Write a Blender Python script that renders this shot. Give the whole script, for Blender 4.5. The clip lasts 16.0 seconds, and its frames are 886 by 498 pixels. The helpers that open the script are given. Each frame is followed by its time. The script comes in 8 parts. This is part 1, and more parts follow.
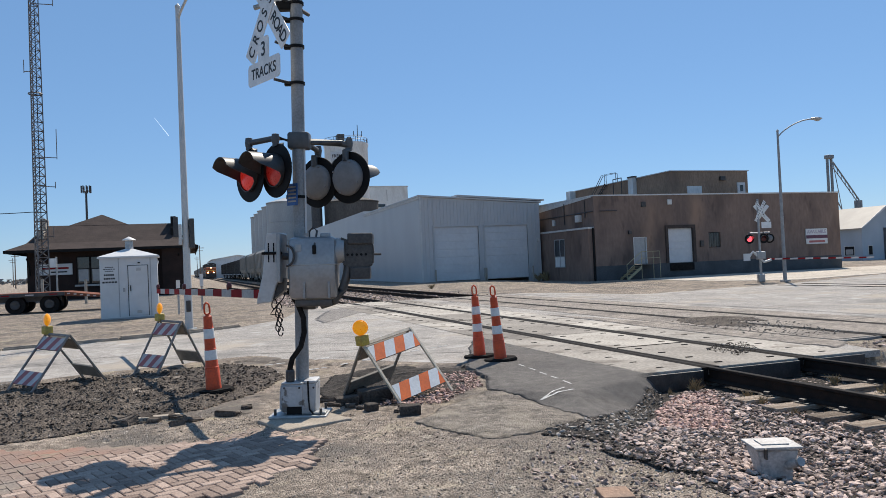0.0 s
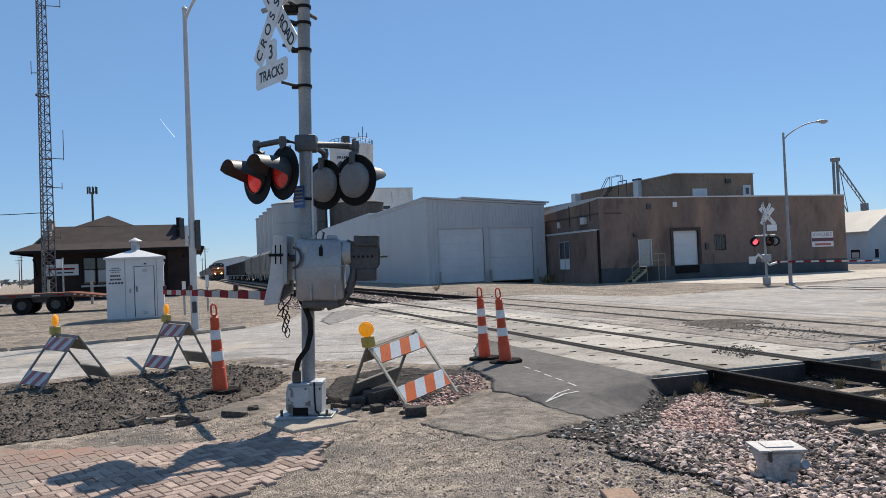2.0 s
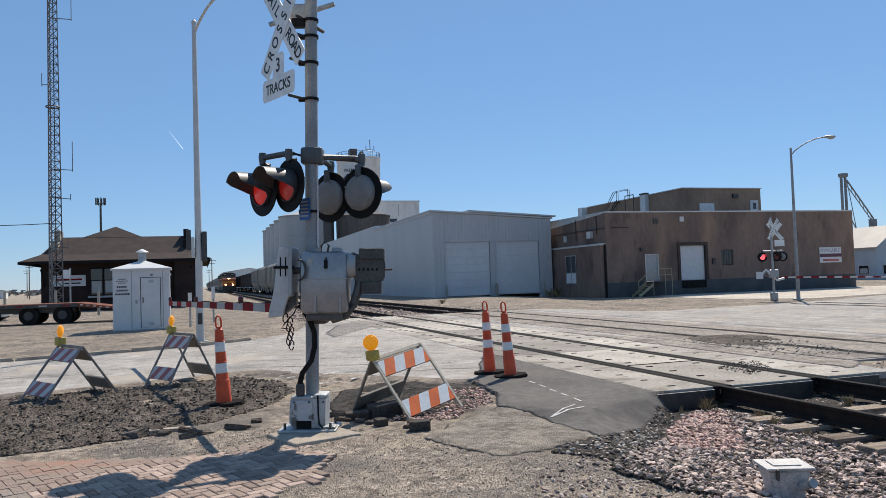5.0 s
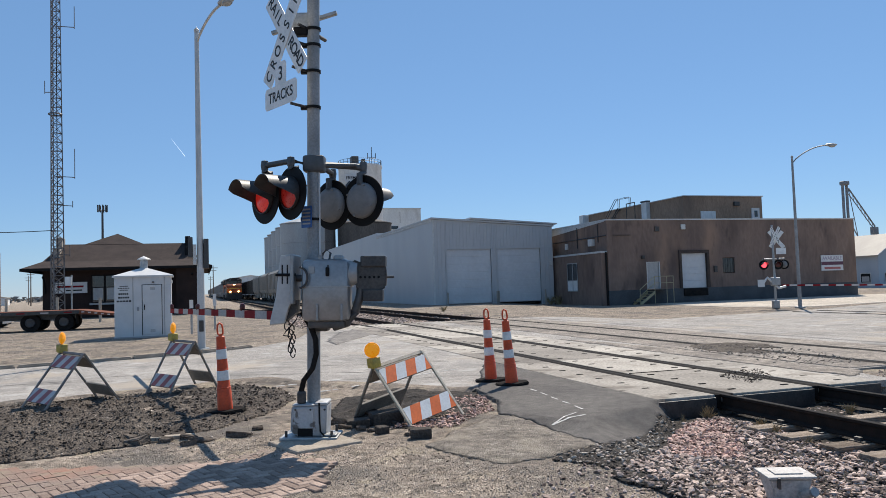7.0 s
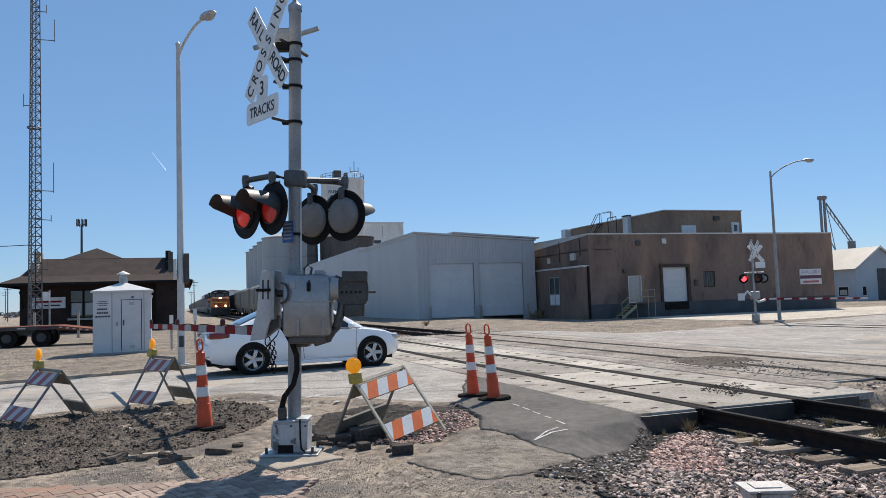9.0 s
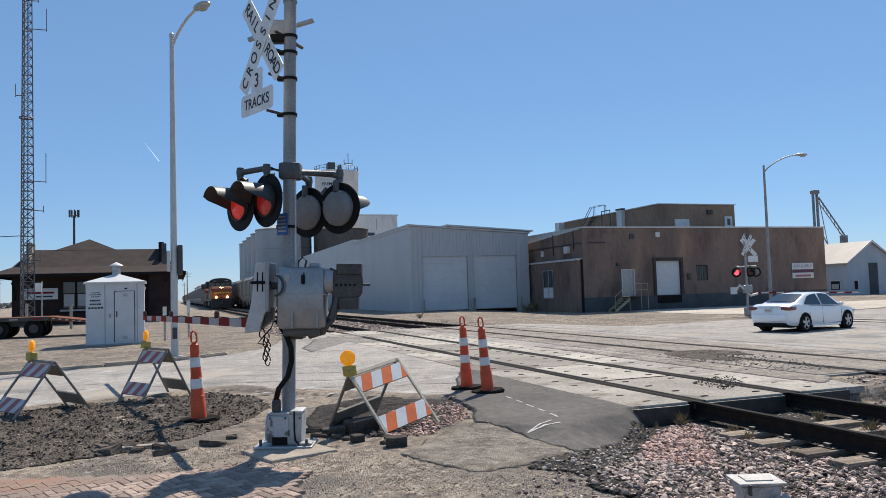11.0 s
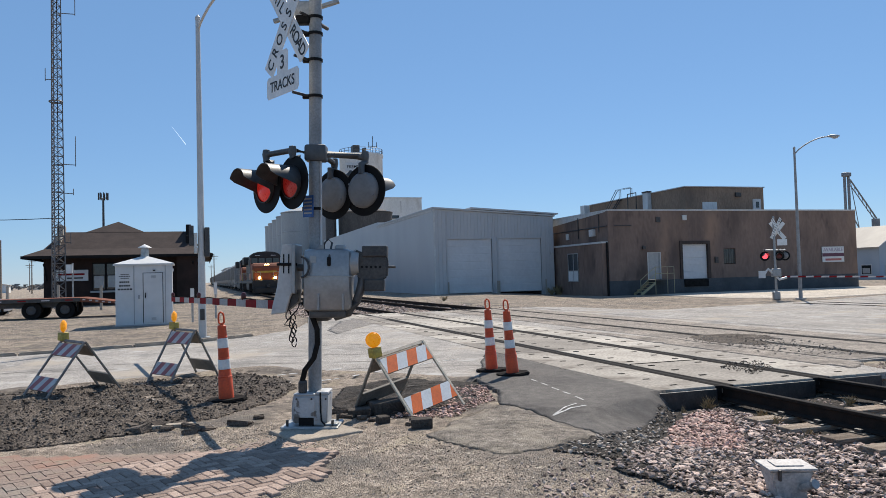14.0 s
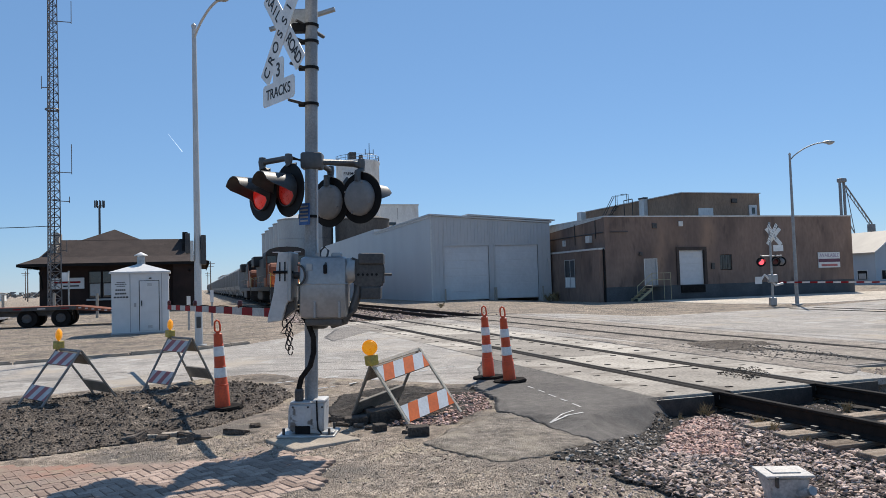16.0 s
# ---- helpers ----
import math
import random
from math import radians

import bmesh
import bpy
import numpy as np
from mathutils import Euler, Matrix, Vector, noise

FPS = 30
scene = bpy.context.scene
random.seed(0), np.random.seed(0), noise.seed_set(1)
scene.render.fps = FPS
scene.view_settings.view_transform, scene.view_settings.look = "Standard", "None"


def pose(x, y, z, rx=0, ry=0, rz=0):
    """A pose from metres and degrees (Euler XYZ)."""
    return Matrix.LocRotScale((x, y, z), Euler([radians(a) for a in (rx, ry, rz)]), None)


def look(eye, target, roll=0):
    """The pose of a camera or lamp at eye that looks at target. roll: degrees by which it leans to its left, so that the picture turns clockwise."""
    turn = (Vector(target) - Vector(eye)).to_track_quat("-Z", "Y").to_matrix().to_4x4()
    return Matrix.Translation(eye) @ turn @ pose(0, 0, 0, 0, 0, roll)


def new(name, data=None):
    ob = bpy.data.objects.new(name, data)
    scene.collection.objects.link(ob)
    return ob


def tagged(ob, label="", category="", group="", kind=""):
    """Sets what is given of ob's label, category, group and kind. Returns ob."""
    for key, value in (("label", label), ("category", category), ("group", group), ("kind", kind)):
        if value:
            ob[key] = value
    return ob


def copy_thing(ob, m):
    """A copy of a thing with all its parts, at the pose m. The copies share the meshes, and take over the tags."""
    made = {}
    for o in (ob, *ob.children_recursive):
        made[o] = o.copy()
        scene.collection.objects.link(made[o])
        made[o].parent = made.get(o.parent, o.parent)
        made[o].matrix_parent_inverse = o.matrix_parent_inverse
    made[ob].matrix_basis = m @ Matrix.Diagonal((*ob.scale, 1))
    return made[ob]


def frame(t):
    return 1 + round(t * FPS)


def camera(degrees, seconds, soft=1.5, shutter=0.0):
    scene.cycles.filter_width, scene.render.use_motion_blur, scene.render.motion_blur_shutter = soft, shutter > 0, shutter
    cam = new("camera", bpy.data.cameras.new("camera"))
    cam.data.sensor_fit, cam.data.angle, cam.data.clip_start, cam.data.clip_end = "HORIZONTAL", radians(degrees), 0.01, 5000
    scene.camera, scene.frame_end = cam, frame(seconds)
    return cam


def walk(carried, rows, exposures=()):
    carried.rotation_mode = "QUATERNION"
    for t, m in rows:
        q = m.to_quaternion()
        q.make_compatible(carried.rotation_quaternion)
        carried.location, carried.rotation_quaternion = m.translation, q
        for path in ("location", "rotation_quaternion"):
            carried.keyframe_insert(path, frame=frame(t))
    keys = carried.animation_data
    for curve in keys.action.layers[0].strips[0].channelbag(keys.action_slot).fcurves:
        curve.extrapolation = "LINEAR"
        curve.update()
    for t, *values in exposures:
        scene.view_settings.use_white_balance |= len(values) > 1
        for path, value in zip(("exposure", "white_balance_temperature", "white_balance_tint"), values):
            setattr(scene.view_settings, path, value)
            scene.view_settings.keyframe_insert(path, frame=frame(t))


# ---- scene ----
# The world: x across the tracks, y along the near track towards the far train, z up from the rail tops.
TURN = 18.6


def at(x, y):
    """From the camera's own axes (x right, y ahead) to the tracks' axes."""
    c, s = math.cos(radians(TURN)), math.sin(radians(TURN))
    return (c * x + s * y, -s * x + c * y)


cam = camera(60.48, 16.0, 0.7)
# seconds, x, y, z, yaw, pitch, roll of the hand-held camera
PATH = [
    (0, -0.000, -0.000, 1.450, -0.000, 1.100, 2.500),
    (0.5, -0.002, -0.005, 1.453, 0.112, 1.144, 2.552),
    (1, -0.012, -0.025, 1.452, 0.247, 1.245, 2.552),
    (1.5, -0.015, -0.032, 1.456, 0.321, 1.269, 2.468),
    (2, -0.011, -0.038, 1.455, 0.354, 1.250, 2.327),
    (2.5, -0.005, -0.025, 1.455, 0.372, 1.286, 2.220),
    (3, -0.002, -0.029, 1.456, 0.438, 1.427, 2.090),
    (3.5, -0.006, -0.024, 1.456, 0.505, 1.787, 2.033),
    (4, -0.005, -0.019, 1.455, 0.601, 2.070, 2.017),
    (6.5, 0.006, -0.023, 1.462, 1.025, 2.482, 1.868),
    (7, 0.000, -0.034, 1.460, 0.921, 2.823, 1.856),
    (7.5, 0.003, -0.037, 1.461, 0.688, 3.204, 1.919),
    (8, 0.007, -0.037, 1.463, 0.315, 3.551, 1.955),
    (8.5, 0.011, -0.033, 1.465, -0.091, 3.849, 2.018),
    (11, 0.003, -0.048, 1.473, -0.859, 3.267, 1.766),
    (11.5, 0.003, -0.027, 1.472, -0.892, 2.388, 1.819),
    (12, -0.001, -0.022, 1.468, -0.757, 1.568, 1.945),
    (12.5, -0.001, -0.013, 1.471, -0.345, 1.238, 2.077),
    (13, -0.006, -0.015, 1.475, 0.264, 1.358, 2.108),
    (13.5, -0.006, -0.015, 1.473, 0.824, 1.720, 1.839),
    (14, -0.010, -0.021, 1.468, 0.963, 2.032, 1.574),
    (14.5, -0.007, -0.020, 1.469, 0.891, 2.286, 1.435),
    (15, -0.006, -0.016, 1.468, 0.800, 2.386, 1.532),
    (15.5, -0.003, -0.016, 1.468, 0.769, 2.450, 1.675),
    (16, -0.005, -0.018, 1.474, 0.732, 2.532, 1.753),
]
walk(cam, [(t, pose(*at(x, y), z, 90 + pitch, roll, yaw - TURN)) for t, x, y, z, yaw, pitch, roll in PATH],
     exposures=[(0.0, 0.25, 6480, 10), (16.0, 0.25, 6480, 10)])

# ---- light ----
SUN_AWAY = Vector((0.539, 0.663, 1.0))
world = bpy.data.worlds.new("sky")
scene.world = world
world.use_nodes = True
_n = world.node_tree.nodes
_sky = _n.new("ShaderNodeTexSky")
_sky.sky_type = "NISHITA"
_sky.sun_disc = False
_sky.sun_elevation = math.asin(SUN_AWAY.normalized().z)
_sky.sun_rotation = math.atan2(SUN_AWAY.x, SUN_AWAY.y)
_sky.air_density, _sky.dust_density, _sky.ozone_density = 0.9, 0.0, 6.5
_n["Background"].inputs["Strength"].default_value = 0.09
_clear = _n.new("ShaderNodeMix")
_clear.data_type = "RGBA"
_clear.inputs[0].default_value, _clear.inputs[7].default_value = 0.48, (2.0, 3.95, 6.9, 1)
world.node_tree.links.new(_sky.outputs[0], _clear.inputs[6])
world.node_tree.links.new(_clear.outputs[2], _n["Background"].inputs["Color"])
_sun = bpy.data.lights.new("sun", "SUN")
_sun.energy, _sun.angle, _sun.color = 5.0, radians(0.53), (1.0, 0.915, 0.8)
new("sun", _sun).matrix_world = look(SUN_AWAY * 50, (0, 0, 0))


# ---- materials ----
def mat(name, a, b=None, scale=3.0, rough=0.8, metal=0.0, bump=0.0, fine=40.0, vary=0.25, spots=None, island=False, coat=0.0, stretch=(1, 1, 1), pebble=0.0):
    """A surface with broad patches from colour a to b, fine grain, relief, and darker or lighter spots."""
    m = bpy.data.materials.new(name)
    m.use_nodes = True
    nt = m.node_tree
    n, l = nt.nodes, nt.links
    bs = n["Principled BSDF"]
    bs.inputs["Metallic"].default_value = metal
    if rough > 0.78:
        bs.inputs["Specular IOR Level"].default_value = 0.12
    bs.inputs["Coat Weight"].default_value = coat
    co = n.new("ShaderNodeTexCoord")
    mp = n.new("ShaderNodeMapping")
    mp.inputs["Scale"].default_value = stretch
    l.new(co.outputs["Object"], mp.inputs["Vector"])

    def noisy(sc, detail=5.0):
        t = n.new("ShaderNodeTexNoise")
        t.inputs["Scale"].default_value, t.inputs["Detail"].default_value = sc, detail
        l.new(mp.outputs[0], t.inputs["Vector"])
        return t.outputs["Fac"]

    def ramp(src, lo, hi, c0=(0, 0, 0, 1), c1=(1, 1, 1, 1)):
        r = n.new("ShaderNodeValToRGB")
        r.color_ramp.elements[0].position, r.color_ramp.elements[1].position = lo, hi
        r.color_ramp.elements[0].color, r.color_ramp.elements[1].color = c0, c1
        l.new(src, r.inputs[0])
        return r.outputs[0]

    def mix(kind, fac, x, y):
        k = n.new("ShaderNodeMix")
        k.data_type, k.blend_type = "RGBA", kind
        for socket, v in ((k.inputs[0], fac), (k.inputs[6], x), (k.inputs[7], y)):
            if hasattr(v, "is_linked"):
                l.new(v, socket)
            else:
                socket.default_value = v
        return k.outputs[2]

    b = b or tuple(v * 0.8 for v in a)
    big, small = noisy(scale), noisy(fine, 8.0)
    col = mix("MIX", ramp(big, 0.35, 0.65), (*a, 1), (*b, 1))
    lo = 1.0 - vary
    col = mix("MULTIPLY", 1.0, col, ramp(small, 0.3, 0.7, (lo, lo, lo, 1), (1 + vary * 0.6,) * 3 + (1,)))
    height = small
    if pebble:
        vo = n.new("ShaderNodeTexVoronoi")
        vo.inputs["Scale"].default_value = pebble
        l.new(mp.outputs[0], vo.inputs["Vector"])
        v2 = n.new("ShaderNodeTexVoronoi")
        v2.inputs["Scale"].default_value = pebble * 2.7
        l.new(mp.outputs[0], v2.inputs["Vector"])
        for v in (vo, v2):
            sep = n.new("ShaderNodeSeparateColor")
            l.new(v.outputs["Color"], sep.inputs[0])
            col = mix("MULTIPLY", 0.6, col, ramp(sep.outputs[0], 0.0, 1.0, (0.45, 0.44, 0.43, 1), (1.55, 1.5, 1.45, 1)))
        height = ramp(vo.outputs["Distance"], 0.0, 0.6, (1, 1, 1, 1), (0, 0, 0, 1))
    if spots:
        for c, sc, lo_, hi_ in (spots if isinstance(spots, list) else [spots]):
            col = mix("MIX", ramp(noisy(sc, 6.0), lo_, hi_), col, (*c, 1))
    if island:
        g = n.new("ShaderNodeNewGeometry" if island == "island" else "ShaderNodeObjectInfo")
        col = mix("MULTIPLY", 1.0, col, ramp(g.outputs["Random Per Island" if island == "island" else "Random"], 0, 1, (0.26, 0.235, 0.225, 1) if island == "island" else (0.62, 0.59, 0.57, 1), (1.95, 1.84, 1.76, 1) if island == "island" else (1.25, 1.21, 1.17, 1)))
    l.new(col, bs.inputs["Base Color"])
    rr = n.new("ShaderNodeMapRange")
    rr.inputs[3].default_value, rr.inputs[4].default_value = max(rough - 0.12, 0.03), min(rough + 0.12, 1)
    l.new(small, rr.inputs[0])
    l.new(rr.outputs[0], bs.inputs["Roughness"])
    if bump:
        bp = n.new("ShaderNodeBump")
        bp.inputs["Strength"].default_value, bp.inputs["Distance"].default_value = min(bump, 1), 0.02
        l.new(height, bp.inputs["Height"])
        l.new(bp.outputs[0], bs.inputs["Normal"])
    return m


def glow(name, c, strength):
    m = mat(name, c, rough=0.3)
    bs = m.node_tree.nodes["Principled BSDF"]
    bs.inputs["Emission Color"].default_value = (*c, 1)
    bs.inputs["Emission Strength"].default_value = strength
    return m


SAND = mat("sandy_ground", (0.43, 0.365, 0.3), (0.3, 0.258, 0.216), 0.55, 0.95, bump=1.0, fine=9, vary=0.5, spots=[((0.2, 0.175, 0.15), 0.9, 0.48, 0.66), ((0.45, 0.375, 0.27), 1.9, 0.56, 0.7), ((0.085, 0.076, 0.067), 3.4, 0.58, 0.72), ((0.5, 0.43, 0.345), 6.0, 0.62, 0.72)], pebble=75)
ROAD = mat("worn_pavement", (0.385, 0.369, 0.346), (0.298, 0.286, 0.269), 0.35, 0.9, bump=0.4, fine=4, vary=0.2, spots=[((0.4, 0.345, 0.28), 0.5, 0.54, 0.7), ((0.19, 0.181, 0.168), 0.55, 0.56, 0.74), ((0.45, 0.43, 0.4), 1.7, 0.58, 0.72)], pebble=70)
FRESH = mat("dark_asphalt", (0.115, 0.11, 0.106), (0.155, 0.148, 0.14), 0.9, 0.9, bump=0.35, fine=7, vary=0.25, pebble=170)
OLDASPH = mat("old_asphalt", (0.34, 0.305, 0.262), (0.25, 0.226, 0.198), 1.8, 0.95, bump=1.0, fine=9, vary=0.45, spots=((0.4, 0.345, 0.275), 2.6, 0.5, 0.68), pebble=90)
CONC = mat("crossing_concrete", (0.44, 0.415, 0.37), (0.32, 0.3, 0.268), 1.0, 0.85, bump=0.15, fine=22, vary=0.35, spots=[((0.16, 0.14, 0.118), 1.5, 0.54, 0.72), ((0.1, 0.088, 0.076), 5, 0.62, 0.74)], island="object")
SLABC = mat("footing_concrete", (0.42, 0.36, 0.29), (0.32, 0.275, 0.225), 3, 0.9, bump=0.5, fine=50)
GRIT = mat("black_grit", (0.05, 0.046, 0.043), (0.085, 0.076, 0.068), 4.0, 0.95, bump=1.0, fine=14, vary=0.5, pebble=60)
DIRT = mat("dug_soil", (0.092, 0.079, 0.069), (0.145, 0.125, 0.107), 2.0, 0.97, bump=1.0, fine=12, vary=0.45, pebble=36)
STONE = mat("ballast_stone", (0.46, 0.38, 0.335), (0.33, 0.27, 0.24), 6, 0.9, bump=0.4, fine=60, island="island")
GREYSTONE = mat("grey_gravel", (0.4, 0.362, 0.318), (0.28, 0.255, 0.225), 6, 0.9, bump=0.4, fine=60, island="island")
REDSTONE = mat("pink_ballast_stone", (0.45, 0.315, 0.275), (0.36, 0.275, 0.24), 6, 0.9, bump=0.4, fine=60, island="island")
# rusty steel taken near black, the shadow on the rail web in its colour
RAILM = mat("shaded_rusty_rail", (0.022, 0.018, 0.016), (0.035, 0.025, 0.02), 8, 0.8, 0.1, 0.3, 60)
RAILTOP = mat("worn_rail_head", (0.025, 0.022, 0.021), (0.018, 0.016, 0.015), 8, 0.9, 0.0, 0.0, 60)
TIE = mat("weathered_tie", (0.27, 0.22, 0.175), (0.4, 0.34, 0.28), 3, 0.95, bump=1.0, fine=40, vary=0.5, island="object", stretch=(0.3, 4, 4))
BRICKM = mat("paver_brick", (0.38, 0.27, 0.22), (0.37, 0.33, 0.29), 0.9, 0.92, bump=0.5, fine=60, vary=0.25, island="object", spots=[((0.47, 0.26, 0.19), 0.7, 0.5, 0.62), ((0.4, 0.34, 0.265), 4.0, 0.54, 0.7)])
WBRICK = mat("brown_brick_wall", (0.235, 0.168, 0.136), (0.175, 0.128, 0.107), 0.3, 0.92, bump=0.35, fine=5, vary=0.16, spots=[((0.3, 0.2, 0.145), 0.35, 0.55, 0.75), ((0.105, 0.08, 0.07), 0.55, 0.5, 0.75), ((0.07, 0.056, 0.05), 1.3, 0.58, 0.8)], stretch=(1.0, 1.0, 0.36))
WBRICK2 = mat("tan_brick_wall", (0.34, 0.235, 0.165), (0.26, 0.18, 0.13), 0.5, 0.92, bump=0.4, fine=8, vary=0.2, spots=((0.18, 0.13, 0.1), 0.7, 0.55, 0.8), stretch=(1, 1, 0.4))
BASEPAINT = mat("grey_painted_base", (0.1, 0.105, 0.11), (0.075, 0.08, 0.085), 0.8, 0.9, bump=0.3, fine=20)
WSIDING = mat("white_metal_siding", (0.47, 0.475, 0.475), (0.43, 0.435, 0.44), 0.4, 0.5, 0.0, 0.05, 6, 0.05, stretch=(1, 1, 0.4))
WDOOR = mat("white_sectional_door", (0.57, 0.58, 0.585), (0.51, 0.52, 0.53), 0.6, 0.5, 0.0, 0.05, 5, 0.06)
TRIMW = mat("white_trim", (0.6, 0.6, 0.58), (0.5, 0.5, 0.48), 2, 0.6, bump=0.1)
ROOFB = mat("brown_shingle_roof", (0.072, 0.055, 0.049), (0.055, 0.043, 0.039), 1.2, 0.95, bump=0.8, fine=14, vary=0.3)
DEPOTW = mat("dark_brick_wall", (0.045, 0.03, 0.026), (0.03, 0.022, 0.02), 1, 0.92, bump=0.4, fine=20)
DARK = mat("near_black_paint", (0.007, 0.007, 0.008), (0.011, 0.011, 0.011), 4, 0.6, bump=0.05)
DARK.node_tree.nodes["Principled BSDF"].inputs["Specular IOR Level"].default_value = 0.16
PALEYEL = mat("faded_yellow_pipe", (0.42, 0.37, 0.22), (0.34, 0.3, 0.19), 4, 0.6)
RUBBER = mat("black_rubber", (0.016, 0.015, 0.0145), (0.028, 0.025, 0.023), 5, 0.9, bump=0.3)
RUBBER.node_tree.nodes["Principled BSDF"].inputs["Specular IOR Level"].default_value = 0.03
GALV = mat("galvanised_steel", (0.44, 0.45, 0.45), (0.3, 0.31, 0.31), 5, 0.5, 0.65, 0.1, 40, 0.2, spots=((0.22, 0.2, 0.17), 6, 0.6, 0.78))
POLEM = mat("weathered_pole", (0.33, 0.335, 0.335), (0.25, 0.255, 0.255), 4, 0.6, 0.3, 0.15, 50, 0.2)
ALU = mat("silver_paint", (0.33, 0.335, 0.34), (0.27, 0.275, 0.28), 4, 0.34, 0.55, 0.04, 30, 0.1, spots=((0.23, 0.215, 0.2), 6, 0.6, 0.85))
GREYP = mat("grey_enamel", (0.36, 0.365, 0.365), (0.31, 0.315, 0.315), 4, 0.42, 0.25, 0.03, 30, 0.08)
WPAINT = mat("white_enamel", (0.63, 0.63, 0.62), (0.57, 0.57, 0.56), 1.5, 0.5, bump=0.02, fine=6, vary=0.06, spots=((0.45, 0.41, 0.35), 3, 0.68, 0.88))
WREFL = mat("white_reflective_sheeting", (0.78, 0.78, 0.76), (0.68, 0.68, 0.66), 6, 0.45, vary=0.1)
ORANGE = mat("orange_sheeting", (0.85, 0.17, 0.025), (0.7, 0.13, 0.02), 6, 0.5, vary=0.12)
ORPLAST = mat("orange_plastic", (0.72, 0.09, 0.022), (0.55, 0.07, 0.02), 6, 0.55, vary=0.15)
# muted sheeting; the barricades' shaded faces are put into these colours
MUTEDR = mat("muted_red_sheeting", (0.42, 0.13, 0.12), (0.34, 0.1, 0.1), 5, 0.6, vary=0.15)
MUTEDW = mat("muted_white_sheeting", (0.62, 0.56, 0.52), (0.52, 0.46, 0.43), 5, 0.6, vary=0.15)
BARWOOD = mat("grey_plastic_board", (0.27, 0.24, 0.2), (0.19, 0.17, 0.14), 5, 0.75, vary=0.25, bump=0.2)
REDSHEET = mat("red_sheeting", (0.27, 0.016, 0.018), (0.2, 0.014, 0.016), 5, 0.85, vary=0.15)
# glow added for sunlight shining through the flasher lenses
AMBER_GLOW = glow("amber_lens", (0.95, 0.36, 0.01), 0.3)
YELBOX = mat("yellow_battery_case", (0.5, 0.38, 0.06), (0.38, 0.3, 0.08), 8, 0.6, vary=0.25)
BLUE = mat("blue_sign", (0.03, 0.12, 0.36), (0.03, 0.1, 0.3), 6, 0.5)
LENS = glow("red_lit_lens", (0.5, 0.02, 0.014), 0.34)
LENS_DIM = glow("red_dim_lens", (0.38, 0.02, 0.015), 0.16)
LENS_FAR = glow("red_far_lens", (1.0, 0.06, 0.08), 2.2)
HEADL = glow("headlight", (1.0, 0.66, 0.26), 14.0)
BODYW = mat("white_car_paint", (0.87, 0.88, 0.89), (0.85, 0.86, 0.87), 1, 0.22, vary=0.03, coat=0.7)
TINT = mat("tinted_glass", (0.012, 0.014, 0.016), (0.02, 0.022, 0.024), 2, 0.06, vary=0.05, coat=0.5)
TAIL = mat("red_tail_lens", (0.2, 0.012, 0.014), (0.13, 0.01, 0.01), 6, 0.2, coat=0.5)
CHROME = mat("alloy_wheel", (0.55, 0.56, 0.57), (0.42, 0.43, 0.44), 8, 0.3, 0.8, vary=0.1)
LOCO = mat("orange_loco_paint", (0.3, 0.07, 0.016), (0.24, 0.055, 0.013), 1.5, 0.5, bump=0.05, vary=0.15)
LOCODK = mat("black_loco_paint", (0.022, 0.021, 0.02), (0.04, 0.035, 0.03), 2, 0.6, bump=0.1)
YELLOW = mat("yellow_paint", (0.65, 0.42, 0.05), (0.5, 0.33, 0.05), 4, 0.6)
HOPGREY = mat("grey_hopper_paint", (0.34, 0.33, 0.31), (0.25, 0.24, 0.225), 0.9, 0.7, bump=0.1, vary=0.2, stretch=(1, 1, 0.3))
HOPTAN = mat("tan_hopper_paint", (0.3, 0.275, 0.23), (0.22, 0.2, 0.17), 0.9, 0.7, bump=0.1, vary=0.2, stretch=(1, 1, 0.3))
BIN = mat("grain_bin_steel", (0.4, 0.41, 0.405), (0.33, 0.34, 0.34), 0.5, 0.55, 0.25, 0.1, 10, 0.12, stretch=(1, 1, 0.3))
TANKT = mat("tan_tank_wall", (0.12, 0.11, 0.1), (0.09, 0.083, 0.077), 0.6, 0.8, bump=0.2, fine=8, stretch=(1, 1, 0.3))
MILLW = mat("pale_mill_wall", (0.72, 0.73, 0.715), (0.62, 0.63, 0.62), 0.4, 0.85, bump=0.15, fine=5, vary=0.12, spots=((0.5, 0.49, 0.46), 0.5, 0.56, 0.75), stretch=(1, 1, 0.4))
TANROOF = mat("tan_metal_roof", (0.36, 0.32, 0.265), (0.31, 0.275, 0.23), 0.6, 0.6, vary=0.1)
WOODR = mat("red_brown_deck", (0.22, 0.085, 0.05), (0.16, 0.065, 0.045), 2, 0.85, bump=0.5, vary=0.3)
PAINTW = mat("road_paint", (0.62, 0.61, 0.58), (0.45, 0.44, 0.42), 9, 0.8, vary=0.4)
STEEL_D = mat("dark_steel", (0.06, 0.06, 0.062), (0.09, 0.085, 0.08), 5, 0.5, 0.6, 0.1)
TOWERM = mat("tower_steel", (0.13, 0.125, 0.125), (0.19, 0.18, 0.175), 1, 0.6, 0.4)
WEED = mat("dry_weed", (0.36, 0.28, 0.16), (0.26, 0.2, 0.11), 6, 0.9)
MUD = mat("trampled_mud", (0.15, 0.13, 0.11), (0.085, 0.072, 0.062), 2.5, 0.95, bump=1.0, fine=10, vary=0.4, pebble=40)
DUSTY = mat("dusty_pavement", (0.35, 0.315, 0.275), (0.25, 0.228, 0.205), 0.8, 0.9, bump=0.5, fine=7, vary=0.4, spots=((0.13, 0.112, 0.094), 0.9, 0.54, 0.72), pebble=70)
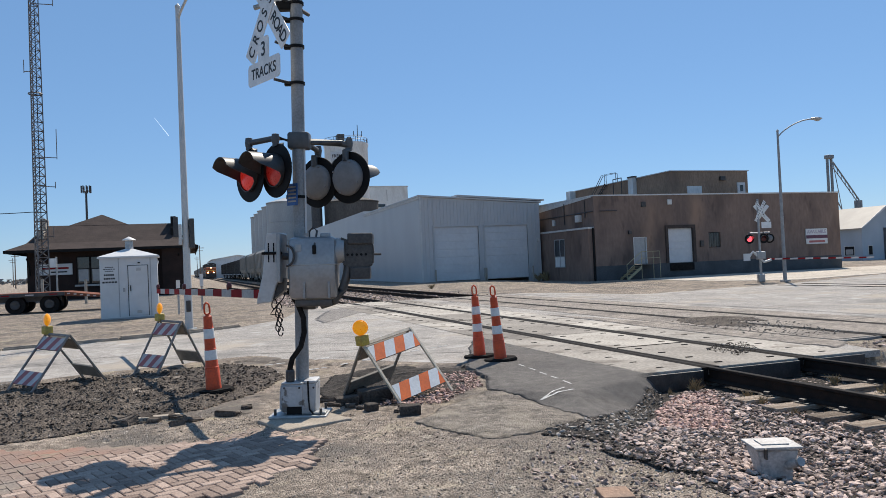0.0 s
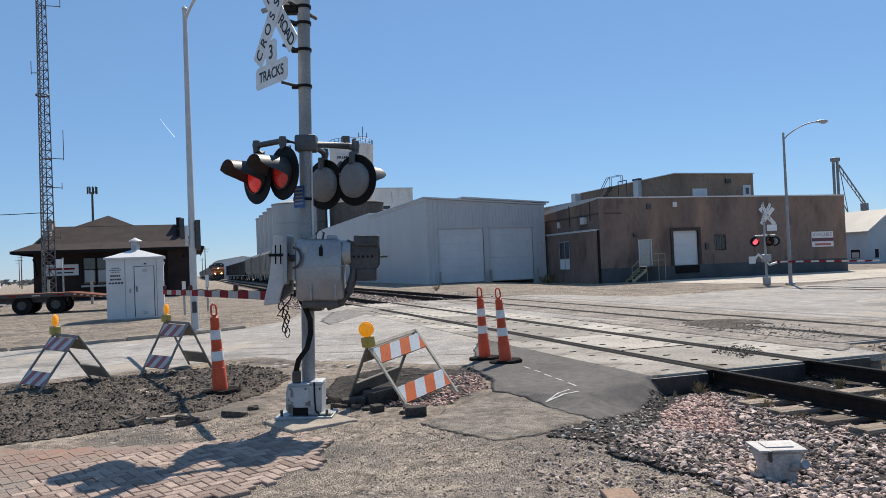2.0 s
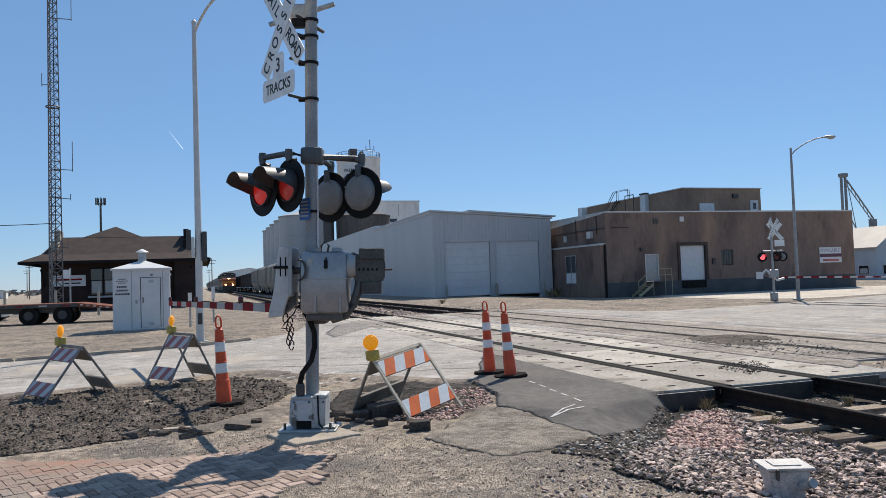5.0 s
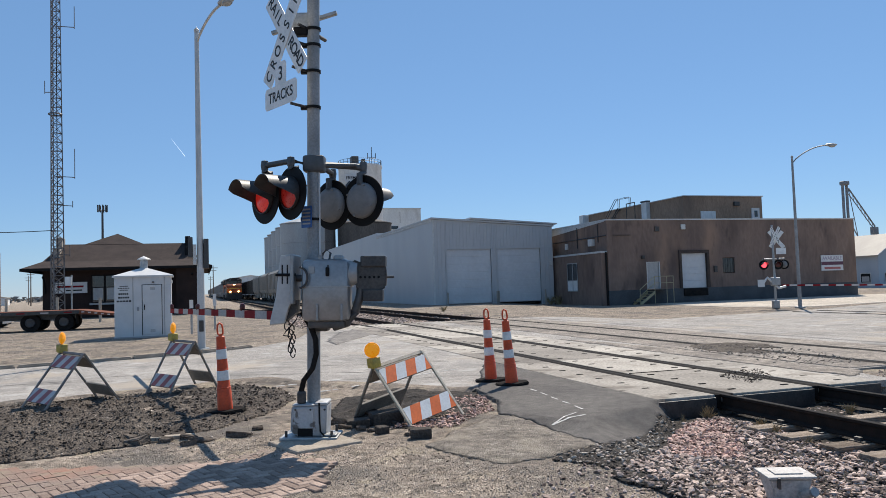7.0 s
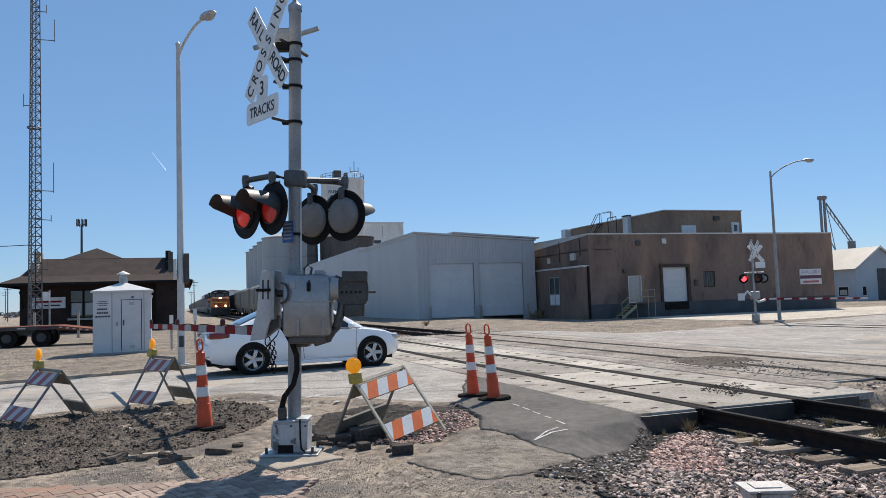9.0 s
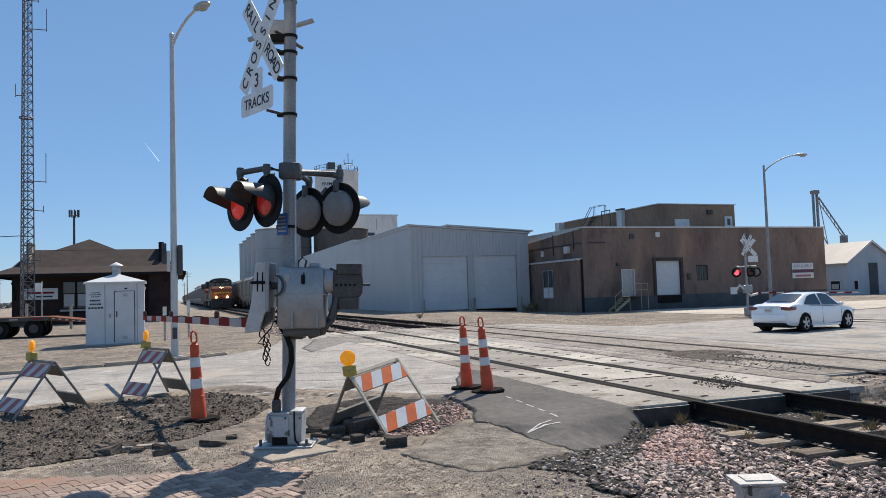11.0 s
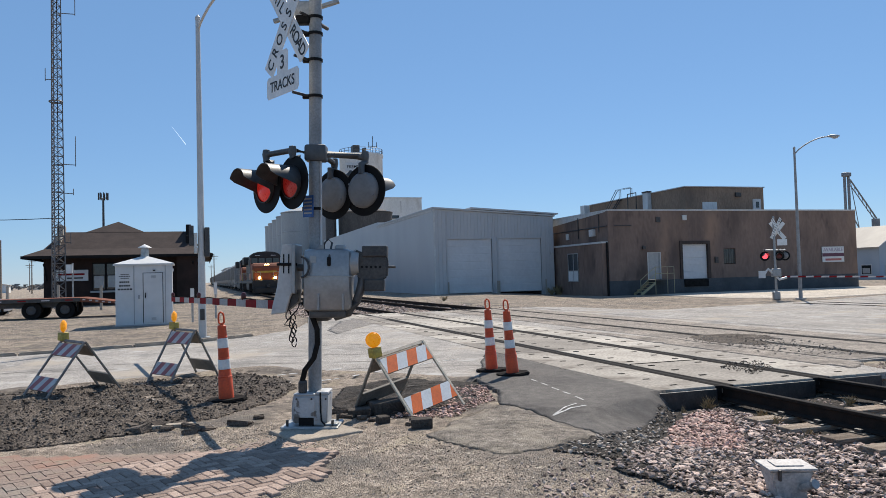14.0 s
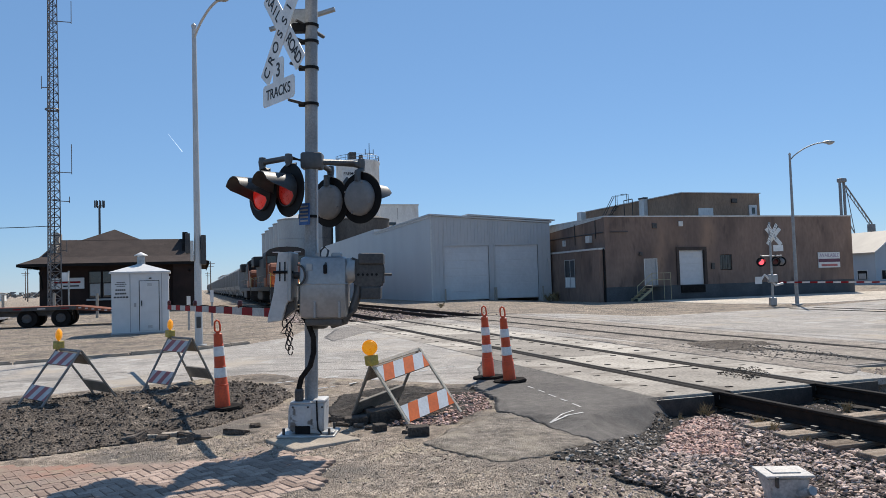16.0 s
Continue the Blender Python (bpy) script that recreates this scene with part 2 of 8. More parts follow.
PEEL = mat("peeling_white_paint", (0.47, 0.475, 0.48), (0.4, 0.405, 0.41), 5, 0.6, 0.05, 0.3, 40, 0.12, spots=[((0.15, 0.135, 0.12), 9, 0.58, 0.64), ((0.3, 0.275, 0.25), 4, 0.54, 0.72)])
LAMPP = mat("pale_grey_pole_paint", (0.52, 0.52, 0.51), (0.45, 0.45, 0.44), 3, 0.5, 0.1, 0.05, 30, 0.1)
PALELOT = mat("pale_dusty_concrete", (0.55, 0.505, 0.44), (0.46, 0.42, 0.36), 0.3, 0.92, bump=0.3, fine=4, vary=0.18, spots=((0.34, 0.3, 0.25), 0.4, 0.56, 0.74), pebble=60)
HOODM = mat("lighter_black", (0.03, 0.03, 0.031), (0.05, 0.049, 0.048), 6, 0.45)
LETTER = mat("black_lettering", (0.012, 0.012, 0.012), (0.02, 0.02, 0.02), 6, 0.6)


# ---- mesh helpers ----
def part(name, bm, material, parent=None, label="", smooth=False):
    """Links a bmesh as one mesh object, under a thing or a part."""
    me = bpy.data.meshes.new(name)
    bm.to_mesh(me)
    bm.free()
    for m in (material if isinstance(material, (list, tuple)) else (material,)):
        me.materials.append(m)
    if smooth:
        for p in me.polygons:
            p.use_smooth = True
        me.set_sharp_from_angle(angle=radians(38))
    ob = new(name, me)
    if parent:
        ob.parent = parent
    if label:
        ob["label"] = label
    return ob


def thing(name, m, label, category, group="", kind=""):
    ob = new(name)
    ob.matrix_world = m
    return tagged(ob, label, category, group, kind)


def box(bm, x0, x1, y0, y1, z0, z1, bevel=0.0, mi=0, turn=None):
    vs = [bm.verts.new(Vector(p)) for p in ((x0, y0, z0), (x1, y0, z0), (x1, y1, z0), (x0, y1, z0), (x0, y0, z1), (x1, y0, z1), (x1, y1, z1), (x0, y1, z1))]
    fs = [bm.faces.new([vs[i] for i in q]) for q in ((3, 2, 1, 0), (4, 5, 6, 7), (0, 1, 5, 4), (1, 2, 6, 5), (2, 3, 7, 6), (3, 0, 4, 7))]
    for f in fs:
        f.material_index = mi
    if bevel:
        es = list({e for f in fs for e in f.edges})
        r = bmesh.ops.bevel(bm, geom=es, offset=bevel, segments=2, affect="EDGES", profile=0.5)
        vs = list({v for f in r["faces"] for v in f.verts} | {v for v in vs if v.is_valid})
    if turn:
        bmesh.ops.transform(bm, matrix=turn, verts=[v for v in vs if v.is_valid])
    return bm


def rod(bm, a, b, r, r2=None, seg=10, cap=True, mi=0):
    a, b = Vector(a), Vector(b)
    r2 = r if r2 is None else r2
    q = (b - a).to_track_quat("Z", "Y")
    rings = []
    for p, rad in ((a, r), (b, r2)):
        rings.append([bm.verts.new(p + q @ Vector((rad * math.cos(2 * math.pi * i / seg), rad * math.sin(2 * math.pi * i / seg), 0))) for i in range(seg)])
    fs = []
    for i in range(seg):
        j = (i + 1) % seg
        fs.append(bm.faces.new((rings[0][i], rings[0][j], rings[1][j], rings[1][i])))
    if cap:
        fs.append(bm.faces.new(rings[0][::-1]))
        fs.append(bm.faces.new(rings[1]))
    for f in fs:
        f.material_index = mi
    return bm


def hose(bm, pts, r, seg=8):
    """A bent pipe through points."""
    pts = [Vector(p) for p in pts]
    rings = []
    for i, p in enumerate(pts):
        d = (pts[min(i + 1, len(pts) - 1)] - pts[max(i - 1, 0)]).normalized()
        q = d.to_track_quat("Z", "Y")
        rings.append([bm.verts.new(p + q @ Vector((r * math.cos(2 * math.pi * k / seg), r * math.sin(2 * math.pi * k / seg), 0))) for k in range(seg)])
    for a, b in zip(rings, rings[1:]):
        off = min(range(seg), key=lambda o: (a[0].co - b[o].co).length)
        for k in range(seg):
            bm.faces.new((a[k], a[(k + 1) % seg], b[(k + 1 + off) % seg], b[(k + off) % seg]))
    bm.faces.new(rings[0][::-1])
    bm.faces.new(rings[-1])
    bmesh.ops.recalc_face_normals(bm, faces=bm.faces)
    return bm


def lathe(bm, prof, seg=24, m=None, mi=0):
    """Turns a profile of (radius, height) round z."""
    rings = []
    made = []
    for r, z in prof:
        ring = [bm.verts.new((r * math.cos(2 * math.pi * i / seg), r * math.sin(2 * math.pi * i / seg), z)) for i in range(seg)] if r > 1e-6 else [bm.verts.new((0, 0, z))]
        rings.append(ring)
        made += ring
    for a, b in zip(rings, rings[1:]):
        for i in range(seg):
            j = (i + 1) % seg
            q = [a[i % len(a)], a[j % len(a)], b[j % len(b)], b[i % len(b)]]
            q = [v for k, v in enumerate(q) if v not in q[:k]]
            if len(q) > 2:
                bm.faces.new(q).material_index = mi
    if m:
        bmesh.ops.transform(bm, matrix=m, verts=made)
    return bm


def slab(bm, pts, z0, z1, mi=0):
    """A flat plate of polygon outline."""
    lo = [bm.verts.new((x, y, z0)) for x, y in pts]
    hi = [bm.verts.new((x, y, z1)) for x, y in pts]
    fs = [bm.faces.new(lo[::-1]), bm.faces.new(hi)]
    for i in range(len(pts)):
        j = (i + 1) % len(pts)
        fs.append(bm.faces.new((lo[i], lo[j], hi[j], hi[i])))
    for f in fs:
        f.material_index = mi
    bmesh.ops.recalc_face_normals(bm, faces=fs)
    return bm


def prism(bm, pts, m, depth, mi=0):
    """A plate of outline pts in its own x-y plane, depth thick, placed by m."""
    b2 = bmesh.new()
    slab(b2, pts, -depth / 2, depth / 2, mi)
    me = bpy.data.meshes.new("tmp")
    b2.to_mesh(me)
    b2.free()
    me.transform(m)
    bm.from_mesh(me)
    bpy.data.meshes.remove(me)
    return bm


def words(name, text, size, m, material, parent=None, depth=0.002, squeeze=1.0):
    cu = bpy.data.curves.new(name, "FONT")
    cu.body, cu.size, cu.extrude, cu.align_x, cu.align_y = text, size, depth, "CENTER", "CENTER"
    cu.offset = size * 0.012
    tmp = bpy.data.objects.new("tmp", cu)
    me = bpy.data.meshes.new_from_object(tmp)
    bpy.data.objects.remove(tmp)
    me.transform(m @ Matrix.Diagonal((squeeze, 1, 1, 1)))
    me.materials.clear()
    me.materials.append(material)
    ob = new(name, me)
    if parent:
        ob.parent = parent
    return ob


def inside(x, y, poly):
    c = False
    for (x0, y0), (x1, y1) in zip(poly, poly[1:] + poly[:1]):
        if (y0 > y) != (y1 > y) and x < (x1 - x0) * (y - y0) / (y1 - y0) + x0:
            c = not c
    return c


def smooth(x, a, b):
    t = min(max((x - a) / (b - a), 0), 1)
    return t * t * (3 - 2 * t)


def nz(x, y, s, seed=0):
    return noise.noise(Vector((x * s, y * s, seed * 7.3)))


# ---- ground ----
def drop(x, y):
    """The pavement and lots fall away beyond the middle track."""
    e = max(0.0, y - 35) * 0.35
    return -0.37 * smooth(x, 13.5 + e, 21 + e)


def edge_gap(x, y, poly):
    """Distance from a point to an outline."""
    best = 9.0
    for (x0, y0), (x1, y1) in zip(poly, poly[1:] + poly[:1]):
        dx, dy = x1 - x0, y1 - y0
        t = min(max(((x - x0) * dx + (y - y0) * dy) / (dx * dx + dy * dy), 0), 1)
        best = min(best, math.hypot(x - x0 - t * dx, y - y0 - t * dy))
    return best


def ground_z(x, y):
    """Height of the bare ground: low beside the near track, a little lower past the crossing."""
    z = -0.035
    z += drop(x, y)
    end = 7.2 + 0.85 * smooth(x, 4.9, 5.5)
    bed = smooth(x, 3.0, 4.7) * (1 - smooth(x, 12.6, 14.5)) * (1 - smooth(y, end, end + 0.8 - 0.62 * smooth(x, 4.9, 5.5)))
    z -= 0.20 * bed
    far = smooth(x, 3.5, 5.0) * (1 - smooth(x, 12.8, 14.2)) * smooth(y, 30.5, 32)
    z -= 0.15 * far
    if -12 < x < 14 and 0 < y < 30:
        z += 0.018 * nz(x, y, 1.3) + 0.010 * nz(x, y, 5.0, 1) + 0.006 * nz(x, y, 14.0, 2)
    return z


def axis(fine0, fine1, step, reach):
    v = list(np.arange(fine0, fine1 + step / 2, step))
    d, lo, hi = step, fine0, fine1
    while hi < reach:
        d *= 1.22
        lo, hi = lo - d, hi + d
        v = [lo] + v + [hi]
    return v


def build_ground():
    xs, ys = axis(-6.0, 8.8, 0.06, 4000), axis(3.2, 14.5, 0.06, 4000)
    verts = [(x, y, ground_z(x, y)) for y in ys for x in xs]
    w = len(xs)
    faces = [(j * w + i, j * w + i + 1, (j + 1) * w + i + 1, (j + 1) * w + i) for j in range(len(ys) - 1) for i in range(w - 1)]
    me = bpy.data.meshes.new("ground")
    me.from_pydata(verts, [], faces)
    me.materials.append(SAND)
    for p in me.polygons:
        p.use_smooth = True
    tagged(new("ground", me), "bare sandy gravel ground with tyre tracks and patches", "ground", kind="structure")


build_ground()


def ragged(pts, step=0.25, amount=0.05, seed=3):
    """An outline cut into short pieces with an uneven edge."""
    out = []
    for (x0, y0), (x1, y1) in zip(pts, pts[1:] + pts[:1]):
        n = max(1, min(160, int(math.hypot(x1 - x0, y1 - y0) / step)))
        for k in range(n):
            x, y = x0 + (x1 - x0) * k / n, y0 + (y1 - y0) * k / n
            out.append((x + amount * nz(x, y, 1.9, seed), y + amount * nz(x, y, 2.3, seed + 1)))
    return out


ROAD_EDGE = [(-70, -2), (-30, 5.8), (-9, 10.6), (-2.6, 12.3), (0.9, 13.2), (1.5, 12.4), (2.5, 11.2), (3.4, 10.4), (5.2, 8.6), (5.2, 8.05), (9.0, 8.05), (9.3, 9.2), (13.4, 9.4), (13.4, 30.6), (4.0, 30.4), (3.4, 26), (2.6, 23), (1.3, 20.9), (0.0, 19.7), (-3.8, 18.4), (-9, 17.2), (-30, 12.0), (-70, 4)]
_bm = bmesh.new()
slab(_bm, ragged(ROAD_EDGE), -0.09, 0.0)
tagged(part("road", _bm, ROAD), "worn grey road pavement leading over the tracks", "road", kind="structure")

EAST = [(13.35, 9.4), (22, 10.0), (40, 14), (75, 22), (75, 42), (40, 35.5), (30, 32.0), (20, 30.4), (13.35, 30.6)]
# kerb on the far side of the side road, curving round the corner
KERB = [(-30, 12.1), (-18, 15.0), (-9, 17.3), (-3.8, 18.5), (-1.5, 19.15), (0.0, 19.8), (0.8, 20.4), (1.3, 21.0)]


def build_kerb():
    curb = thing("kerb", Matrix(), "weathered low concrete kerb with dirt washed against it", "kerb", kind="structure")
    for (x0, y0), (x1, y1) in zip(KERB, KERB[1:]):
        d = Vector((x1 - x0, y1 - y0, 0))
        n = max(1, round(d.length / 3.0))
        for k in range(n):
            a = Vector((x0, y0, 0)) + d * (k / n)
            b = Vector((x0, y0, 0)) + d * ((k + 0.985) / n)
            side = Vector((-d.y, d.x, 0)).normalized() * 0.18
            bm = bmesh.new()
            slab(bm, [(a.x, a.y), (b.x, b.y), (b.x + side.x, b.y + side.y), (a.x + side.x, a.y + side.y)], -0.1, 0.075 + 0.03 * nz(a.x, a.y, 1))
            bmesh.ops.bevel(bm, geom=[e for e in bm.edges if e.verts[0].co.z > 0 and e.verts[1].co.z > 0], offset=0.03, segments=2, affect="EDGES")
            part("kerb_stone", bm, SLABC, curb)


build_kerb()

# asphalt ramp up to the crossing, and the older cracked piece before it
APRON = [(5.3, 8.6), (5.32, 7.98), (4.85, 7.45), (4.3, 7.0), (3.6, 6.5), (3.5, 6.8), (3.44, 7.4), (3.32, 7.95), (3.25, 8.2), (3.55, 9.0), (3.65, 10.0), (4.05, 10.9), (4.45, 12.0), (4.9, 13.0), (5.22, 13.5), (5.22, 9.3)]
OLDPIECE = [(3.6, 6.47), (3.3, 6.15), (2.75, 5.97), (2.34, 5.9), (2.15, 6.3), (1.97, 6.87), (2.43, 7.47), (3.22, 8.1), (3.35, 7.9), (3.46, 7.4), (3.52, 6.8)]


def build_sheet(name, poly, zf, material, label, category, step=0.05):
    b0, b1 = [min(p[k] for p in poly) for k in (0, 1)], [max(p[k] for p in poly) for k in (0, 1)]
    idx, verts, faces = {}, [], []

    def vid(i, j):
        if (i, j) not in idx:
            x, y = b0[0] + i * step, b0[1] + j * step
            idx[i, j] = len(verts)
            verts.append((x, y, zf(x, y)))
        return idx[i, j]

    for i in range(int((b1[0] - b0[0]) / step) + 1):
        for j in range(int((b1[1] - b0[1]) / step) + 1):
            x, y = b0[0] + (i + 0.5) * step, b0[1] + (j + 0.5) * step
            if inside(x + 0.05 * nz(x, y, 2.1, 5) + 0.02 * nz(x, y, 9, 7), y + 0.05 * nz(x, y, 2.4, 6) + 0.02 * nz(x, y, 8, 8), poly):
                faces.append((vid(i, j), vid(i + 1, j), vid(i + 1, j + 1), vid(i, j + 1)))
    edge = {}
    for f in faces:
        for a, b in zip(f, f[1:] + f[:1]):
            edge[a, b] = 1
    rim = [(a, b) for a, b in edge if (b, a) not in edge]
    low = {}
    for a, b in rim:
        for v in (a, b):
            if v not in low:
                low[v] = len(verts)
                x, y, z = verts[v]
                verts.append((x, y, min(z - 0.06, ground_z(x, y) - 0.05)))
    faces += [(b, a, low[a], low[b]) for a, b in rim]
    me = bpy.data.meshes.new(name)
    me.from_pydata(verts, [], faces)
    me.materials.append(material)
    for p in me.polygons:
        p.use_smooth = True
    return tagged(new(name, me), label, category, kind="structure")


def ramp_z(x, y):
    z = 0.009 - 0.045 * (1 - smooth(y - (x - 5.2) * 0.45, 6.9, 8.6)) * smooth(5.3 - x, 0, 0.6)
    if y < 8.0 or x < 3.5:
        z = min(z, ground_z(x, y) + 0.015 + 0.26 * edge_gap(x, y, APRON[1:10]))
    return max(z, ground_z(x, y) + 0.01) + 0.005 * nz(x, y, 2.5)


build_sheet("lot_pavement", EAST, lambda x, y: -0.002 + drop(x, y) + 0.01 * nz(x, y, 0.6), ROAD, "worn grey pavement falling away past the tracks", "pavement", 0.35)
DOCKLOT = [(31.5, 39.5), (34, 35.6), (40, 36.6), (75, 43.5), (75, 51.2), (33.5, 51.2), (32, 46)]
build_sheet("dock_apron", DOCKLOT, lambda x, y: -0.392 + 0.012 * nz(x, y, 0.6), PALELOT, "pale dusty concrete apron before the warehouse dock", "pavement", 0.3)
build_sheet("asphalt_ramp", APRON, ramp_z, FRESH, "smooth dark asphalt ramp up to the crossing", "ramp", 0.04)
build_sheet("old_asphalt", OLDPIECE, lambda x, y: ground_z(x, y) + min(0.022, 0.01 + 0.1 * edge_gap(x, y, OLDPIECE)) + 0.012 * nz(x, y, 1.6) + 0.004 * nz(x, y, 9), OLDASPH, "cracked old asphalt piece beside the ramp", "pavement", 0.04)

def build_washed_sand():
    """Sand washed over the near edge of the road, thinning out unevenly."""
    line = ragged([(-9, 10.6), (-2.6, 12.3), (0.9, 13.2), (1.5, 12.4), (2.5, 11.2), (3.4, 10.4), (3.75, 10.05)], 0.12)
    line = line[:line.index(min(line, key=lambda q: math.hypot(q[0] - 3.7, q[1] - 10.1))) + 1]
    verts, faces = [], []
    for k, (x, y) in enumerate(line):
        a, b = line[max(k - 1, 0)], line[min(k + 1, len(line) - 1)]
        d = Vector((b[0] - a[0], b[1] - a[1])).normalized()
        n = Vector((-d.y, d.x))
        w = 0.16 + 0.3 * max(0, 0.4 + nz(x, y, 0.9, 11)) + 0.12 * nz(x, y, 4, 12)
        for off, z in ((-0.22, -0.06), (-0.12, -0.02), (0.0, 0.009), (w * 0.6, 0.007), (w, -0.003)):
            q = Vector((x, y)) + n * off
            verts.append((q.x, q.y, z if off > -0.2 else ground_z(q.x, q.y) - 0.03))
        if k:
            o = 5 * k
            faces += [(o - 5 + i, o + i, o + i + 1, o - 4 + i) for i in range(4)]
    me = bpy.data.meshes.new("washed_sand")
    me.from_pydata(verts, [], faces)
    me.materials.append(SAND)
    for q in me.polygons:
        q.use_smooth = True
    tagged(new("washed_sand", me), "thin sand washed over the road edge", "sand", kind="structure")


build_washed_sand()

# dug-up strip of dark soil between the pavers and the side road
DUG = [(-9, 9.4), (-4.2, 8.1), (-1.66, 7.95), (-0.5, 8.35), (0.2, 8.9), (0.75, 9.6), (1.25, 10.8), (1.15, 11.9), (0.5, 12.9), (-0.7, 12.6), (-2.6, 12.1), (-9, 10.4)]


def soil_z(x, y):
    d = min(1.0, edge_gap(x, y, DUG) / 0.5)
    return ground_z(x, y) + 0.012 + d * (0.025 + 0.05 * nz(x, y, 0.9, 3) + 0.045 * nz(x, y, 3.5, 4) + 0.03 * nz(x, y, 9, 5))


def pit_z(x, y):
    d = min(1.0, edge_gap(x, y, PIT) / 0.35)
    return ground_z(x, y) + 0.012 + d * (0.01 + 0.04 * nz(x, y, 2.0, 3) + 0.04 * nz(x, y, 6, 4))


build_sheet("dug_soil_strip", DUG, soil_z, DIRT, "freshly dug dark soil strip with clods", "soil", 0.045)
PIT = [(1.4, 9.2), (1.6, 8.3), (2.1, 7.85), (2.9, 8.25), (3.4, 9.1), (3.62, 10.0), (3.55, 10.35), (2.8, 11.0), (1.9, 10.5)]
# black grit covers dark soil and also paints the shadow behind the barricade
build_sheet("dug_pit", PIT, pit_z, GRIT, "dug-out patch of dark soil under the barricade, shadow painted in", "soil", 0.04)


# ---- loose stones ----
def stones(name, label, spots, material, category="gravel"):
    """Many small broken stones in one mesh; spots are (x, y, z, size)."""
    base = bmesh.new()
    bmesh.ops.create_icosphere(base, subdivisions=1, radius=1)
    shape = np.array([v.co[:] for v in base.verts])
    tri = np.array([[v.index for v in f.verts] for f in base.faces])
    base.free()
    rng = np.random.default_rng(len(spots))
    vs, fs = [], []
    for k, (x, y, z, s) in enumerate(spots):
        p = shape * rng.uniform(0.65, 1.25, (len(shape), 1)) * (s * rng.uniform(0.7, 1.3, 3)) * (1.25, 0.88, 0.48)
        q = Euler((rng.normal(0, 0.38), rng.normal(0, 0.38), rng.uniform(0, 6.28))).to_matrix()
        vs.append(p @ np.array(q).T + (x, y, z))
        fs.append(tri + k * len(shape))
    me = bpy.data.meshes.new(name)
    me.from_pydata(np.concatenate(vs).tolist(), [], np.concatenate(fs).tolist())
    me.materials.append(material)
    tagged(new(name, me), label, category, kind="stuff")


def scatter(n, poly, lo, hi, seed, lift=0.2, zf=ground_z):
    rng = random.Random(seed)
    b = [min(p[0] for p in poly), max(p[0] for p in poly), min(p[1] for p in poly), max(p[1] for p in poly)]
    out = []
    while len(out) < n:
        x, y = rng.uniform(b[0], b[1]), rng.uniform(b[2], b[3])
        if inside(x, y, poly):
            s = lo + (hi - lo) * rng.random() ** 2
            out.append((x, y, zf(x, y) + s * lift, s))
    return out


BED = [(2.9, 2.2), (3.3, 5.5), (4.3, 6.5), (5.3, 7.6), (5.95, 7.9), (5.95, 2.2)]
# dark cinders and soil that the ballast lies on, blackened to shade the stone gaps
CINDER = [(2.9, 1.8), (3.2, 5.3), (3.6, 6.3), (4.4, 6.95), (5.3, 7.9), (5.5, 7.99), (8.9, 7.99), (8.9, 1.8)]
build_sheet("cinder_bed", CINDER, lambda x, y: ground_z(x, y) + 0.008 + 0.012 * nz(x, y, 6, 2), GRIT, "dark cinders and soil, blackened for the shaded gaps between ballast stones", "soil", 0.06)
CINDER2 = [(3.0, -80), (2.95, 1.9), (13.6, 1.9), (13.6, -80)]
build_sheet("track_bed", CINDER2, lambda x, y: ground_z(x, y) + 0.03, DIRT, "dark cinder bed of the tracks", "soil", 0.5)
stones("track_ballast", "grey broken track ballast beside the rail", scatter(11500, BED, 0.010, 0.031, 1, 0.75), STONE)
stones("pink_ballast", "pinkish broken ballast heaped by the crossing end", scatter(2900, [(4.2, 6.2), (4.6, 6.9), (5.3, 7.55), (5.85, 7.6), (5.4, 6.8), (4.75, 5.9)], 0.011, 0.03, 2, 1.0), REDSTONE)
stones("track_ballast", "grey ballast between and beyond the rails", scatter(2600, [(7.9, 2.5), (13.5, 2.5), (13.5, 9.0), (9.4, 9.0), (9.1, 7.9), (7.9, 7.9)], 0.015, 0.035, 3, 0.4), STONE)
stones("tie_gravel", "sparse dirty stones between the near rails", scatter(900, [(6.25, 2.5), (7.65, 2.5), (7.65, 7.8), (6.25, 7.8)], 0.008, 0.026, 21, 0.4), STONE)
stones("shoulder_gravel", "small loose gravel on the trodden shoulder", scatter(15000, [(-3.5, 3.4), (3.4, 2.6), (3.6, 5.6), (2.3, 5.8), (1.8, 7.4), (0.2, 8.6), (-1.2, 7.9), (0.6, 6.6), (1.2, 5.4)], 0.003, 0.0095, 4, 0.4), GREYSTONE)
stones("soil_clods", "dark clods and stones on the dug soil", scatter(8000, DUG, 0.005, 0.024, 5, 0.55, soil_z), DIRT, "soil")
stones("soil_pebbles", "pale pebbles turned up in the dug soil", scatter(1100, DUG, 0.004, 0.014, 25, 0.6, soil_z), GREYSTONE)
stones("pink_ballast", "pinkish ballast spilt into the dug pit", scatter(1500, [(1.9, 7.95), (2.5, 7.7), (3.3, 8.5), (3.62, 9.7), (3.3, 9.8), (2.4, 8.6)], 0.008, 0.026, 6, 0.9), REDSTONE)
stones("far_gravel", "gravel strip between the rails past the crossing", scatter(4200, [(3.8, 30.6), (13.6, 30.6), (13.2, 52), (3.5, 52)], 0.03, 0.08, 7, 0.3), STONE)
stones("roadside_pebbles", "scattered pebbles on the sandy lot", scatter(1600, [(-14, 18.5), (0, 20.5), (3, 25), (3.5, 40), (-14, 40)], 0.006, 0.022, 8, 0.2), STONE)


